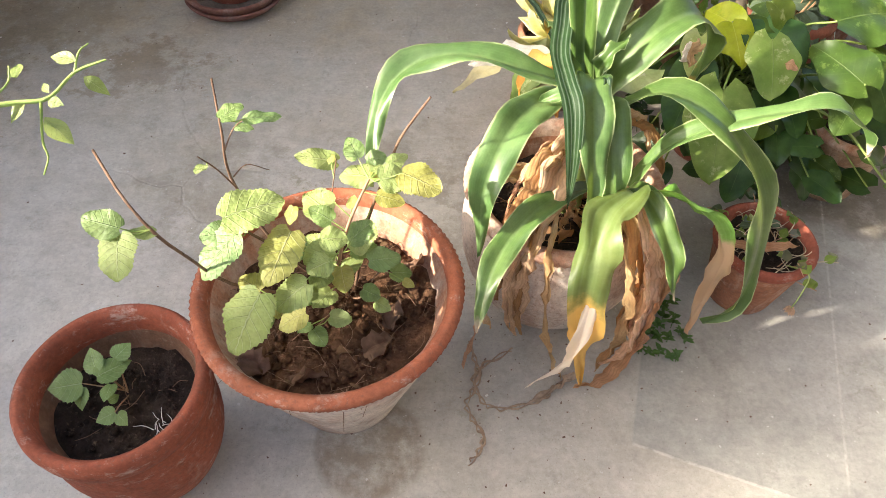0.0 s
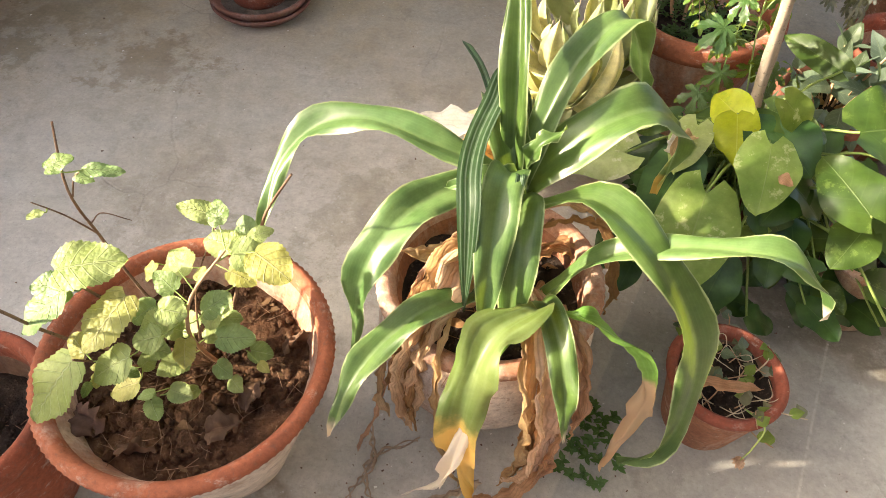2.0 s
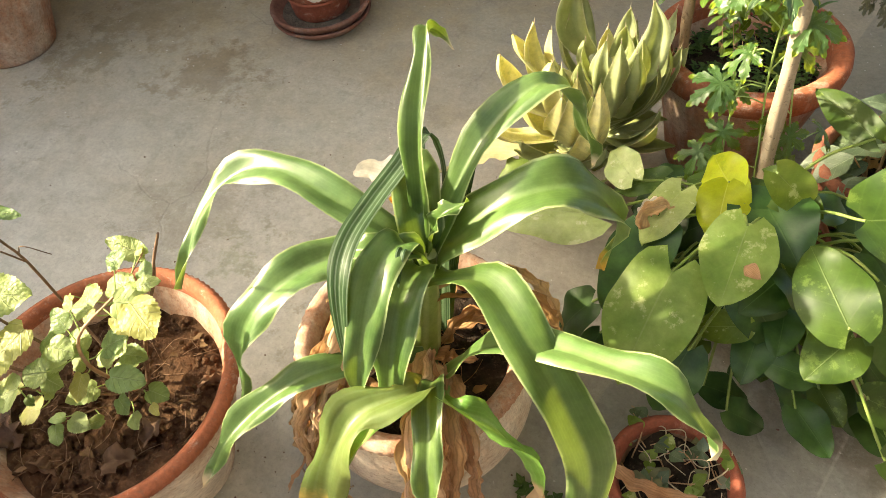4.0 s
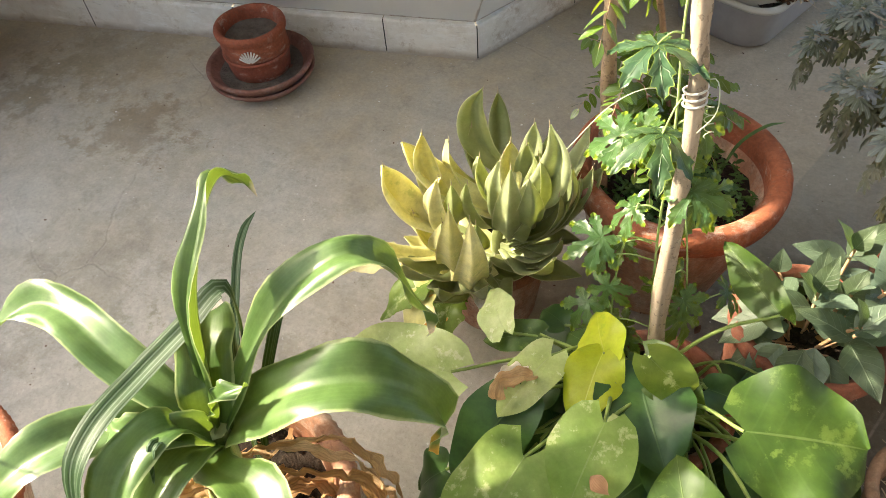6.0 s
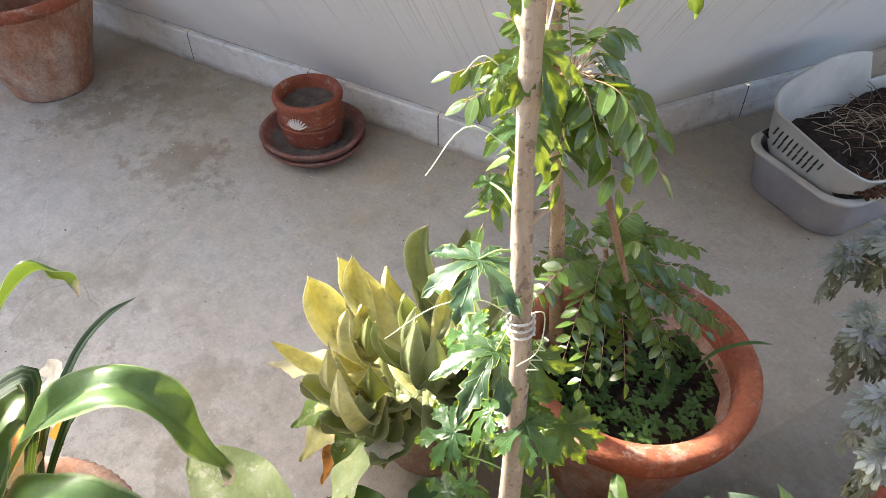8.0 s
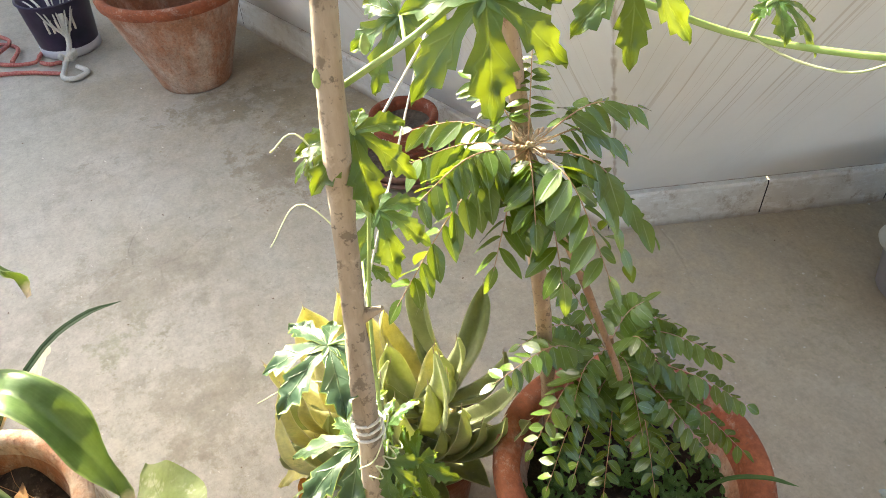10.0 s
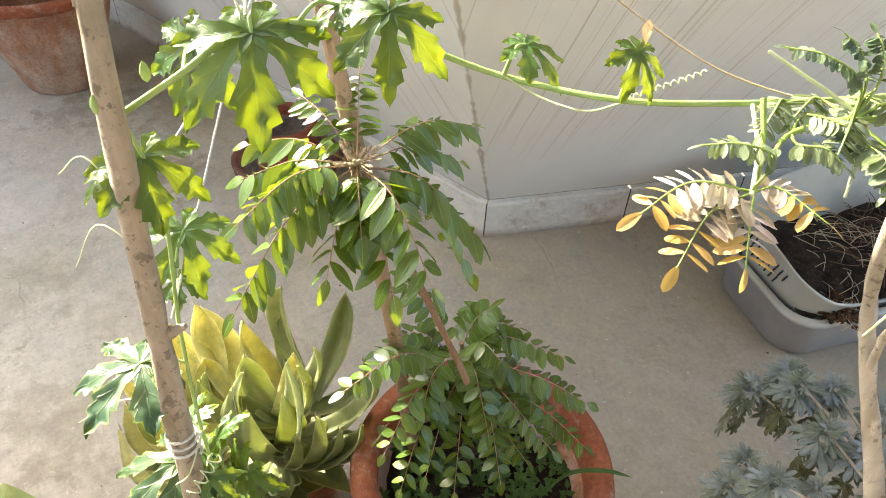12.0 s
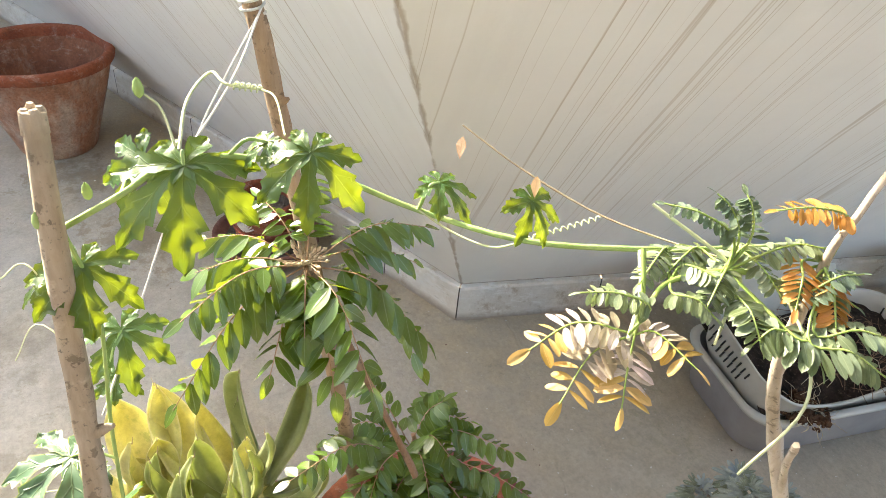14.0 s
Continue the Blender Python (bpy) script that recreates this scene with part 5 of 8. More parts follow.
strap(dark, [(0.224, 0.84, 0.21), (0.215, 0.82, 0.38), (0.22, 0.79, 0.46), (0.222, 0.765, 0.42)], 0.010, PLEATED, fold=0.5, n=16)
strap(dark, [(0.218, 0.845, 0.21), (0.19, 0.90, 0.38), (0.15, 0.97, 0.44), (0.12, 1.02, 0.445), (0.10, 1.06, 0.43)], 0.010, PLEATED, fold=0.5, n=16)

husks = thing("dead_crinum_leaves", (0.205, 0.785, 0.212), "dry papery crinum leaves hanging brown over the pot rim", "dead leaves")
def dead_leaf(pts, width, mat, turn):
    """A dry crumpled leaf hanging along a line."""
    jig = [tuple(c + R.uniform(-0.004, 0.004) for c in p) for p in pts]
    part("dead_leaf", ribbon(jig, width * 0.82, 48, 9, fold=1.2, ruffle=0.004, twist=(R.uniform(-30, 30), turn), tip=0.7, seed=R.randrange(999), crumple=0.0055), mat, husks)


dead_leaf([(0.2, 0.79, 0.3), (0.165, 0.73, 0.31), (0.135, 0.68, 0.275), (0.118, 0.645, 0.2), (0.112, 0.64, 0.1)], 0.034, HUSK, 60)
dead_leaf([(0.205, 0.78, 0.31), (0.18, 0.715, 0.32), (0.165, 0.655, 0.275), (0.166, 0.626, 0.18), (0.19, 0.612, 0.07), (0.209, 0.604, 0.02)], 0.013, HUSK, 340)
dead_leaf([(0.25, 0.765, 0.3), (0.29, 0.69, 0.315), (0.313, 0.65, 0.27), (0.32, 0.632, 0.17), (0.325, 0.634, 0.08), (0.285, 0.608, 0.012)], 0.024, HUSK_DARK, 420)
dead_leaf([(0.245, 0.77, 0.3), (0.285, 0.7, 0.31), (0.3, 0.65, 0.26), (0.303, 0.632, 0.18), (0.306, 0.625, 0.1)], 0.03, HUSK, 150)
dead_leaf([(0.26, 0.77, 0.28), (0.31, 0.72, 0.3), (0.335, 0.685, 0.26), (0.345, 0.665, 0.18), (0.34, 0.655, 0.12)], 0.032, HUSK_DARK, -120)
dead_leaf([(0.195, 0.8, 0.33), (0.15, 0.78, 0.34), (0.115, 0.745, 0.295), (0.098, 0.712, 0.2), (0.075, 0.67, 0.08), (0.056, 0.612, 0.012)], 0.014, HUSK_DARK, 300)
dead_leaf([(0.2, 0.8, 0.31), (0.14, 0.74, 0.31), (0.105, 0.7, 0.25), (0.085, 0.67, 0.16), (0.092, 0.655, 0.08)], 0.026, HUSK, -90)
dead_leaf([(0.22, 0.82, 0.32), (0.28, 0.85, 0.33), (0.33, 0.88, 0.295), (0.362, 0.885, 0.25), (0.375, 0.88, 0.17), (0.372, 0.885, 0.1)], 0.02, HUSK_DARK, 300)
dead_leaf([(0.22, 0.83, 0.33), (0.27, 0.87, 0.34), (0.315, 0.9, 0.31), (0.352, 0.905, 0.25), (0.368, 0.91, 0.17)], 0.014, HUSK, 400)
dead_leaf([(0.21, 0.83, 0.32), (0.26, 0.88, 0.325), (0.305, 0.915, 0.3), (0.345, 0.918, 0.26), (0.366, 0.905, 0.2)], 0.016, HUSK, -320)
dead_leaf([(0.205, 0.8, 0.24), (0.185, 0.765, 0.27), (0.172, 0.735, 0.3), (0.175, 0.71, 0.31)], 0.034, HUSK, 40)
dead_leaf([(0.21, 0.79, 0.23), (0.19, 0.75, 0.26), (0.155, 0.72, 0.28), (0.13, 0.7, 0.27)], 0.04, HUSK, -50)
dead_leaf([(0.2, 0.81, 0.23), (0.165, 0.79, 0.26), (0.135, 0.76, 0.26), (0.11, 0.72, 0.245)], 0.036, HUSK, 70)
dead_leaf([(0.205, 0.8, 0.25), (0.175, 0.77, 0.29), (0.15, 0.745, 0.3), (0.145, 0.72, 0.285), (0.15, 0.7, 0.26)], 0.04, HUSK, -70)
dead_leaf([(0.24, 0.77, 0.29), (0.262, 0.7, 0.31), (0.272, 0.65, 0.27), (0.276, 0.628, 0.2), (0.28, 0.62, 0.13), (0.275, 0.612, 0.06)], 0.034, HUSK, 130)
dead_leaf([(0.24, 0.77, 0.28), (0.27, 0.71, 0.3), (0.288, 0.655, 0.25), (0.292, 0.632, 0.17), (0.288, 0.625, 0.09), (0.262, 0.61, 0.03)], 0.028, HUSK_DARK, -200)
dead_leaf([(0.2, 0.78, 0.29), (0.165, 0.72, 0.31), (0.138, 0.672, 0.25), (0.13, 0.645, 0.17), (0.134, 0.632, 0.1)], 0.026, HUSK_DARK, -150)
dead_leaf([(0.23, 0.78, 0.23), (0.25, 0.73, 0.26), (0.262, 0.69, 0.27), (0.27, 0.66, 0.25)], 0.024, HUSK, 90)
dead_leaf([(0.215, 0.8, 0.23), (0.2, 0.755, 0.245), (0.19, 0.735, 0.24)], 0.026, HUSK, 90)
dead_leaf([(0.2, 0.82, 0.23), (0.16, 0.83, 0.25), (0.12, 0.82, 0.25), (0.08, 0.8, 0.27)], 0.03, HUSK, 90)
dead_leaf([(0.22, 0.8, 0.23), (0.255, 0.8, 0.24), (0.285, 0.81, 0.235)], 0.028, HUSK_DARK, 60)
dead_leaf([(0.23, 0.82, 0.23), (0.25, 0.86, 0.25), (0.29, 0.88, 0.25), (0.31, 0.87, 0.235)], 0.028, HUSK_DARK, -80)
dead_leaf([(0.255, 0.755, 0.3), (0.28, 0.69, 0.325), (0.296, 0.645, 0.285), (0.3, 0.622, 0.2), (0.296, 0.612, 0.12), (0.27, 0.604, 0.05)], 0.046, HUSK, 60)
dead_leaf([(0.26, 0.755, 0.3), (0.3, 0.695, 0.31), (0.318, 0.65, 0.25), (0.318, 0.628, 0.16), (0.304, 0.614, 0.07), (0.262, 0.598, 0.012), (0.232, 0.59, 0.008)], 0.034, HUSK_DARK, 160)
dead_leaf([(0.205, 0.8, 0.33), (0.178, 0.745, 0.345), (0.15, 0.7, 0.31), (0.13, 0.668, 0.25), (0.122, 0.65, 0.17), (0.128, 0.64, 0.09)], 0.048, HUSK, 50)
dead_leaf([(0.2, 0.8, 0.34), (0.165, 0.755, 0.35), (0.135, 0.715, 0.31), (0.108, 0.68, 0.24), (0.098, 0.662, 0.15)], 0.04, HUSK_DARK, -70)
dead_leaf([(0.205, 0.8, 0.36), (0.185, 0.77, 0.36), (0.165, 0.74, 0.33), (0.15, 0.715, 0.27), (0.145, 0.7, 0.24)], 0.05, HUSK, 40)
for pts, w, tint in (
    ([(0.20, 0.86, 0.40), (0.16, 0.90, 0.40), (0.135, 0.93, 0.37), (0.13, 0.92, 0.32)], 0.036, "orange"),
    ([(0.20, 0.87, 0.38), (0.15, 0.93, 0.39), (0.09, 0.95, 0.375), (0.05, 0.95, 0.36)], 0.034, "cream"),
):
    part("dead_leaf", ribbon(pts, w, 24, 7, fold=0.5, ruffle=0.004, twist=(0, 50), tip=0.6, seed=3, crumple=0.002), DECAY if tint == "orange" else BLEACHED, husks, "decaying orange leaf" if tint == "orange" else "bleached cream leaf")

runner = thing("dry_runner", (0.07, 0.606, 0.0), "withered twisted leaf strands lying in a loop on the floor", "dead leaves")
for off, r0 in ((0.0, 0.0013), (0.004, 0.0010)):
    for pts in (
        [(0.062, 0.656, 0.03), (0.078, 0.606, 0.008), (0.058, 0.556, 0.006), (0.083, 0.503, 0.006), (0.063, 0.463, 0.005)],
        [(0.136, 0.66, 0.005), (0.09, 0.632, 0.005), (0.070, 0.604, 0.007), (0.082, 0.566, 0.005), (0.11, 0.552, 0.005), (0.165, 0.564, 0.005), (0.20, 0.588, 0.007), (0.234, 0.614, 0.010)],
    ):
        line = spline(pts, 70)
        bent = [p + Vector((0.0035 * math.sin(k * 0.55 + off * 900), 0.0035 * math.cos(k * 0.55 + off * 900), 0.0015 * math.sin(k * 0.9))) for k, p in enumerate(line)]
        part("strand", tube(bent, [r0, r0 * 1.5, r0 * 0.8, r0 * 1.6, r0], 6, 0, 1.2, int(off * 1000)), RUNNER, runner)
part("strand", ribbon([(0.165, 0.564, 0.008), (0.205, 0.592, 0.010), (0.240, 0.612, 0.02)], 0.018, 26, 7, fold=1.0, ruffle=0.003, twist=(0, 160), crumple=0.004), RUNNER, runner)
straws((0.19, 0.79), 0.10, 0.216, 46, 0.06, HUSK_DARK, "dry leaf bases and stems on the soil of the crinum pot", seed=4)
litter((0.215, 0.80), 0.10, 0.216, 16, 0.035, HUSK_DARK, "torn dead leaves on the soil of the crinum pot", seed=5)

# -- mulberry --
mulberry = thing("mulberry_plant", (-0.112, 0.612, 0.222), "young mulberry with lime-green serrated leaves on thin bare twigs", "shrub")
ROOT = (-0.112, 0.612, 0.215)
MULB_STEMS = []
for pts, r in (
    ([ROOT, (-0.118, 0.600, 0.27), (-0.112, 0.59, 0.33), (-0.095, 0.60, 0.39), (-0.075, 0.65, 0.41)], 0.0030),
    ([ROOT, (-0.15, 0.60, 0.28), (-0.19, 0.585, 0.36), (-0.236, 0.583, 0.405)], 0.0026),
    ([ROOT, (-0.16, 0.575, 0.27), (-0.236, 0.545, 0.335), (-0.262, 0.525, 0.41), (-0.277, 0.511, 0.465), (-0.305, 0.530, 0.50), (-0.334, 0.564, 0.53)], 0.0024),
    ([(-0.14, 0.625, 0.218), (-0.209, 0.647, 0.29), (-0.242, 0.659, 0.38), (-0.243, 0.653, 0.43), (-0.236, 0.650, 0.48), (-0.240, 0.675, 0.535)], 0.0022),
    ([(-0.242, 0.659, 0.38), (-0.250, 0.64, 0.43), (-0.259, 0.62, 0.47)], 0.0013),
    ([(-0.242, 0.659, 0.40), (-0.222, 0.66, 0.42), (-0.20, 0.672, 0.40)], 0.0009),
    ([(-0.240, 0.652, 0.45), (-0.222, 0.65, 0.485), (-0.206, 0.650, 0.50)], 0.0010),
    ([(-0.105, 0.62, 0.22), (-0.085, 0.655, 0.32), (-0.053, 0.684, 0.40), (-0.038, 0.692, 0.44), (-0.002, 0.694, 0.50)], 0.0026),
    ([ROOT, (-0.15, 0.57, 0.26), (-0.18, 0.53, 0.33), (-0.188, 0.508, 0.37)], 0.0020),
    ([ROOT, (-0.09, 0.59, 0.25), (-0.066, 0.592, 0.30), (-0.05, 0.60, 0.29)], 0.0014),
    ([(-0.11, 0.60, 0.22), (-0.13, 0.56, 0.25), (-0.145, 0.525, 0.265)], 0.0012),
    ([(-0.118, 0.600, 0.27), (-0.13, 0.65, 0.33), (-0.128, 0.731, 0.365)], 0.0014),
):
    part("stem", tube(pts, [r, r * 0.55], 7, 16, 0.25, R.randrange(99)), TWIG if r < 0.0029 else STALK_BROWN, mulberry)
    MULB_STEMS += spline(pts, 14)
def mulberry_leaf(root, tip, width, mat):
    """A serrated leaf, its stalk joined to the nearest twig."""
    leaf(mulberry, root, tip, width * 1.18, mat, teeth=12, nu=37, nv=11, fold=0.12, droop=0.4, ripple=0.05, peak=0.42, point=0.5, lobe=0.08, quilt=0.03)
    r = Vector(root)
    near = min(MULB_STEMS, key=lambda q: (q - r).length + max(0, q.z - r.z) * 2)
    if (near - r).length > 0.003:
        part("petiole", tube([near, near.lerp(r, 0.5) - Vector((0, 0, 0.004)), r], [0.0009, 0.0007], 5, 7), STALK, mulberry)


mulberry_leaf((-0.237, 0.583, 0.41), (-0.172, 0.612, 0.42), 0.052, MULB)
mulberry_leaf((-0.222, 0.567, 0.4), (-0.261, 0.523, 0.38), 0.046, MULB_DEEP)
mulberry_leaf((-0.22, 0.575, 0.39), (-0.263, 0.568, 0.4), 0.036, MULB_DEEP)
mulberry_leaf((-0.188, 0.507, 0.37), (-0.219, 0.448, 0.34), 0.056, MULB)
mulberry_leaf((-0.162, 0.582, 0.39), (-0.182, 0.516, 0.38), 0.044, MULB_GOLD)
mulberry_leaf((-0.14, 0.529, 0.36), (-0.176, 0.503, 0.35), 0.04, MULB)
mulberry_leaf((-0.308, 0.5, 0.475), (-0.306, 0.457, 0.46), 0.042, MULB)
mulberry_leaf((-0.307, 0.505, 0.48), (-0.346, 0.511, 0.49), 0.028, MULB_DEEP)
mulberry_leaf((-0.278, 0.514, 0.465), (-0.302, 0.504, 0.475), 0.014, MULB)
mulberry_leaf((-0.223, 0.626, 0.52), (-0.203, 0.642, 0.53), 0.022, MULB_DEEP)
mulberry_leaf((-0.206, 0.65, 0.5), (-0.168, 0.661, 0.5), 0.015, MULB_DEEP)
mulberry_leaf((-0.218, 0.648, 0.49), (-0.198, 0.648, 0.49), 0.012, MULB_DEEP)
mulberry_leaf((-0.128, 0.731, 0.36), (-0.178, 0.723, 0.38), 0.026, MULB)
mulberry_leaf((-0.072, 0.664, 0.4), (-0.115, 0.671, 0.4), 0.032, MULB)
mulberry_leaf((-0.061, 0.64, 0.42), (-0.028, 0.648, 0.42), 0.034, MULB)
mulberry_leaf((-0.034, 0.641, 0.43), (0.012, 0.619, 0.43), 0.04, MULB_GOLD)
mulberry_leaf((-0.082, 0.692, 0.4), (-0.058, 0.691, 0.41), 0.022, MULB_DEEP)
mulberry_leaf((-0.126, 0.631, 0.37), (-0.164, 0.668, 0.37), 0.038, MULB)
mulberry_leaf((-0.086, 0.633, 0.35), (-0.09, 0.592, 0.34), 0.038, MULB)
mulberry_leaf((-0.075, 0.587, 0.33), (-0.036, 0.598, 0.33), 0.03, MULB_DEEP)
mulberry_leaf((-0.051, 0.601, 0.29), (-0.024, 0.602, 0.29), 0.024, MULB_DEEP)
mulberry_leaf((-0.12, 0.583, 0.36), (-0.148, 0.561, 0.36), 0.036, MULB)
mulberry_leaf((-0.109, 0.577, 0.33), (-0.102, 0.547, 0.32), 0.026, MULB_GOLD)
mulberry_leaf((-0.142, 0.555, 0.34), (-0.115, 0.552, 0.34), 0.024, MULB)
mulberry_leaf((-0.123, 0.537, 0.28), (-0.096, 0.534, 0.28), 0.022, MULB)
mulberry_leaf((-0.15, 0.529, 0.3), (-0.185, 0.516, 0.29), 0.033, MULB_GOLD)
mulberry_leaf((-0.143, 0.524, 0.27), (-0.128, 0.505, 0.265), 0.022, MULB_DEEP)
mulberry_leaf((-0.086, 0.58, 0.28), (-0.064, 0.568, 0.28), 0.022, MULB_DEEP)
mulberry_leaf((-0.173, 0.648, 0.36), (-0.179, 0.628, 0.35), 0.018, MULB_GOLD)
mulberry_leaf((-0.127, 0.58, 0.38), (-0.097, 0.581, 0.38), 0.028, MULB)
mulberry_leaf((-0.151, 0.543, 0.31), (-0.139, 0.559, 0.32), 0.022, MULB)
mulberry_leaf((-0.1, 0.61, 0.34), (-0.075, 0.628, 0.36), 0.03, MULB_DEEP)
mulberry_leaf((-0.13, 0.6, 0.33), (-0.158, 0.618, 0.34), 0.03, MULB)
mulberry_leaf((-0.255, 0.622, 0.455), (-0.262, 0.608, 0.46), 0.012, MULB)
mulberry_leaf((-0.07, 0.575, 0.26), (-0.052, 0.56, 0.265), 0.018, MULB)
mulberry_leaf((-0.104, 0.556, 0.255), (-0.118, 0.538, 0.26), 0.016, MULB)
mulberry_leaf((-0.15, 0.6, 0.35), (-0.172, 0.578, 0.345), 0.032, MULB_DEEP)
mulberry_leaf((-0.115, 0.555, 0.37), (-0.14, 0.54, 0.372), 0.03, MULB)
rm = random.Random(21)
for k in range(26):
    q = MULB_STEMS[rm.randrange(0, 14)] if k % 3 else MULB_STEMS[rm.randrange(14 * 8, len(MULB_STEMS))]
    if q.z < 0.245:
        continue
    a = rm.uniform(0, 6.28)
    d = Vector((math.cos(a), math.sin(a), rm.uniform(-0.2, 0.5)))
    root = q + d * rm.uniform(0.008, 0.028)
    ln = rm.uniform(0.016, 0.038)
    leaf(mulberry, root, root + d.normalized() * ln, ln * rm.uniform(0.75, 0.95), rm.choice((MULB, MULB, MULB_DEEP, MULB_GOLD)), teeth=9, nu=25, nv=9, fold=0.12, droop=0.4, ripple=0.04, peak=0.38, point=0.62, lobe=0.08, quilt=0.03)
    part("petiole", tube([q, q.lerp(root, 0.5), root], [0.0009, 0.0007], 5, 5), STALK, mulberry)
litter(B_AT, 0.13, 0.222, 20, 0.024, LITTER, "brown dead leaves lying on the mulberry's soil", seed=9)
straws(B_AT, 0.13, 0.222, 90, 0.05, TWIG, "bits of twig and root on the mulberry's soil", seed=10)
for k, (x, y, a) in enumerate(((-0.085, 0.515, 0.4), (-0.205, 0.485, 2.6), (-0.055, 0.555, 1.2), (-0.035, 0.64, 0.9), (-0.17, 0.475, 0.1))):
    d = Vector((math.cos(a), math.sin(a), 0))
    whole("dead_leaf", ribbon([(x, y, 0.230), Vector((x, y, 0.238)) + d * 0.022, Vector((x, y, 0.230)) + d * 0.045], 0.034, 16, 9, fold=0.9, ruffle=0.004, base=0.4, tip=0.45, seed=k, crumple=0.006, twist=(0, 30 * k)), LITTER, (x, y, 0.224), "curled brown dead leaf on soil", "leaf", "dead leaves")

# -- seedling in the red pot --
seedling = thing("seedling", (-0.402, 0.492, 0.165), "small green seedling with round toothed leaves on dark soil", "seedling")
for pts in ([(-0.402, 0.492, 0.160), (-0.412, 0.481, 0.19), (-0.435, 0.474, 0.213)], [(-0.402, 0.492, 0.16), (-0.408, 0.487, 0.20), (-0.414, 0.480, 0.225)], [(-0.398, 0.485, 0.16), (-0.393, 0.46, 0.185), (-0.389, 0.442, 0.20)], [(-0.40, 0.49, 0.16), (-0.399, 0.50, 0.2), (-0.398, 0.504, 0.225)]):
    part("stem", tube(pts, [0.0013, 0.0009], 6, 10), STALK_BROWN, seedling)
for root, tip, w in (((-0.435, 0.473, 0.215), (-0.474, 0.462, 0.22), 0.044), ((-0.436, 0.469, 0.21), (-0.433, 0.443, 0.20), 0.024), ((-0.414, 0.477, 0.225), (-0.380, 0.505, 0.225), 0.036), ((-0.417, 0.485, 0.225), (-0.434, 0.514, 0.235), 0.028), ((-0.399, 0.504, 0.225), (-0.386, 0.526, 0.23), 0.030), ((-0.389, 0.442, 0.20), (-0.410, 0.429, 0.20), 0.026), ((-0.402, 0.457, 0.20), (-0.392, 0.467, 0.20), 0.020), ((-0.385, 0.44, 0.20), (-0.370, 0.425, 0.20), 0.020), ((-0.40, 0.475, 0.21), (-0.402, 0.45, 0.215), 0.024)):
    leaf(seedling, root, tip, w, MULB_DEEP, teeth=9, nu=27, nv=9, fold=0.12, droop=0.3, peak=0.38, lobe=0.05, quilt=0.008)
straws(A_AT, 0.075, 0.166, 14, 0.04, TWIG, "bits of twig on dark soil", seed=20, rise=0.8)

# -- a leafy branch leaning in from beyond the pots --
branch = thing("loose_branch", (-0.66, 0.41, 0.0), "thin leafy branch leaning up from the floor", "branch")
part("stem", tube([(-0.66, 0.41, 0.0), (-0.58, 0.41, 0.35), (-0.42, 0.405, 0.66), (-0.324, 0.412, 0.70), (-0.28, 0.428, 0.70), (-0.258, 0.434, 0.70), (-0.246, 0.456, 0.705), (-0.225, 0.465, 0.71)], [0.004, 0.0025, 0.0015, 0.0008], 7, 30, 0.2), STALK, branch)
part("stem", tube([(-0.262, 0.431, 0.70), (-0.271, 0.424, 0.67), (-0.269, 0.418, 0.66), (-0.275, 0.412, 0.648)], [0.0011, 0.0006], 6, 10), STALK, branch)
part("stem", tube([(-0.30, 0.42, 0.70), (-0.292, 0.448, 0.70), (-0.294, 0.462, 0.705)], [0.001, 0.0006], 6, 8), STALK, branch)
part("stem", tube([(-0.246, 0.456, 0.705), (-0.245, 0.470, 0.712), (-0.240, 0.478, 0.714)], [0.001, 0.0006], 6, 8), STALK, branch)
for root, tip, w in (((-0.242, 0.458, 0.70), (-0.225, 0.452, 0.69), 0.011), ((-0.245, 0.463, 0.71), (-0.268, 0.470, 0.71), 0.011), ((-0.262, 0.426, 0.69), (-0.250, 0.424, 0.665), 0.015), ((-0.257, 0.431, 0.70), (-0.246, 0.428, 0.70), 0.009), ((-0.288, 0.455, 0.70), (-0.297, 0.475, 0.70), 0.012), ((-0.26, 0.44, 0.70), (-0.27, 0.452, 0.70), 0.006), ((-0.272, 0.43, 0.70), (-0.285, 0.42, 0.69), 0.012)):
    leaf(branch, root, tip, w, MULB, nu=9, nv=5, fold=0.3, droop=0.3)

# -- dying succulents in the small pot --
succ = thing("dying_succulent", (D_AT[0], D_AT[1], 0.118), "dying succulent with shrivelled grey-green leaves and pale stems", "succulent")
for k in range(30):
    a, d = R.uniform(0, 6.28), 0.066 * math.sqrt(R.random())
    p = Vector((D_AT[0] + d * math.cos(a), D_AT[1] + d * math.sin(a) , 0.112))
    b = R.uniform(0, 6.28)
    q = p + Vector((math.cos(b) * 0.03, math.sin(b) * 0.03, R.uniform(0.012, 0.035)))
    e = q + Vector((math.cos(b + 0.8) * 0.025, math.sin(b + 0.8) * 0.025, R.uniform(-0.012, 0.01)))
    part("stem", tube([p, q, e], [0.0011, 0.0007], 5, 9, 0.5, k), STRAW if k % 4 == 0 else STALK_BROWN, succ)
    for j in range(2):
        o = q.lerp(e, j * 0.8)
        leaf(succ, o, o + Vector((math.cos(b + j * 2 + 1) * 0.018, math.sin(b + j * 2 + 1) * 0.018, 0.010)), 0.016, SILVER_OLD if (k + j) % 3 == 0 else (SHRUB if k % 2 else POTHOS_PALE), nu=6, nv=5, fold=0.4, droop=0.3)
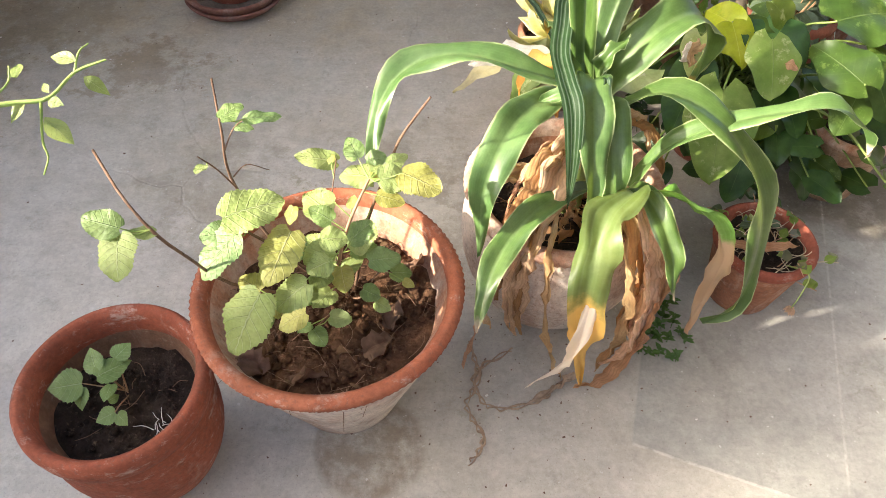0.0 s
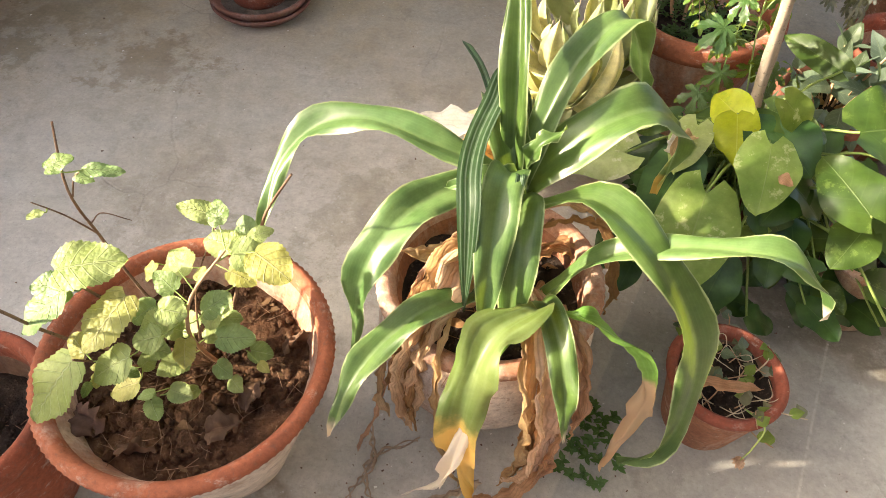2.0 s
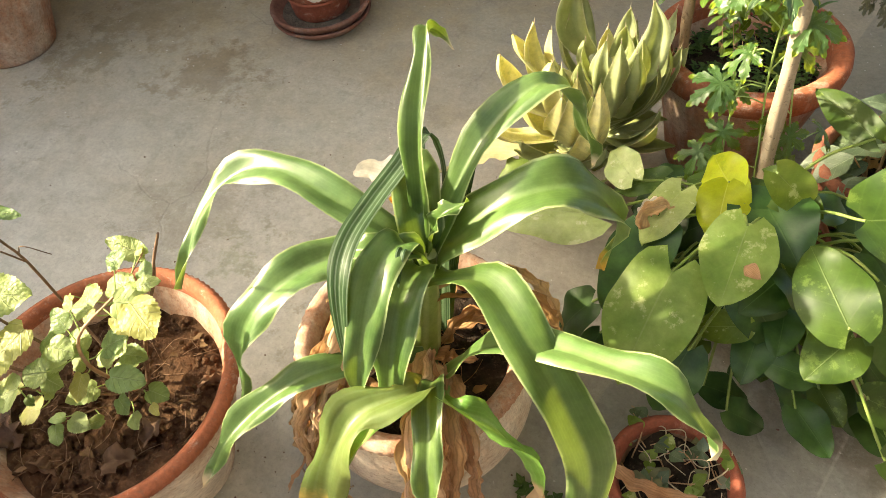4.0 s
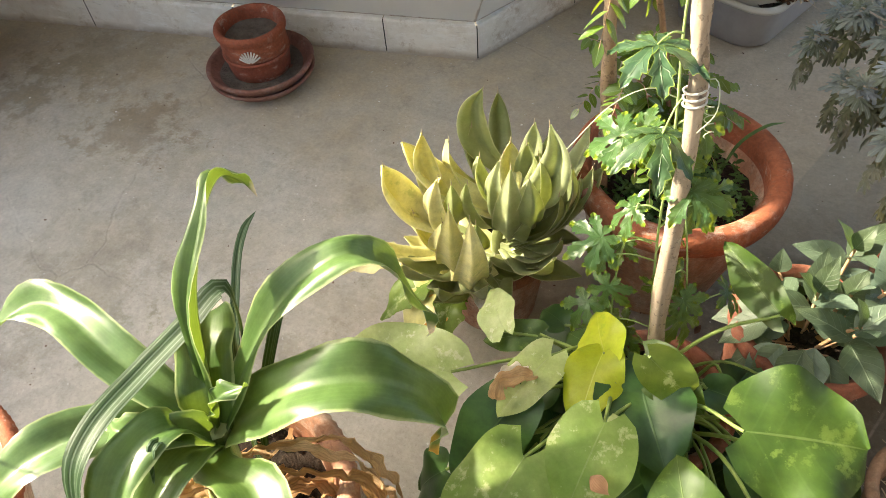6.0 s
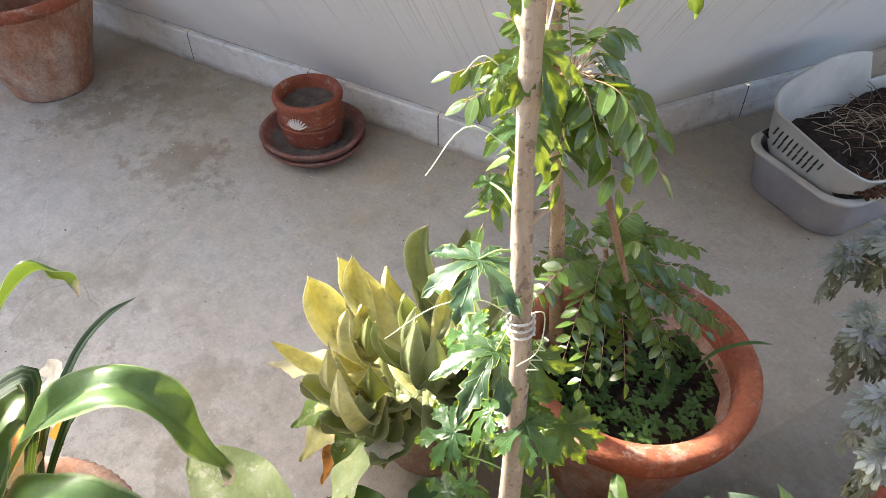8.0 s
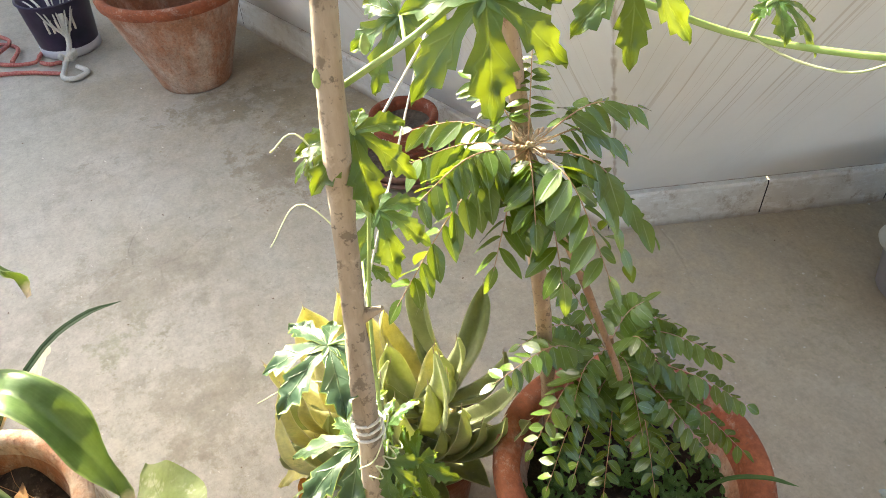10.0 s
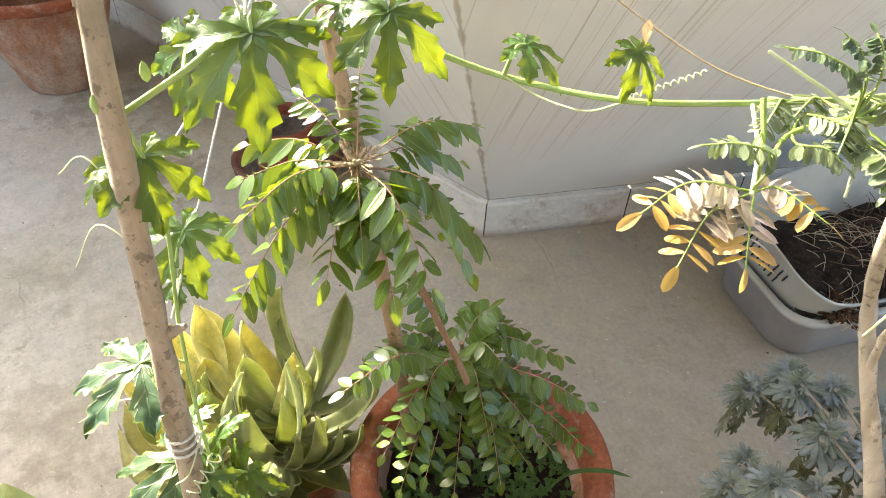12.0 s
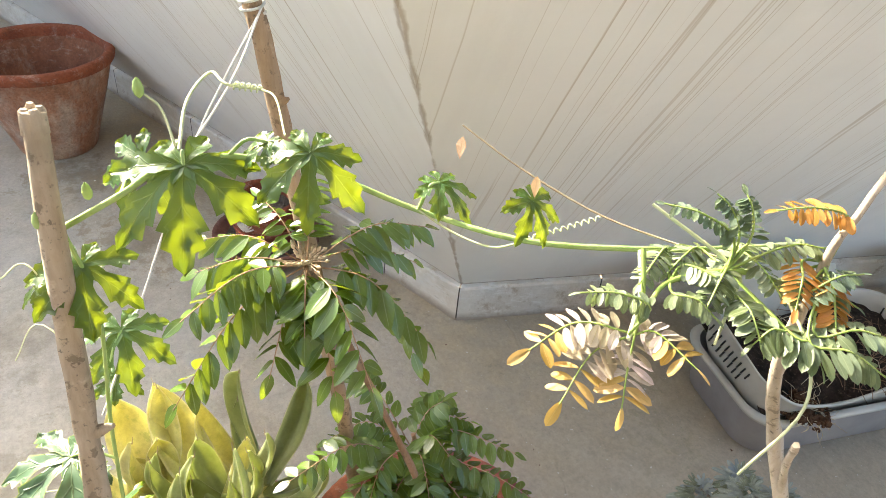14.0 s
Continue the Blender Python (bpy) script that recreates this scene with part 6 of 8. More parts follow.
part("dry_leaf", ribbon([(D_AT[0] - 0.075, D_AT[1] - 0.02, 0.150), (D_AT[0] - 0.02, D_AT[1] - 0.035, 0.158), (D_AT[0] + 0.045, D_AT[1] - 0.02, 0.150)], 0.020, 26, 7, fold=0.9, ruffle=0.003, tip=0.6, seed=5, crumple=0.003), HUSK_DARK, succ, "brown dry strip of leaf")
for k in range(16):
    a, b = R.uniform(0, 6.28), R.uniform(0, 6.28)
    p = Vector((D_AT[0] + 0.045 * math.cos(a), D_AT[1] + 0.045 * math.sin(a), 0.120))
    q = p + Vector((math.cos(b) * 0.022, math.sin(b) * 0.022, 0.018))
    part("dry_stem", tube([p, q, q + Vector((math.cos(b + 1.5) * 0.03, math.sin(b + 1.5) * 0.03, R.uniform(-0.015, 0.004)))], [0.0009, 0.0005], 5, 10, 0.5, k), STRAW, succ)
part("flower_stalk", tube([(0.575, 0.755, 0.125), (0.592, 0.722, 0.145), (0.585, 0.703, 0.115), (0.578, 0.696, 0.09)], [0.0013, 0.001], 6, 14), STALK, succ)
bud = Shape()
for k in range(11):
    a = k * 2.4
    way = Vector((math.cos(a), math.sin(a), -0.7 + 0.12 * (k % 4)))
    bud.join(blade(0.013, 0.008, fold=0.4, droop=0.6, ripple=0.1, nu=6, nv=4, seed=k), frame_of((0.578, 0.695, 0.09), Vector((0.578, 0.695, 0.09)) + way, (0, 0, 1)))
part("dry_flower", bud, HUSK, succ, "shrivelled brown flower head")

# -- pothos --
pothos = thing("pothos", (P_AT[0], P_AT[1], 0.165), "pothos with large heart-shaped leaves, some lime and brown-spotted", "pothos plant")
BASE = Vector((P_AT[0], P_AT[1], 0.16))
def pothos_leaf(root, tip, width, mat, face, peak=0.42, point=0.60):
    """One heart-shaped leaf with its stalk rising from the pot."""
    leaf(pothos, root, tip, width, mat, face, lobe=0.17, nu=20, nv=11, fold=R.uniform(0.15, 0.36), droop=R.uniform(0.35, 0.65), ripple=R.uniform(0.04, 0.08), peak=peak, point=point)
    r = Vector(root)
    start = BASE + Vector((R.uniform(-0.05, 0.05), R.uniform(-0.05, 0.05), 0))
    middle = start.lerp(r, 0.55) + Vector((0, 0, 0.05 if r.z > 0.2 else 0.06))
    part("petiole", tube([start, middle, r], [0.0028, 0.0019], 7, 12), POTHOS_STALK, pothos)


pothos_leaf((0.507, 1.121, 0.333), (0.507, 1.035, 0.326), 0.066, POTHOS_LIME, (-0.1, -0.7, 0.7))
pothos_leaf((0.515, 1.116, 0.329), (0.470, 1.168, 0.335), 0.064, POTHOS_LIME, (-0.2, -0.7, 0.7))
pothos_leaf((0.549, 1.133, 0.342), (0.621, 1.096, 0.341), 0.058, POTHOS, (-0.1, -0.6, 0.8))
pothos_leaf((0.555, 1.107, 0.327), (0.603, 1.027, 0.338), 0.100, POTHOS_DARK, (0, -0.6, 0.8))
pothos_leaf((0.455, 1.103, 0.316), (0.426, 1.018, 0.310), 0.062, POTHOS_CREAM, (-0.1, -0.6, 0.8))
pothos_leaf((0.389, 1.118, 0.300), (0.336, 1.167, 0.301), 0.055, POTHOS_CREAM, (-0.1, -0.7, 0.7))
pothos_leaf((0.429, 1.131, 0.303), (0.365, 1.103, 0.290), 0.042, POTHOS, (-0.1, -0.5, 0.9))
pothos_leaf((0.662, 1.240, 0.352), (0.575, 1.309, 0.364), 0.046, POTHOS, (-0.3, -0.6, 0.7))
pothos_leaf((0.356, 1.045, 0.291), (0.217, 1.008, 0.305), 0.096, POTHOS_CREAM, (-0.1, -0.5, 0.9))
pothos_leaf((0.537, 1.044, 0.334), (0.548, 0.995, 0.334), 0.062, POTHOS_CREAM, (-0.1, -0.6, 0.8))
pothos_leaf((0.66, 1.08, 0.365), (0.764, 1.112, 0.38), 0.136, POTHOS, (-0.25, -0.45, 1), 0.50, 0.34)
pothos_leaf((0.54, 1.031, 0.36), (0.536, 0.94, 0.325), 0.088, POTHOS_PALE, (-0.1, -0.6, 1))
pothos_leaf((0.664, 0.938, 0.345), (0.603, 1.024, 0.372), 0.082, POTHOS, (-0.1, -0.7, 0.8))
pothos_leaf((0.707, 1.013, 0.33), (0.743, 0.93, 0.285), 0.078, POTHOS, (-0.1, -0.7, 0.9))
pothos_leaf((0.474, 0.990, 0.290), (0.448, 0.850, 0.232), 0.118, POTHOS_PALE, (-0.3, -0.5, 1))
pothos_leaf((0.532, 1.093, 0.33), (0.628, 1.07, 0.31), 0.084, POTHOS_DARK, (-0.1, -0.4, 1))
pothos_leaf((0.442, 1.048, 0.3), (0.4, 0.942, 0.24), 0.085, POTHOS_DARK, (-0.2, -0.5, 1))
pothos_leaf((0.555, 1.109, 0.38), (0.62, 1.104, 0.33), 0.052, POTHOS_PALE, (-0.2, -0.5, 1))
pothos_leaf((0.68, 0.964, 0.3), (0.645, 0.908, 0.275), 0.068, POTHOS, (0.1, -0.4, 1))
pothos_leaf((0.579, 0.991, 0.22), (0.515, 0.982, 0.2), 0.046, POTHOS_PALE, (0, -0.3, 1))
pothos_leaf((0.557, 1.024, 0.26), (0.643, 0.982, 0.2), 0.070, POTHOS_DARK, (0, -0.3, 1))
pothos_leaf((0.73, 1.068, 0.33), (0.748, 1.042, 0.33), 0.030, POTHOS, (0, -0.4, 1))
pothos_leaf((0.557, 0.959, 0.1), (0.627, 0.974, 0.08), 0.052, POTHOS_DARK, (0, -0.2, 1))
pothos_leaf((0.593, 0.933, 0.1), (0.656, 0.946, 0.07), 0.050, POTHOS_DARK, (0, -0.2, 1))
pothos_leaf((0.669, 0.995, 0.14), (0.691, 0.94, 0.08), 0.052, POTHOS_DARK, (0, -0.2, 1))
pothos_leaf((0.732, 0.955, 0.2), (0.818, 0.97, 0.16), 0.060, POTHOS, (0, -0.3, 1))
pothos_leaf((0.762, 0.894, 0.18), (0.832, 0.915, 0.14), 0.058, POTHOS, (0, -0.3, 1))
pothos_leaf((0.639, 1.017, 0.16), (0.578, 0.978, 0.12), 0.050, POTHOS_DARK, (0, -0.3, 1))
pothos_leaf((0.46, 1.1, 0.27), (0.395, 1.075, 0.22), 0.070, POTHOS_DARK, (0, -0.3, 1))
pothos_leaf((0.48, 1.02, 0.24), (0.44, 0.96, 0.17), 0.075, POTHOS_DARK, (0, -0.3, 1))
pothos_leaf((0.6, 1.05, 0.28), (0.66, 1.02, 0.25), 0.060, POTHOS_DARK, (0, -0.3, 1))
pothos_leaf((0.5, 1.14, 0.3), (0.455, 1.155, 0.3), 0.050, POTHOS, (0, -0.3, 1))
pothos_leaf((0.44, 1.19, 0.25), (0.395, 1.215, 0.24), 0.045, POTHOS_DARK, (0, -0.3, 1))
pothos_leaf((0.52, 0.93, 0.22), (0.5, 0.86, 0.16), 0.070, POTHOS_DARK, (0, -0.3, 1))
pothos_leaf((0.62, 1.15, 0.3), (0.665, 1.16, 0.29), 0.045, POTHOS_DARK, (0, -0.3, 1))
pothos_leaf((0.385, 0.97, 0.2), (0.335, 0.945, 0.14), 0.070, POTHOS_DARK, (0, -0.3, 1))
rp = random.Random(31)
for k in range(56):
    x, y = rp.uniform(0.40, 0.80), rp.uniform(0.92, 1.25)
    z = rp.uniform(0.10, 0.27) - 0.25 * max(0, abs(x - 0.57) - 0.10)
    r = Vector((x, y, max(0.06, z)))
    a = rp.uniform(0, 6.28)
    ln = rp.uniform(0.045, 0.085)
    tip = r + Vector((math.cos(a), math.sin(a) - 0.3, rp.uniform(-0.6, 0.1))).normalized() * ln
    tip.z = max(0.03, tip.z)
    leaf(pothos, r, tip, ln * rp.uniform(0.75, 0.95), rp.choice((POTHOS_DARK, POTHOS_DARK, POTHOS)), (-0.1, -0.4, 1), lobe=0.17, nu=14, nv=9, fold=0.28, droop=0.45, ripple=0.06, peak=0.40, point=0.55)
    start = BASE + Vector((rp.uniform(-0.05, 0.05), rp.uniform(-0.05, 0.05), 0))
    part("petiole", tube([start, start.lerp(r, 0.55) + Vector((0, 0, 0.05)), r], [0.0024, 0.0016], 6, 10), POTHOS_STALK, pothos)
part("dry_patch", Shape().join(blade(0.022, 0.018, fold=0.5, droop=0.8, ripple=0.12, seed=3), frame_of((0.548, 0.978, 0.353), (0.570, 0.966, 0.353), (-0.1, -0.6, 1))), HUSK_DARK, pothos, "brown dead patch on a pale leaf")
for pts, w in (([(0.448, 1.070, 0.318), (0.436, 1.052, 0.334), (0.420, 1.040, 0.326), (0.424, 1.026, 0.306)], 0.019), ([(0.440, 1.074, 0.312), (0.424, 1.060, 0.320), (0.410, 1.046, 0.304)], 0.016)):
    part("dry_leaf", ribbon(pts, w, 26, 9, fold=1.3, ruffle=0.003, twist=(0, 70), tip=0.8, seed=8, crumple=0.003), BLEACHED if w < 0.018 else HUSK, pothos, "curled dry pinkish leaf")

# -- bird nest sansevieria --
sans = thing("sansevieria", (S_AT[0], S_AT[1], 0.150), "bird nest sansevieria, dense rosettes of thick pointed leaves, half yellowed", "succulent")


def sans_leaf(root, tip, width, mat, turn=0, bow=0.22):
    """A thick cupped leaf bowing out from the rosette's heart to its pointed tip."""
    root, tip = Vector(root), Vector(tip)
    away = Vector((tip.x - root.x, tip.y - root.y, 0))
    away = away.normalized() if away.length > 1e-4 else Vector((0, -1, 0))
    ln = (tip - root).length
    way = tip - root
    pts = [root, root.lerp(tip, 0.35) + away * ln * bow * 0.8 - Vector((0, 0, ln * 0.05)), root.lerp(tip, 0.7) + away * ln * bow * 0.75, tip]
    part("leaf", ribbon(pts, width * 0.84, 20, 11, fold=0.80, base=0.60, tip=0.44, seed=R.randrange(999), thick=0.0028, sharp=1.55, twist=(turn, turn + R.uniform(-16, 16))), mat, sans)
    part("leaf_spine", tube([tip - way.normalized() * 0.003, tip + (tip - pts[2]).normalized() * 0.010], [0.0009, 0.0003], 5), STRAW, sans)


sans_leaf((0.245, 1.395, 0.275), (0.222, 1.392, 0.410), 0.058, SANS_LIT, 80)
sans_leaf((0.253, 1.401, 0.212), (0.198, 1.488, 0.330), 0.046, SANS)
sans_leaf((0.254, 1.399, 0.206), (0.203, 1.390, 0.340), 0.036, SANS)
sans_leaf((0.293, 1.339, 0.261), (0.342, 1.346, 0.424), 0.060, SANS_LIT, -80)
sans_leaf((0.296, 1.333, 0.216), (0.362, 1.445, 0.352), 0.044, SANS_LIT)
sans_leaf((0.292, 1.34, 0.266), (0.272, 1.378, 0.345), 0.039, SANS_GOLD)
sans_leaf((0.298, 1.329, 0.190), (0.392, 1.440, 0.292), 0.056, SANS)
sans_leaf((0.296, 1.333, 0.221), (0.338, 1.296, 0.370), 0.060, SANS_LIT)
sans_leaf((0.295, 1.334, 0.226), (0.262, 1.267, 0.358), 0.046, SANS)
sans_leaf((0.229, 1.281, 0.247), (0.176, 1.302, 0.384), 0.046, SANS_GOLD)
sans_leaf((0.294, 1.336, 0.241), (0.142, 1.302, 0.356), 0.076, SANS_GOLD)
sans_leaf((0.231, 1.28, 0.234), (0.138, 1.255, 0.35), 0.076, SANS_GOLD)
sans_leaf((0.231, 1.28, 0.234), (0.223, 1.256, 0.356), 0.060, SANS_GOLD)
sans_leaf((0.235, 1.276, 0.200), (0.294, 1.230, 0.330), 0.056, SANS)
sans_leaf((0.237, 1.275, 0.191), (0.131, 1.187, 0.267), 0.039, SANS_GOLD)
sans_leaf((0.236, 1.275, 0.195), (0.178, 1.254, 0.275), 0.060, SANS_GOLD)
sans_leaf((0.235, 1.276, 0.204), (0.255, 1.21, 0.334), 0.067, SANS_GOLD)
sans_leaf((0.239, 1.273, 0.174), (0.204, 1.180, 0.254), 0.086, SANS)
sans_leaf((0.297, 1.330, 0.200), (0.366, 1.337, 0.316), 0.046, SANS)
sans_leaf((0.299, 1.327, 0.175), (0.388, 1.268, 0.266), 0.064, SANS)
sans_leaf((0.299, 1.327, 0.180), (0.385, 1.411, 0.311), 0.044, SANS)
sans_leaf((0.298, 1.329, 0.195), (0.370, 1.363, 0.344), 0.062, SANS)
sans_leaf((0.294, 1.337, 0.246), (0.301, 1.371, 0.358), 0.058, SANS)
sans_leaf((0.298, 1.328, 0.185), (0.376, 1.386, 0.309), 0.050, SANS)
sans_leaf((0.295, 1.335, 0.236), (0.287, 1.312, 0.369), 0.055, SANS)
sans_leaf((0.297, 1.332, 0.211), (0.314, 1.290, 0.384), 0.060, SANS_LIT)
sans_leaf((0.295, 1.334, 0.226), (0.335, 1.339, 0.363), 0.050, SANS)
sans_leaf((0.239, 1.272, 0.169), (0.317, 1.175, 0.402), 0.057, SANS_GOLD)
sans_leaf((0.237, 1.275, 0.191), (0.281, 1.188, 0.393), 0.057, SANS_GOLD)
sans_leaf((0.238, 1.273, 0.178), (0.300, 1.206, 0.305), 0.044, SANS)
sans_leaf((0.293, 1.339, 0.256), (0.280, 1.305, 0.320), 0.044, SANS)
sans_leaf((0.296, 1.333, 0.216), (0.339, 1.292, 0.307), 0.050, SANS)
sans_leaf((0.299, 1.327, 0.175), (0.383, 1.310, 0.261), 0.050, SANS)
sans_leaf((0.229, 1.282, 0.251), (0.231, 1.279, 0.330), 0.042, SANS)
sans_leaf((0.240, 1.272, 0.165), (0.271, 1.164, 0.257), 0.070, SANS)
sans_leaf((0.239, 1.272, 0.169), (0.333, 1.185, 0.276), 0.050, SANS)
sans_leaf((0.292, 1.340, 0.266), (0.300, 1.395, 0.375), 0.046, SANS_LIT)
sans_leaf((0.293, 1.339, 0.256), (0.318, 1.372, 0.345), 0.040, SANS)
sans_leaf((0.293, 1.339, 0.256), (0.250, 1.325, 0.352), 0.050, SANS)
sans_leaf((0.256, 1.396, 0.199), (0.19, 1.345, 0.345), 0.057, SANS_GOLD)
sans_leaf((0.257, 1.394, 0.192), (0.300, 1.460, 0.310), 0.046, SANS)
sans_leaf((0.229, 1.282, 0.251), (0.21, 1.285, 0.33), 0.048, SANS_GOLD)
rs = random.Random(19)
for k in range(24):
    a = k * 2.39996
    out = Vector((math.cos(a), math.sin(a), 0))
    c = Vector((0.268 + 0.035 * math.cos(a * 1.7), 1.315 + 0.035 * math.sin(a * 1.7), 0.170))
    ln = rs.uniform(0.080, 0.105)
    root = c + out * 0.025
    part("leaf", ribbon([root, root + out * ln * 0.55 + Vector((0, 0, rs.uniform(-0.005, 0.015))), root + out * ln * 0.92 + Vector((0, 0, rs.uniform(0.0, 0.045)))], rs.uniform(0.042, 0.054), 16, 9, fold=0.5, base=0.75, tip=0.36, seed=k, thick=0.0028, sharp=1.15), SANS_GOLD if out.x < -0.5 and k % 3 else SANS, sans)
for root, tip, w, mat in (((0.185, 1.262, 0.16), (0.033, 1.208, 0.10), 0.056, BLEACHED), ((0.207, 1.240, 0.155), (0.149, 1.172, 0.09), 0.066, POTHOS_PALE), ((0.215, 1.235, 0.15), (0.205, 1.150, 0.09), 0.060, SANS_GOLD), ((0.235, 1.225, 0.15), (0.245, 1.155, 0.075), 0.040, DECAY), ((0.255, 1.23, 0.15), (0.262, 1.165, 0.10), 0.05, POTHOS_PALE), ((0.30, 1.25, 0.16), (0.325, 1.195, 0.17), 0.05, BLEACHED)):
    mid = (Vector(root) + Vector(tip)) / 2 + Vector((0, 0, 0.022))
    part("outer_leaf", ribbon([root, mid, tip], w, 18, 7, fold=0.35, base=0.6, tip=0.4, thick=0.002, ruffle=0.003, crumple=0.0015, sharp=1.3), mat, sans, "limp discoloured outer leaf")


# -- curry leaf plant --
def feather_leaf(made, stalk, mat, owner, end_mat=None):
    """A frond with each of its leaflets a piece of its own; end_mat: for the outer third."""
    ob = part("frond", made[0], stalk, owner)
    for k, shape in enumerate(made[1]):
        part("leaflet", shape, end_mat if end_mat and k > len(made[1]) * 0.62 else mat, ob)


curry = thing("curry_plant", (0.455, 1.555, 0.205), "curry leaf plant with glossy feather leaves spraying from a head", "shrub")
HEAD = Vector((0.394, 1.418, 0.690))
part("trunk", tube([(0.462, 1.560, 0.195), (0.448, 1.525, 0.36), (0.422, 1.468, 0.54), (0.398, 1.424, 0.672), HEAD], [0.0040, 0.0036, 0.0032, 0.0034], 9, 26, 0.6, 4), TRUNK, curry)
part("trunk", tube([(0.44, 1.565, 0.195), (0.415, 1.56, 0.30), (0.392, 1.545, 0.385)], [0.004, 0.003], 8, 14, 0.5, 6), STALK_BROWN, curry)
for k in range(34):
    a, u = k * 2.4, (k % 7) / 7
    way = Vector((math.cos(a), math.sin(a), 0.2 + 1.1 * u)).normalized()
    p = HEAD + way * (0.006 + 0.015 * ((k * 5) % 9) / 9)
    part("bud", tube([HEAD, HEAD.lerp(p, 0.5) + Vector((0, 0, 0.002)), p, p + way * 0.003, p + way * 0.006], [0.0004, 0.0004, 0.0005, 0.0019, 0.0005], 6, 9), BUD, curry, "pinkish green berry bud")


def head_frond(tip, pairs, leaflet, hang, lift):
    """A feather leaf arching from the curry plant's head to its tip."""
    mid = HEAD.lerp(Vector(tip), 0.5) + Vector((0, 0, lift))
    feather_leaf(frond([HEAD, mid, tip], pairs + 1, leaflet * 1.14, leaflet * 0.51, seed=R.randrange(999), hang=hang * 0.6, start=0.24, rachis=0.0008, peak=0.42, point=0.6, size=(0.8, 1.0), sweep=(0.2, 0.5)), STALK_BROWN, CURRY, curry)


head_frond((0.296, 1.358, 0.672), 9, 0.026, 1.3, 0.016)
head_frond((0.336, 1.338, 0.668), 9, 0.028, 1.3, 0.012)
head_frond((0.407, 1.307, 0.681), 11, 0.025, 1.1, 0.02)
head_frond((0.409, 1.288, 0.59), 8, 0.031, 0.9, 0.028)
head_frond((0.432, 1.365, 0.612), 6, 0.033, 0.8, 0.015)
head_frond((0.388, 1.42, 0.585), 6, 0.028, 0.8, 0.02)
head_frond((0.467, 1.41, 0.6), 6, 0.031, 0.8, 0.022)
head_frond((0.358, 1.565, 0.662), 11, 0.027, 1.1, 0.022)
head_frond((0.366, 1.548, 0.628), 6, 0.026, 1.1, 0.02)
head_frond((0.45, 1.515, 0.598), 6, 0.032, 0.8, 0.03)
head_frond((0.4, 1.545, 0.5), 6, 0.031, 0.8, 0.05)
head_frond((0.322, 1.405, 0.722), 7, 0.019, 0.8, 0.01)
head_frond((0.352, 1.446, 0.752), 7, 0.018, 0.7, 0.005)
head_frond((0.497, 1.43, 0.624), 6, 0.031, 0.8, 0.03)
head_frond((0.448, 1.392, 0.661), 7, 0.027, 0.8, 0.01)
LOW = Vector((0.393, 1.545, 0.380))
def low_frond(mid, tip, pairs):
    """A feather leaf of the bushy lower growth."""
    foot = LOW + Vector((R.uniform(-0.01, 0.02), R.uniform(-0.02, 0.02), R.uniform(-0.05, 0.01)))
    feather_leaf(frond([foot, mid, tip], max(5, pairs + 1), 0.0275, 0.0148, rachis=0.0008, seed=R.randrange(999), hang=0.3, start=0.16, peak=0.44, point=0.6, sweep=(0.15, 0.5)), STALK_BROWN, CURRY, curry)


low_frond((0.398, 1.46, 0.425), (0.405, 1.38, 0.418), 10)
low_frond((0.43, 1.59, 0.405), (0.472, 1.645, 0.375), 9)
low_frond((0.405, 1.58, 0.41), (0.421, 1.61, 0.4), 7)
low_frond((0.47, 1.53, 0.36), (0.53, 1.512, 0.295), 10)
low_frond((0.485, 1.59, 0.34), (0.545, 1.632, 0.288), 10)
low_frond((0.44, 1.47, 0.36), (0.471, 1.412, 0.28), 10)
low_frond((0.435, 1.5, 0.36), (0.48, 1.44, 0.295), 10)
low_frond((0.445, 1.575, 0.38), (0.486, 1.608, 0.33), 9)
low_frond((0.35, 1.52, 0.43), (0.318, 1.505, 0.45), 7)
low_frond((0.395, 1.56, 0.42), (0.4, 1.578, 0.435), 5)
low_frond((0.455, 1.505, 0.345), (0.505, 1.465, 0.275), 9)
low_frond((0.475, 1.56, 0.355), (0.54, 1.58, 0.315), 9)
low_frond((0.42, 1.47, 0.385), (0.445, 1.405, 0.325), 9)
low_frond((0.47, 1.6, 0.37), (0.515, 1.655, 0.325), 9)
low_frond((0.44, 1.53, 0.395), (0.495, 1.515, 0.345), 9)
low_frond((0.36, 1.5, 0.4), (0.338, 1.455, 0.365), 8)
low_frond((0.46, 1.545, 0.33), (0.52, 1.56, 0.285), 9)
low_frond((0.425, 1.545, 0.42), (0.455, 1.555, 0.41), 7)
low_frond((0.42, 1.49, 0.4), (0.445, 1.455, 0.36), 8)
low_frond((0.37, 1.58, 0.4), (0.36, 1.62, 0.38), 7)
sprigs((0.485, 1.52), 0.115, 0.207, 190, 0.011, WEED, "low green weeds covering the soil of the curry pot", seed=31)
grass = whole("grass_blade", ribbon([(0.535, 1.575, 0.20), (0.548, 1.60, 0.262), (0.575, 1.628, 0.287), (0.600, 1.655, 0.284)], 0.006, 14, 5, fold=0.5), WEED, (0.535, 1.575, 0.205), "single green grass blade leaning over the curry pot lip", "grass")

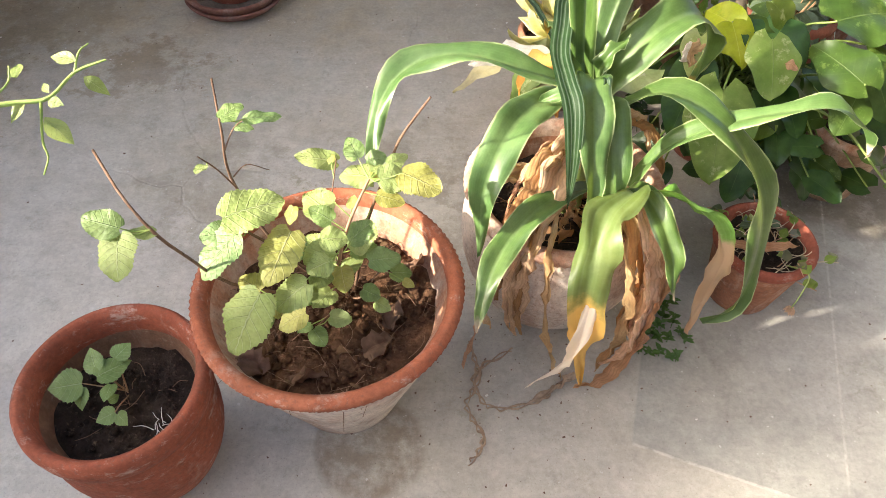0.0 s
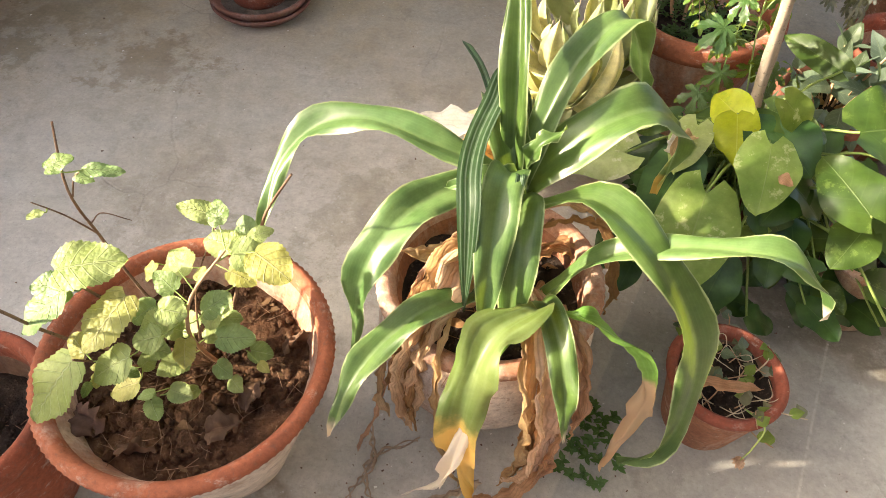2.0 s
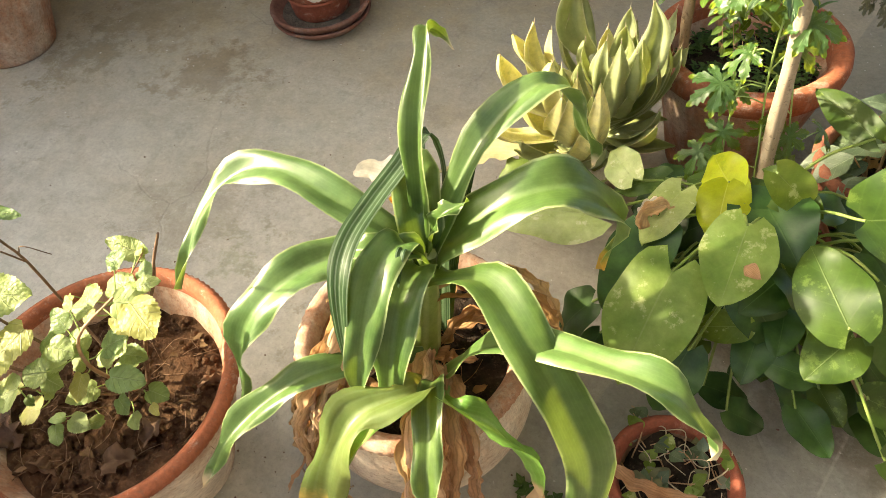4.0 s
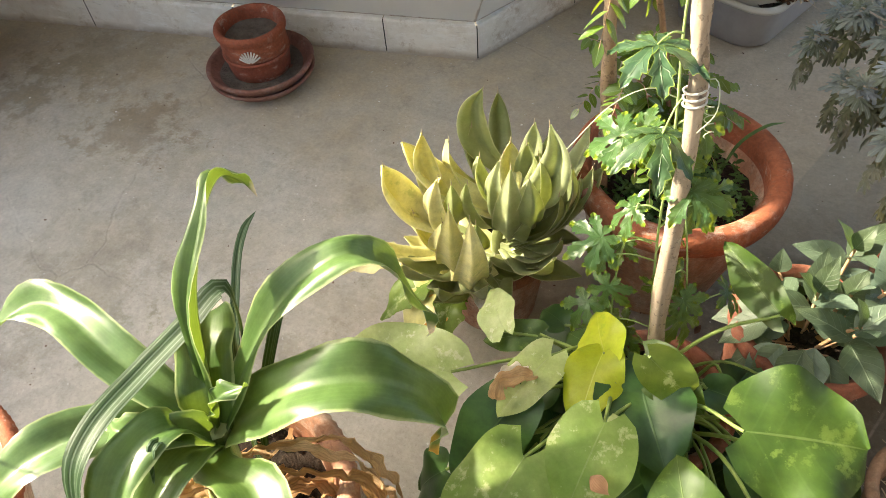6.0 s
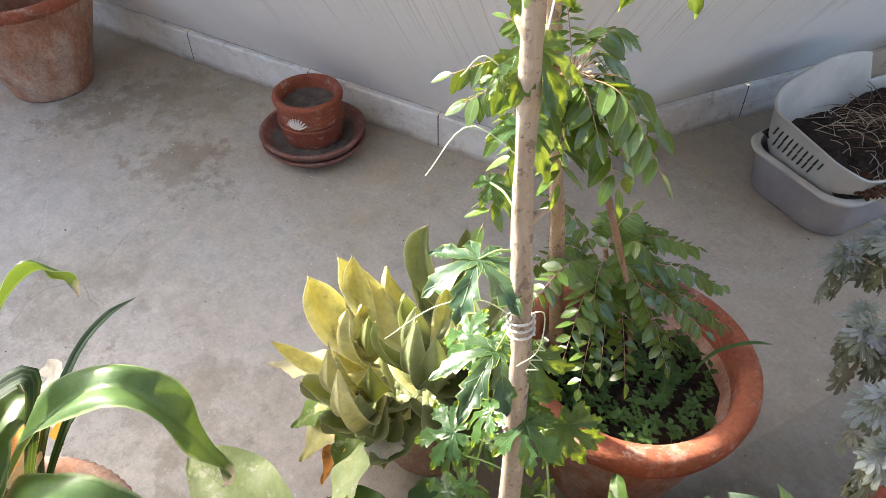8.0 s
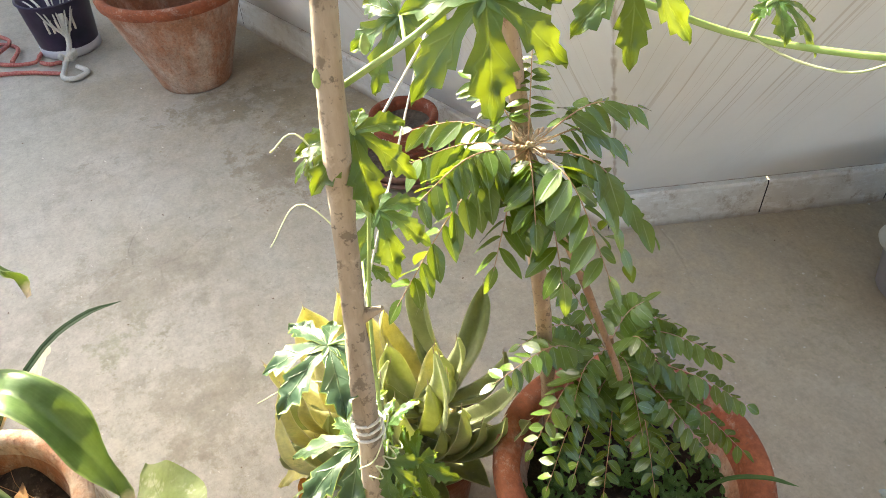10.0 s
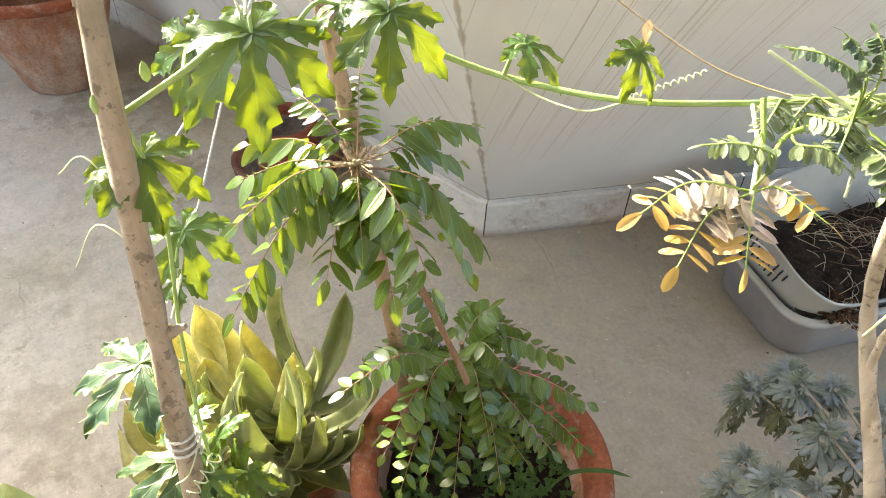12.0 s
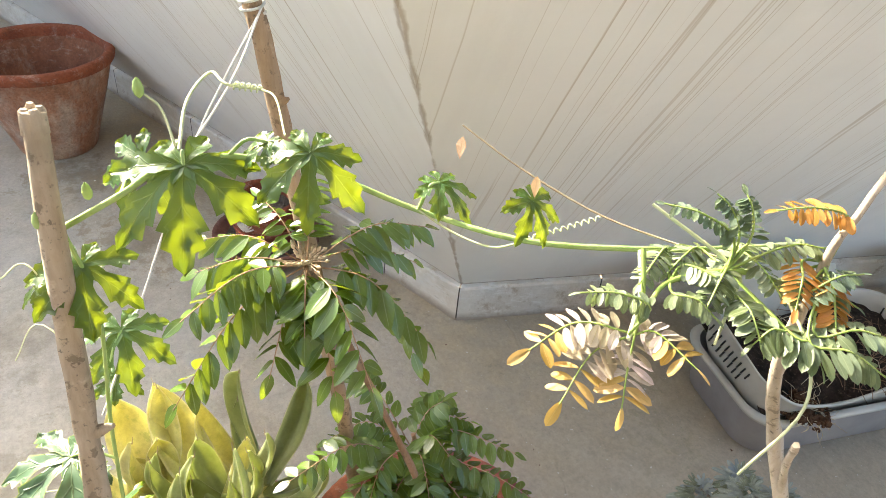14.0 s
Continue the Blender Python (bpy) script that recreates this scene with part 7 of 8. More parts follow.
# -- gourd vine on the stake --
vine = thing("gourd_vine", (0.552, 1.205, 0.166), "climbing gourd vine with deeply cut leaves and curling tendrils", "vine")
for pts, r in (
    ([(0.552, 1.205, 0.162), (0.535, 1.215, 0.30), (0.515, 1.240, 0.42), (0.508, 1.232, 0.56), (0.492, 1.240, 0.68), (0.488, 1.252, 0.78), (0.48, 1.246, 0.835)], 0.0015),
    ([(0.48, 1.246, 0.835), (0.500, 1.276, 0.86), (0.518, 1.306, 0.884), (0.534, 1.351, 0.880), (0.549, 1.376, 0.872), (0.578, 1.407, 0.861), (0.628, 1.438, 0.864), (0.663, 1.481, 0.868), (0.686, 1.530, 0.868), (0.70, 1.56, 0.870)], 0.0018),
    ([(0.570, 1.19, 0.162), (0.575, 1.23, 0.26), (0.555, 1.245, 0.37), (0.53, 1.25, 0.47), (0.512, 1.252, 0.53)], 0.0013),
    ([(0.545, 1.20, 0.162), (0.50, 1.20, 0.25), (0.485, 1.215, 0.36), (0.49, 1.23, 0.46)], 0.0015),
):
    part("stem", tube(pts, [r, r * 0.8], 7, 40), VINE_STEM, vine)
def gourd_leaf(root, tip, length, face, stalk, mat):
    """One leaf of the gourd vine with its stalk."""
    root, tip = Vector(root), Vector(tip)
    flat = face[0] > 0.3 or face[0] < 0.2
    if tip.z < root.z - 0.01 and face[0] > 0.3:
        tip.z = root.z + (tip.z - root.z) * 0.35
    part("leaf", Shape().join(vine_leaf(length * 1.06, R.uniform(0.45, 0.75), R.randrange(999)), frame_of(root, tip, (0, 0, 1) if flat else face)), mat, vine)
    a, b = Vector(stalk), Vector(root)
    part("petiole", tube([a, a.lerp(b, 0.5) + Vector((0, 0, 0.006)), b], [0.0011, 0.0009], 6, 8), VINE_STEM, vine)


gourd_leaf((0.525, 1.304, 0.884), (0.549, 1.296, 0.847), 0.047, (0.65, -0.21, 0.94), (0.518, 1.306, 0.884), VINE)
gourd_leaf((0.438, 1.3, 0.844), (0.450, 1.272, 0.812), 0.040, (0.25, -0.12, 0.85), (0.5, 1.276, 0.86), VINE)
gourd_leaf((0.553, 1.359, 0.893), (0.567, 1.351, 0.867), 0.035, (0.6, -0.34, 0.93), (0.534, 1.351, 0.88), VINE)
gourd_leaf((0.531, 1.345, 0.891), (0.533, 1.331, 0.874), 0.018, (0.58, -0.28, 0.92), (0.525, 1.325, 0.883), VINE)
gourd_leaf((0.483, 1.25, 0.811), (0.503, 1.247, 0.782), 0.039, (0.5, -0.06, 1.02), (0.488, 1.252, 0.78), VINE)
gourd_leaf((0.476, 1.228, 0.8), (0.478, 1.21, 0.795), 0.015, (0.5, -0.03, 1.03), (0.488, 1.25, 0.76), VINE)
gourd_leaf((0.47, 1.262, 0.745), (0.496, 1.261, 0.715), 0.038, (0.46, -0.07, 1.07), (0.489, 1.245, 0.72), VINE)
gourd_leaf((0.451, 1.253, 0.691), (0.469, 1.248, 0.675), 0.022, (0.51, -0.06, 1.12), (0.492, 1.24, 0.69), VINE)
gourd_leaf((0.48, 1.213, 0.66), (0.507, 1.164, 0.662), 0.050, (0.17, -0.0, 1.06), (0.495, 1.238, 0.66), VINE_SHADED)
gourd_leaf((0.5, 1.216, 0.57), (0.51, 1.175, 0.577), 0.050, (0.17, -0.0, 1.1), (0.507, 1.233, 0.6), VINE_SHADED)
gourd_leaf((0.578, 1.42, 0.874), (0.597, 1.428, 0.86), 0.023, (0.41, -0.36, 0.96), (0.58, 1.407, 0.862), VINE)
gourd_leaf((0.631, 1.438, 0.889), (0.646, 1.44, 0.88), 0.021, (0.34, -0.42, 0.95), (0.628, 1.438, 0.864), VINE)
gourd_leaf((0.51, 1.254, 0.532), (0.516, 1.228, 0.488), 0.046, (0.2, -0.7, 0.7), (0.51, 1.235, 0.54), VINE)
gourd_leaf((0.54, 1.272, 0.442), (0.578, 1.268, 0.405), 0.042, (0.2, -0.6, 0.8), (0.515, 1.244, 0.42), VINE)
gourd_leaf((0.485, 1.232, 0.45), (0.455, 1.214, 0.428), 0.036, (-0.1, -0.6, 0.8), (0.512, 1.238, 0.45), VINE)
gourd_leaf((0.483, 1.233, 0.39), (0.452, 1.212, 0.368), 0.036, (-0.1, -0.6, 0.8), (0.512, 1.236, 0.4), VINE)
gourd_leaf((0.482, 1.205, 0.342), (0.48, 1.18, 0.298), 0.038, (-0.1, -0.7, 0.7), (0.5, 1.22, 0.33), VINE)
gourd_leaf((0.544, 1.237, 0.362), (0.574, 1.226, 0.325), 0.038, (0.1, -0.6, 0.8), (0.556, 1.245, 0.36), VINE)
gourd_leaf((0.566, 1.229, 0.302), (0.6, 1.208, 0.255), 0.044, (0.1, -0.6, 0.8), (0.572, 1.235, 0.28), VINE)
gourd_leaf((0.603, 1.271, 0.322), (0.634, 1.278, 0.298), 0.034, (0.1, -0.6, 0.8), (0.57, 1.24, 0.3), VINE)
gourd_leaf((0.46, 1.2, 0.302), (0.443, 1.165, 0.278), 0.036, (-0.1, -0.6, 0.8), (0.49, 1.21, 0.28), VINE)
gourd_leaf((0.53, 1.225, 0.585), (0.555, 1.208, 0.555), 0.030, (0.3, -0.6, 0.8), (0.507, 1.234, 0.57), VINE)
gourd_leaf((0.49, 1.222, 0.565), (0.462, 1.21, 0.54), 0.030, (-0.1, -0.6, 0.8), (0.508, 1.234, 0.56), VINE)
rv = random.Random(44)
VINE_LINE = spline([(0.552, 1.205, 0.20), (0.535, 1.215, 0.30), (0.515, 1.240, 0.42), (0.508, 1.232, 0.56)], 30)
for k in range(15):
    a = VINE_LINE[rv.randrange(30)]
    b = a + Vector((rv.uniform(-0.055, 0.06), rv.uniform(-0.045, 0.03), rv.uniform(0.0, 0.03)))
    ln = rv.uniform(0.026, 0.042)
    tip = b + Vector((b.x - a.x, b.y - a.y - 0.01, -0.02)).normalized() * ln
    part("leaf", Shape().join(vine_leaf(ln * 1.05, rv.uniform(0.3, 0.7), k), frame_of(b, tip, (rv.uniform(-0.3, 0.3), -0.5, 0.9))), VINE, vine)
    part("petiole", tube([a, a.lerp(b, 0.5) + Vector((0, 0, 0.006)), b], [0.0010, 0.0008], 6, 8), VINE_STEM, vine)


def coil(a, b, turns, r, n=60):
    a, b = Vector(a), Vector(b)
    t = (b - a).normalized()
    s = t.orthogonal().normalized()
    u = t.cross(s)
    return [a.lerp(b, k / n) + (s * math.cos(2 * math.pi * turns * k / n) + u * math.sin(2 * math.pi * turns * k / n)) * r for k in range(n + 1)]


for pts, r, n in (
    ([(0.580, 1.407, 0.862), (0.597, 1.418, 0.855), (0.617, 1.429, 0.855), (0.628, 1.440, 0.862)], 0.0007, 16), (coil((0.629, 1.439, 0.864), (0.642, 1.476, 0.875), 11, 0.0013), 0.0004, 0), ([(0.520, 1.304, 0.89), (0.489, 1.318, 0.90), (0.469, 1.337, 0.905), (0.487, 1.340, 0.905), (0.489, 1.358, 0.90)], 0.0010, 24), (coil((0.487, 1.343, 0.904), (0.489, 1.358, 0.90), 5, 0.002), 0.0006, 0), ([(0.489, 1.358, 0.90), (0.503, 1.361, 0.90), (0.535, 1.353, 0.895)], 0.0007, 12),
    ([(0.666, 1.483, 0.868), (0.684, 1.468, 0.86), (0.701, 1.445, 0.855)], 0.0013, 12), ([(0.723, 1.519, 0.87), (0.747, 1.508, 0.86), (0.761, 1.497, 0.84), (0.756, 1.480, 0.80)], 0.0009, 18), ([(0.518, 1.304, 0.884), (0.505, 1.302, 0.905), (0.499, 1.296, 0.912)], 0.0008, 10), ([(0.502, 1.232, 0.60), (0.48, 1.215, 0.615), (0.455, 1.19, 0.605), (0.43, 1.16, 0.57)], 0.0006, 16),
    ([(0.506, 1.236, 0.60), (0.53, 1.23, 0.63), (0.54, 1.215, 0.61), (0.53, 1.205, 0.59)], 0.0006, 16), (coil((0.53, 1.235, 0.60), (0.54, 1.21, 0.585), 4, 0.004), 0.0006, 0), ([(0.498, 1.238, 0.78), (0.47, 1.225, 0.81), (0.462, 1.21, 0.80)], 0.0006, 12), ([(0.49, 1.24, 0.74), (0.46, 1.22, 0.76), (0.44, 1.20, 0.72)], 0.0005, 12),
):
    part("tendril", tube(pts, [r, r * 0.8], 5, n), TENDRIL, vine)
for p in ((0.499, 1.294, 0.914), (0.484, 1.262, 0.855), (0.486, 1.236, 0.845)):
    part("bud", lathe([(0.0003, 0.0), (0.0022, 0.002), (0.0028, 0.005), (0.0018, 0.009), (0.0003, 0.011)], (p[0], p[1], p[2] - 0.004), 10), VINE_STEM, vine)

# ties and strings
whole("string_tie", tube(coil((0.5205, 1.2185, 0.606), (0.5175, 1.2195, 0.626), 3, 0.0098, 90), [0.0011, 0.0011], 6), STRING, (0.519, 1.219, 0.615), "greyish cotton string wound round the stake", "string")
strings = thing("support_string", (0.352, 1.404, 0.905), "thin white strings stretched between the stakes", "string")
part("cord", tube([(0.352, 1.412, 0.902), (0.42, 1.355, 0.865), (0.487, 1.252, 0.80)], [0.0008, 0.0008], 6, 12), STRING, strings)
part("cord", tube([(0.352, 1.412, 0.900), (0.40, 1.34, 0.83), (0.445, 1.285, 0.755), (0.492, 1.238, 0.70)], [0.0008, 0.0008], 6, 12), STRING, strings)
part("cord", tube([(0.352, 1.412, 0.905), (0.30, 1.47, 1.02), (0.25, 1.53, 1.15)], [0.0008, 0.0008], 6, 8), STRING, strings)
part("knot", tube(coil((0.351, 1.4035, 0.893), (0.3505, 1.4025, 0.905), 2, 0.0085, 60), [0.0011, 0.0011], 5), STRING, strings)

# -- feathery shrub on the bare grey stem --
feather = thing("feathery_shrub", (0.930, 1.600, 0.165), "bare grey stem topped with feathery compound leaves, some russet", "shrub")
part("trunk", tube([(0.930, 1.600, 0.155), (0.872, 1.628, 0.38), (0.816, 1.632, 0.50), (0.770, 1.625, 0.60), (0.728, 1.606, 0.70), (0.722, 1.56, 0.79), (0.722, 1.545, 0.85)], [0.0075, 0.0068, 0.0060, 0.0042, 0.0028], 10, 34, 0.5, 7), STICK_GREY, feather)
part("branch", tube([(0.740, 1.61, 0.675), (0.742, 1.585, 0.72), (0.746, 1.568, 0.755)], [0.0028, 0.0022, 0.002], 8, 12, 0.5, 8), STICK_GREY, feather, "snapped tan side stub")
part("branch", tube([(0.722, 1.56, 0.79), (0.724, 1.541, 0.88), (0.722, 1.554, 0.90), (0.720, 1.574, 0.93)], [0.0026, 0.0020, 0.0018], 8, 16, 0.4, 9), STICK_GREY, feather)
HUB = Vector((0.700, 1.505, 0.872))
part("branch", tube([(0.722, 1.548, 0.845), (0.712, 1.525, 0.868), HUB, (0.690, 1.478, 0.868), (0.695, 1.460, 0.864)], [0.0020, 0.0011], 7, 20), STALK, feather)
part("branch", tube([(0.66, 1.49, 0.89), (0.70, 1.51, 0.872), (0.71, 1.50, 0.865), (0.722, 1.478, 0.855)], [0.0008, 0.0013, 0.0006], 6, 16), TENDRIL, feather)
def feather_frond(root, tip, pairs, mat, leaflet):
    """A compound leaf with close rounded leaflets."""
    a, b = Vector(root), Vector(tip)
    start = min((HUB, Vector((0.700, 1.445, 0.857)), Vector((0.724, 1.545, 0.88)), Vector((0.69, 1.478, 0.868))), key=lambda q: (q - a).length)
    pts = [start, a, a.lerp(b, 0.5) + Vector((0, 0, 0.004)), b] if (start - a).length > 0.004 else [a, a.lerp(b, 0.5) + Vector((0, 0, 0.004)), b]
    feather_leaf(frond(pts, round(pairs * 1.6) + 2, leaflet * 0.95, leaflet * 0.38, seed=R.randrange(999), hang=0.25, start=0.34, rachis=0.0008, alternate=False, peak=0.60, point=0.32, sweep=(0.1, 0.3)), STALK, mat, feather)


feather_frond((0.699, 1.456, 0.868), (0.68, 1.43, 0.872), 6, FEATHER, 0.01)
feather_frond((0.674, 1.492, 0.872), (0.685, 1.463, 0.868), 6, FEATHER, 0.01)
feather_frond((0.687, 1.489, 0.872), (0.714, 1.497, 0.868), 6, FEATHER, 0.01)
feather_frond((0.697, 1.473, 0.868), (0.716, 1.482, 0.864), 5, FEATHER, 0.01)
feather_frond((0.692, 1.519, 0.875), (0.723, 1.517, 0.869), 7, FEATHER, 0.01)
feather_frond((0.698, 1.508, 0.873), (0.711, 1.48, 0.867), 6, FEATHER, 0.01)
feather_frond((0.693, 1.512, 0.885), (0.668, 1.487, 0.896), 7, SHRUB, 0.009)
feather_frond((0.694, 1.515, 0.885), (0.679, 1.509, 0.902), 6, SHRUB, 0.009)
feather_frond((0.697, 1.52, 0.885), (0.686, 1.522, 0.902), 6, SHRUB, 0.009)
feather_frond((0.722, 1.549, 0.902), (0.704, 1.518, 0.905), 6, FEATHER_RUST, 0.011)
feather_frond((0.717, 1.535, 0.88), (0.733, 1.513, 0.87), 5, FEATHER_RUST, 0.011)
feather_frond((0.724, 1.541, 0.88), (0.748, 1.524, 0.866), 5, FEATHER_RUST, 0.011)
feather_frond((0.735, 1.505, 0.865), (0.733, 1.488, 0.86), 4, FEATHER, 0.014)
feather_frond((0.739, 1.504, 0.865), (0.754, 1.51, 0.856), 4, FEATHER, 0.015)
feather_frond((0.745, 1.508, 0.865), (0.773, 1.53, 0.856), 5, FEATHER, 0.015)
feather_frond((0.744, 1.514, 0.865), (0.764, 1.543, 0.865), 5, FEATHER, 0.013)
feather_frond((0.705, 1.521, 0.88), (0.719, 1.545, 0.885), 6, FEATHER, 0.01)
feather_frond((0.682, 1.506, 0.873), (0.686, 1.48, 0.869), 6, FEATHER, 0.01)
feather_frond((0.729, 1.523, 0.873), (0.738, 1.551, 0.881), 6, SHRUB, 0.009)
feather_frond((0.7, 1.5, 0.872), (0.69, 1.535, 0.872), 7, FEATHER, 0.01)
feather_frond((0.71, 1.5, 0.868), (0.735, 1.49, 0.862), 6, FEATHER, 0.012)
feather_frond((0.715, 1.53, 0.87), (0.745, 1.545, 0.868), 6, FEATHER, 0.011)
NODE = Vector((0.696, 1.456, 0.849))
part("branch", tube([(0.676, 1.471, 0.880), (0.688, 1.464, 0.864), NODE], [0.0013, 0.0010], 6, 14), STALK, feather)


def russet_frond(mid, tip, pairs, leaflet):
    """A fading compound leaf, whitish at its base and gold towards its end."""
    feather_leaf(frond([NODE, mid, tip], pairs + 1, leaflet * 1.14, leaflet * 0.47, seed=R.randrange(999), hang=0.1, start=0.16, rachis=0.0007, alternate=False, peak=0.60, point=0.26, size=(0.85, 1.0), sweep=(0.08, 0.22)), STALK, FEATHER_PINK, feather, FEATHER_GOLD)


russet_frond((0.678, 1.436, 0.850), (0.674, 1.412, 0.839), 9, 0.0125)
russet_frond((0.692, 1.435, 0.843), (0.699, 1.413, 0.827), 8, 0.0125)
russet_frond((0.706, 1.444, 0.842), (0.717, 1.433, 0.831), 7, 0.0125)
russet_frond((0.703, 1.462, 0.853), (0.726, 1.465, 0.849), 7, 0.0120)
part("dry_twig", tube([(0.618, 1.402, 0.93), (0.635, 1.427, 0.91), (0.650, 1.465, 0.885), (0.666, 1.495, 0.872), (0.69, 1.51, 0.872)], [0.0004, 0.0006], 5, 16, 0.3), STRAW, feather)
for p in ((0.619, 1.402, 0.925), (0.638, 1.432, 0.908)):
    leaf(feather, p, Vector(p) + Vector((0.004, -0.004, -0.008)), 0.005, HUSK, nu=6, nv=4, name="dry_leaf")

# -- grey-green shrub --
shrub = thing("broadleaf_shrub", (N_AT[0], N_AT[1], 0.20), "leafy shrub with matt grey-green pointed leaves in whorls", "shrub")
for top, n, ln in (((0.705, 1.362, 0.271), 6, 0.082), ((0.734, 1.458, 0.267), 6, 0.078), ((0.783, 1.393, 0.294), 5, 0.070), ((0.742, 1.378, 0.269), 5, 0.066), ((0.755, 1.316, 0.289), 5, 0.072), ((0.659, 1.408, 0.233), 3, 0.060), ((0.801, 1.346, 0.299), 5, 0.070)):
    t = Vector(top)
    b = Vector((N_AT[0] + (t.x - N_AT[0]) * 0.35, N_AT[1] + (t.y - N_AT[1]) * 0.35, 0.195))
    part("stem", tube([b, b.lerp(t, 0.5) + Vector((0, 0, 0.01)), t], [0.0028, 0.002], 7, 10, 0.2), STALK_BROWN, shrub)
    spin = R.uniform(0, 6)
    for k in range(n):
        a = spin + k * 2.2
        q = k / n
        way = Vector((math.cos(a) * (0.25 + 0.75 * q), math.sin(a) * (0.25 + 0.75 * q), 0.95 - 1.05 * q)).normalized()
        root = t - Vector((0, 0, 0.045 * q))
        leaf(shrub, root, root + way * ln * 1.12 * (0.55 + 0.5 * q) * R.uniform(0.85, 1.15), 0.048 * (0.6 + 0.5 * q), SHRUB, (0, -0.2, 1) if q > 0.3 else (-way.x, -way.y, 0.6), nu=10, nv=7, fold=0.3, droop=0.45, ripple=0.02, peak=0.36, point=0.95, quilt=0.006)
for k in range(19):
    a = k * 2.39996 if k < 13 else radians(196 + 17 * (k - 13))
    out = Vector((math.cos(a), math.sin(a), 0))
    root = Vector((N_AT[0], N_AT[1], 0.232 + 0.012 * (k % 3))) + out * (0.030 + 0.012 * (k % 4) if k < 13 else 0.062)
    leaf(shrub, root, root + out * 0.062 + Vector((0, 0, -0.012 - 0.012 * (k % 3))), 0.036 + 0.004 * (k % 3), SHRUB, (0, -0.1, 1), nu=10, nv=7, fold=0.3, droop=0.45, ripple=0.02, peak=0.36, point=0.95, quilt=0.006)
    part("stem", tube([(N_AT[0] + out.x * 0.02, N_AT[1] + out.y * 0.02, 0.198), root], [0.0016, 0.001], 5, 6), STALK_BROWN, shrub)
litter(N_AT, 0.07, 0.202, 14, 0.03, HUSK_DARK, "dry leaf scraps on soil", seed=41)

# -- silver-leaved plant --
dusty = thing("dusty_miller", (1.0, 1.90, 0.165), "dusty miller with felted silver lobed leaves and withered lower ones", "shrub")
FINGERS = ((0, 1.0), (34, 0.85), (-34, 0.85), (68, 0.7), (-68, 0.7), (104, 0.5), (-104, 0.5))
for top, ln in (((0.598, 1.855, 0.318), 0.034), ((0.622, 1.885, 0.352), 0.036), ((0.645, 1.860, 0.372), 0.036), ((0.668, 1.90, 0.362), 0.036), ((0.680, 1.705, 0.342), 0.034), ((0.705, 1.735, 0.345), 0.034), ((0.730, 1.728, 0.338), 0.036), ((0.752, 1.700, 0.318), 0.036), ((0.700, 1.84, 0.36), 0.036), ((0.742, 1.86, 0.36), 0.036), ((0.775, 1.76, 0.34), 0.036), ((0.735, 1.79, 0.33), 0.034), ((0.80, 1.70, 0.29), 0.034), ((0.66, 1.78, 0.30), 0.030), ((0.79, 1.82, 0.35), 0.034), ((0.72, 1.93, 0.36), 0.034), ((0.733, 1.598, 0.364), 0.034), ((0.763, 1.552, 0.345), 0.036), ((0.711, 1.72, 0.382), 0.036)):
    t = Vector(top)
    b = Vector((1.0, 1.90, 0.16))
    part("stem", tube([b, b.lerp(t, 0.5) + Vector((R.uniform(-0.02, 0.02), R.uniform(-0.02, 0.02), 0.03)), t], [0.0028, 0.0018], 6, 14, 0.3), STICK_GREY, dusty)
    spin = R.uniform(0, 6)
    for k in range(13):
        a = spin + k * 2.4
        q = k / 12
        way = Vector((math.cos(a) * (0.3 + 0.7 * q), math.sin(a) * (0.3 + 0.7 * q), 0.9 - 1.2 * q)).normalized()
        root = t + way * 0.008 - Vector((0, 0, 0.02 * q))
        s = palm(ln * 0.78 * (0.5 + 0.5 * q) * R.uniform(0.85, 1.15), FINGERS, 20.0, 0.5, rings=4, droop=0.6, seed=R.randrange(999), teeth=False)
        part("leaf", Shape().join(s, frame_of(root, root + way, (-way.x * 0.4, -way.y * 0.4 - 0.2, 1))), SILVER, dusty)
    for k in range(9):
        a = spin + k * 2.0
        root = t - Vector((0, 0, 0.03 + 0.008 * k)) + Vector((math.cos(a), math.sin(a), 0)) * 0.006
        way = Vector((math.cos(a) * 0.8, math.sin(a) * 0.8, -0.8)).normalized()
        s = palm(ln * 0.8 * R.uniform(0.5, 0.95), FINGERS, 20.0, 0.45, rings=4, droop=0.9, seed=R.randrange(999), teeth=False)
        part("withered_leaf", Shape().join(s, frame_of(root, root + way, (way.x, way.y, 0.8))), SILVER_OLD, dusty)
pot("clay pot of dusty miller", (1.0, 1.90), 0.10, 0.19, 0.07, 0.026, 0.006, 0.16, CLAY_BROWN, CLAY_LIP, CLAY_BROWN, SOIL_DARK, 0.016, seed=15)

# -- what else grows and lies about --
straws(K_AT, 0.062, 0.102, 50, 0.07, STRAW, "pale dry roots and straw in the small pot", seed=51, thick=0.0009)
litter(K_AT, 0.055, 0.103, 7, 0.03, HUSK, "bleached leaf scraps in the small pot", seed=52)
straws(M_AT, 0.085, 0.166, 30, 0.05, TWIG, "twig scraps on dry soil", seed=53)
litter(M_AT, 0.085, 0.166, 20, 0.03, LITTER, "brown leaf scraps on dry soil", seed=54)
sprigs((0.385, 0.675), 0.045, 0.003, 12, 0.013, WEED, "green weeds growing from the floor between the pots", seed=55, height=0.025)
sprigs((0.375, 0.72), 0.05, 0.003, 12, 0.014, WEED, "green weeds growing beside the crinum pot", seed=56, height=0.04)
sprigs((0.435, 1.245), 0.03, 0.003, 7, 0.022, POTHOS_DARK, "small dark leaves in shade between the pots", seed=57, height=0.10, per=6)
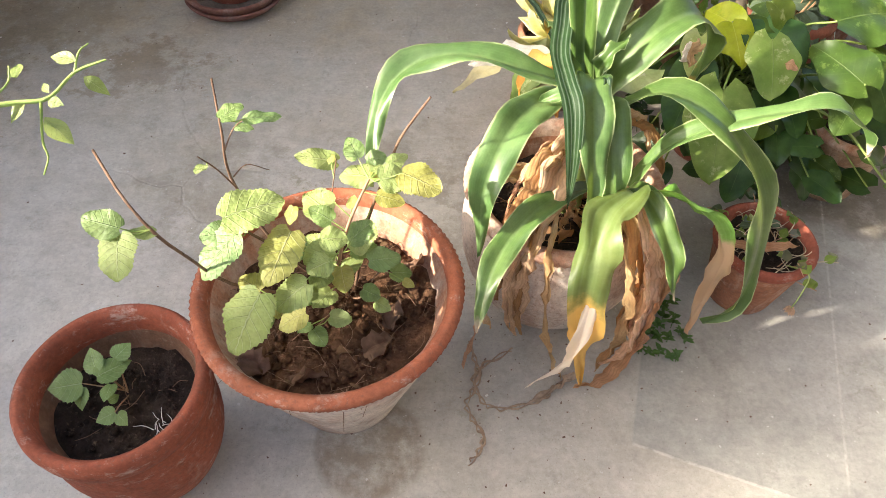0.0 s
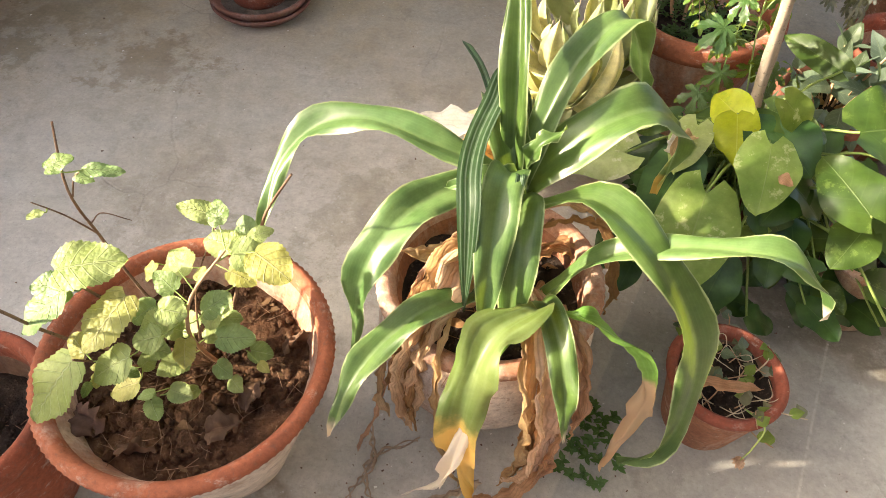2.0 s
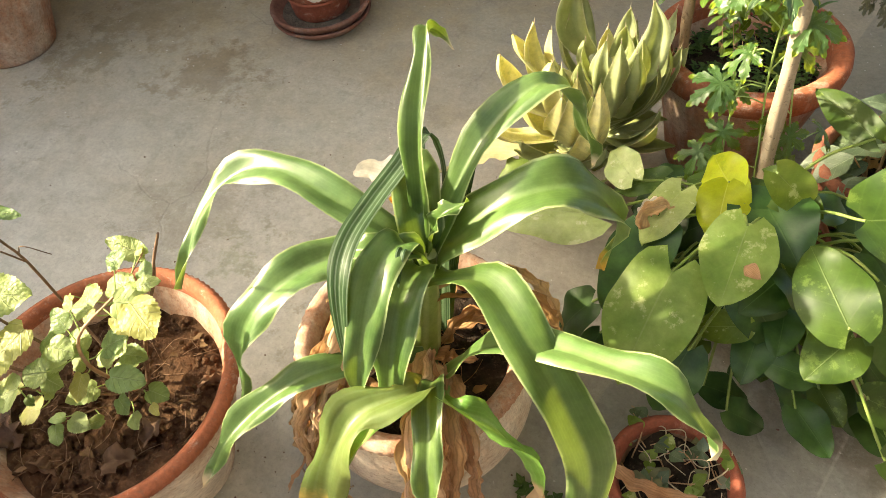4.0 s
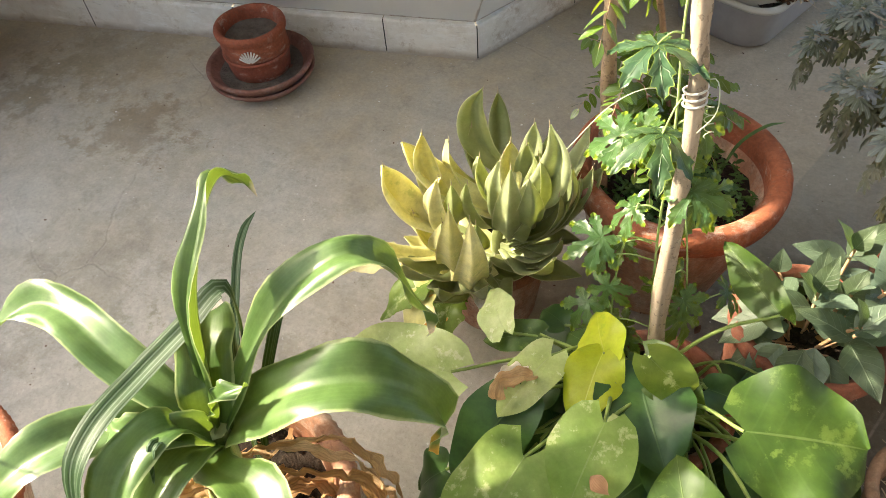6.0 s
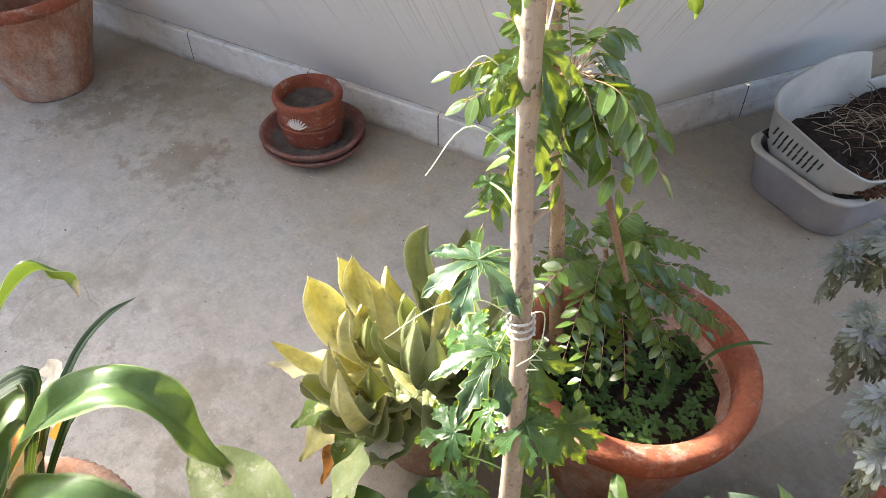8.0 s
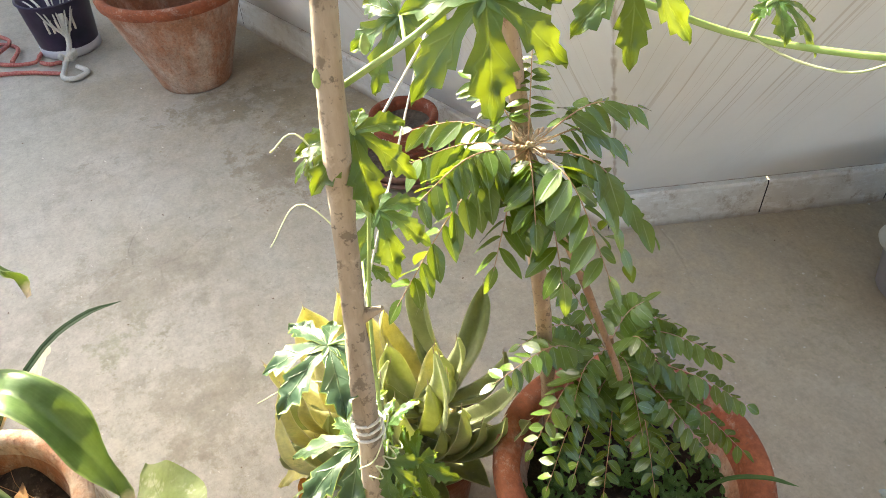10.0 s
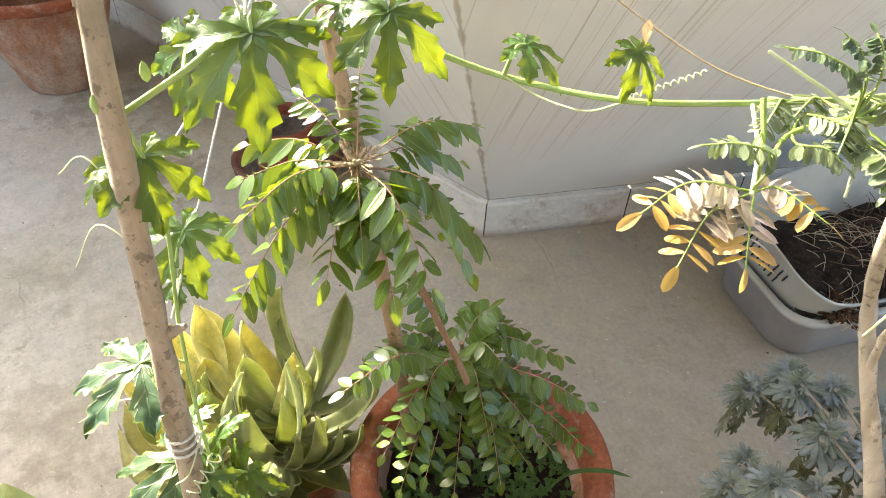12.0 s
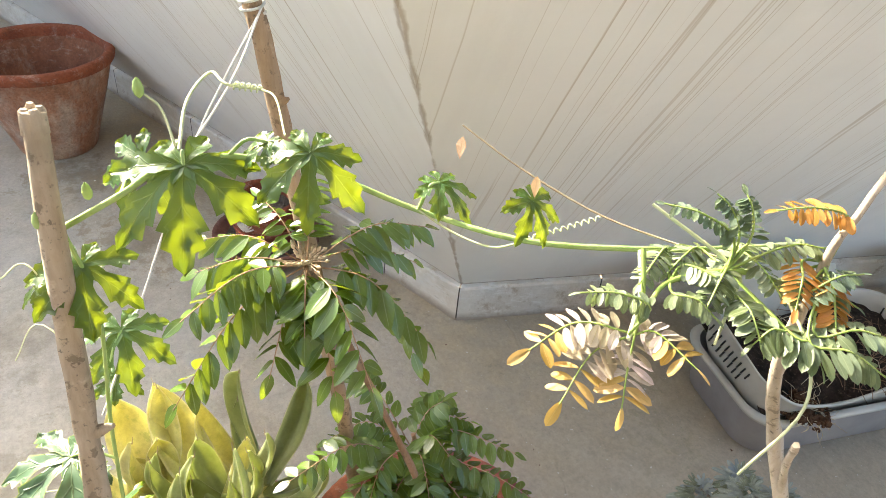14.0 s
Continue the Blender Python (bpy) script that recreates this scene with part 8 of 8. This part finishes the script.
litter((0.62, 1.28), 0.20, 0.001, 22, 0.022, LITTER, "dead leaves on the floor among the pots", seed=58)

wire = whole("white_wire", tube([(0.99, 1.50, 0.004), (0.935, 1.482, 0.12), (0.900, 1.455, 0.12), (0.889, 1.41, 0.10), (0.908, 1.40, 0.06), (0.939, 1.425, 0.015), (0.965, 1.43, 0.004)], [0.0012, 0.0012], 6, 40), STRING, (0.99, 1.50, 0.0), "thin white wire curling up from the floor", "wire")
pot("small grey clay pot beside the sticks", (1.035, 1.36), 0.085, 0.13, 0.06, 0.020, 0.004, 0.10, SOIL_GREY, SOIL_GREY, CLAY_GRIME, SOIL_DARK, 0.012, seed=16)

# -- the laundry tub of dry earth --
T0 = Vector((0.441, 2.482, 0.0))
E1, E2 = Vector((0.957, -0.289, 0)), Vector((0.289, 0.957, 0))
TUB_X, TUB_Y = 0.132, 0.230


def tub_top(x, y):
    """The cut upper edge of the inner basket: high along one long side, low at the back and the other side."""
    f = (y / TUB_Y + 1) / 2
    left = 0.212 + 0.055 * math.sin(math.pi * min(1, f * 1.15)) if f < 0.72 else 0.165
    right = 0.178 - 0.05 * math.sin(math.pi * min(1, f * 1.4)) if f < 0.6 else 0.145 + 0.14 * (f - 0.6)
    g = (x / TUB_X + 1) / 2
    return left + (right - left) * max(0.0, min(1.0, g))


def tub_ring(grow, z, corner=0.06, n=10, up=0.0):
    """A rounded oblong round the tub's middle; up: how far the cut upper edge lifts it."""
    ring = []
    hx, hy = TUB_X + grow, TUB_Y + grow
    for cx, cy, a0 in ((1, 1, 0), (-1, 1, 90), (-1, -1, 180), (1, -1, 270)):
        for k in range(n):
            a = radians(a0 + 90 * k / (n - 1))
            x = cx * max(0.0, hx - corner) + corner * math.cos(a)
            y = cy * max(0.0, hy - corner) + corner * math.sin(a)
            ring.append(T0 + E1 * x + E2 * y + Vector((0, 0, z + (tub_top(x, y) - 0.2) * up)))
        if n > 2:
            ax, ay = {(1, 1): (-1, 0), (-1, 1): (0, -1), (-1, -1): (1, 0), (1, -1): (0, 1)}[(cx, cy)]
            last = ring[-1]
            for k in range(1, 8):
                x = cx * (hx - corner) + corner * math.cos(radians(a0 + 90)) + ax * 2 * (hx - corner) * k / 8
                y = cy * (hy - corner) + corner * math.sin(radians(a0 + 90)) + ay * 2 * (hy - corner) * k / 8
                ring.append(T0 + E1 * x + E2 * y + Vector((0, 0, z + (tub_top(x, y) - 0.2) * up)))
    return ring


tub = thing("laundry_tub", T0, "two nested plastic baskets, grey and slotted white, full of earth", "plastic tub")
part("outer_tub", Shape().grid([tub_ring(-0.0705, 0.002), tub_ring(-0.022, 0.0), tub_ring(-0.013, 0.010), tub_ring(-0.002, 0.105), tub_ring(0.0, 0.112), tub_ring(-0.004, 0.112), tub_ring(-0.020, 0.02)], close=True), PLASTIC_GREY, tub, "dusty grey lower basket")
part("rim", Shape().grid([tub_ring(-0.003, 0.103), tub_ring(0.006, 0.106), tub_ring(0.008, 0.112), tub_ring(0.004, 0.117), tub_ring(-0.006, 0.115)], close=True), PLASTIC, tub, "off-white rolled rim")
part("inner_tub", Shape().grid([tub_ring(-0.024, 0.09), tub_ring(-0.014, 0.12), tub_ring(-0.009, 0.165, up=0.55), tub_ring(-0.006, 0.198, up=1), tub_ring(-0.003, 0.203, up=1), tub_ring(-0.006, 0.206, up=1), tub_ring(-0.010, 0.201, up=1), tub_ring(-0.014, 0.165, up=0.55), tub_ring(-0.024, 0.10)], close=True), PLASTIC, tub, "off-white slotted upper basket with a broken edge")
for row in range(2):
    for k in range(10 if row == 0 else 8):
        x = -0.072 + 0.0135 * k + 0.006 * row
        z = 0.170 - 0.024 * row - 0.0012 * k
        y = -(TUB_Y - 0.0135) - (z - 0.12) * 0.11
        p = T0 + E1 * x + E2 * (y - 0.0010) + Vector((0, 0, z))
        part("slot", tube([p - E1 * 0.003 - Vector((0, 0, 0.009)), p + E1 * 0.003 + Vector((0, 0, 0.009))], [0.0019, 0.0019], 6), SLOT, tub)
for k in range(8):
    p = T0 + E1 * (-0.07 + 0.017 * k) + E2 * (TUB_Y - 0.020) + Vector((0, 0, 0.145))
    part("slot", tube([p - Vector((0, 0, 0.010)), p + Vector((0, 0, 0.010))], [0.0019, 0.0019], 6), SLOT, tub)
part("handle", tube([T0 + E1 * (TUB_X - 0.004) + E2 * 0.10 + Vector((0, 0, 0.150)), T0 + E1 * (TUB_X + 0.018) + E2 * 0.115 + Vector((0, 0, 0.146)), T0 + E1 * (TUB_X + 0.022) + E2 * 0.145 + Vector((0, 0, 0.142)), T0 + E1 * (TUB_X - 0.004) + E2 * 0.155 + Vector((0, 0, 0.148))], [0.008, 0.010, 0.008], 8, 14), PLASTIC, tub, "off-white side handle")
rows = []
for i in range(11):
    row = []
    for j in range(18):
        x, y = -0.114 + 0.228 * i / 10, -0.208 + 0.416 * j / 17
        q = T0 + E1 * x + E2 * y
        row.append((q.x, q.y, 0.138 + 0.016 * noise.noise((x * 22, y * 22, 3)) - 0.02 * max(0, x / 0.11) + 0.012 * noise.noise((x * 60, y * 60, 9))))
    rows.append(row)
part("soil", Shape().grid(rows[::-1]), SOIL_DARK, tub, "dark dry earth")
straws((0.42, 2.44), 0.10, 0.148, 46, 0.07, STRAW, "dry straw and stems heaped in the tub", seed=61, thick=0.0008, rise=0.8)
straws((0.47, 2.53), 0.11, 0.145, 140, 0.07, TWIG, "dark dry stems heaped in the tub", seed=62, thick=0.0009, rise=0.7)
spill = T0 + E1 * 0.118 + E2 * -0.135
crumbs((spill.x, spill.y), 0.045, 0.124, 160, 0.009, SOIL, "earth spilling over the tub's rim", 63)
straws((spill.x, spill.y), 0.04, 0.122, 40, 0.05, STRAW, "straw hanging over the tub's rim", seed=64, thick=0.0008, rise=0.3)

# -- bucket and ropes in the far corner --
bucket = thing("bucket", (-1.70, 1.02, 0), "small black bucket with frayed pale rope hanging over it", "bucket")
part("body", lathe([(0.001, 0), (0.085, 0), (0.088, 0.004), (0.105, 0.17), (0.110, 0.175), (0.108, 0.18), (0.100, 0.176), (0.084, 0.02), (0.001, 0.015)], (-1.70, 1.02, 0), 40), BUCKET, bucket)
part("foot_band", lathe([(0.0885, 0.002), (0.0925, 0.004), (0.0935, 0.028), (0.0905, 0.030)], (-1.70, 1.02, 0), 40), plain("white_plastic_band", (0.55, 0.55, 0.60), (0.65, 0.64, 0.68), 0.5), bucket)
for k in range(6):
    a = radians(-24 + 9 * k)
    ring = lambda z, d: (-1.70 + (0.0885 + (z / 0.17) * 0.0165 + d) * math.cos(a), 1.02 + (0.0885 + (z / 0.17) * 0.0165 + d) * math.sin(a), z)
    part("letter_bar", tube([ring(0.092, 0.001), ring(0.135, 0.001)], [0.0034, 0.0034], 6), WHITE_PAINT, bucket, "white bar of lettering")
rope = thing("pale_rope", (-1.50, 0.99, 0), "knotted frayed off-white rope lying in a loop", "rope")
part("cord", tube([(-1.60, 1.03, 0.15), (-1.575, 1.02, 0.06), (-1.53, 0.985, 0.012), (-1.47, 0.975, 0.009), (-1.445, 1.01, 0.009), (-1.475, 1.045, 0.009), (-1.52, 1.02, 0.012)], [0.008, 0.0075], 8, 40, 0.2), STRING, rope)
for k in range(12):
    a = k * 0.55
    part("strand", tube([(-1.585, 1.02, 0.05 + 0.004 * k), (-1.60 + 0.02 * math.cos(a), 1.02 + 0.03 * math.sin(a), 0.12), (-1.62, 1.02 + 0.06 * math.sin(a), 0.178), (-1.66, 1.02 + 0.08 * math.sin(a), 0.185)], [0.003, 0.002], 5, 12, 0.3, k), STRING, rope)
part("knot", tube([(-1.56 + 0.02 * math.cos(k * 1.7), 1.005 + 0.022 * math.sin(k * 1.3), 0.03 + 0.018 * math.sin(k * 2.1)) for k in range(9)], [0.008, 0.008], 7, 40, 0.3), STRING, rope)
red = thing("red_rope", (-1.75, 0.72, 0), "faded red and white rope lying in loose coils", "rope")
for pts in ([(-1.50, 0.98, 0.007), (-1.58, 0.86, 0.007), (-1.64, 0.70, 0.007), (-1.72, 0.52, 0.007)], [(-1.62, 0.92, 0.007), (-1.58, 0.95, 0.012), (-1.60, 1.00, 0.007), (-1.67, 0.99, 0.007), (-1.69, 0.93, 0.008), (-1.62, 0.90, 0.012), (-1.68, 0.80, 0.008), (-1.80, 0.72, 0.007)], [(-1.66, 0.84, 0.014), (-1.76, 0.86, 0.012), (-1.84, 0.80, 0.008), (-1.82, 0.68, 0.010), (-1.72, 0.66, 0.014), (-1.70, 0.76, 0.02), (-1.80, 0.84, 0.02), (-1.92, 0.80, 0.008)], [(-1.72, 0.62, 0.012), (-1.78, 0.74, 0.02), (-1.88, 0.72, 0.008), (-1.86, 0.60, 0.008)]):
    part("cord", tube(pts, [0.0065, 0.0065], 7, 44, 0.25), ROPE_RED, red)

straws((-0.335, 0.432), 0.012, 0.168, 16, 0.03, STRING, "tuft of white fluff on the seedling's soil", name="white_fluff", seed=71, thick=0.0007, rise=0.5)

# -- grit and scraps on the floor --
grit = Shape()
rg = random.Random(77)
for _ in range(330):
    x, y = rg.uniform(-1.2, 0.95), rg.uniform(0.25, 2.3)
    if rg.random() < 0.45:
        x, y = rg.gauss(0.1, 0.22), rg.gauss(0.62, 0.16)
    s = rg.uniform(0.0006, 0.0024)
    a = rg.uniform(0, 6.28)
    way = Vector((math.cos(a), math.sin(a), 0))
    grit.join(tube([(x, y, s * 0.4), Vector((x, y, s * 0.5)) + way * s * rg.uniform(0.6, 2.2)], [s * 0.7, s * 0.4], 5))
whole("grit", grit, LITTER, (0, 0.6, 0), "crumbs of soil and twig scattered on the floor", "debris", kind="stuff")
bits = Shape()
for _ in range(60):
    x, y = rg.uniform(-1.3, 0.8), rg.uniform(0.5, 1.8)
    s = rg.uniform(0.0008, 0.002)
    bits.join(tube([(x, y, s * 0.4), (x + s * 2, y + s, s * 0.6)], [s, s * 0.6], 5))
whole("white_specks", bits, WHITE_PAINT, (-0.2, 1.1, 0), "white paint flakes scattered on the floor", "debris", kind="stuff")
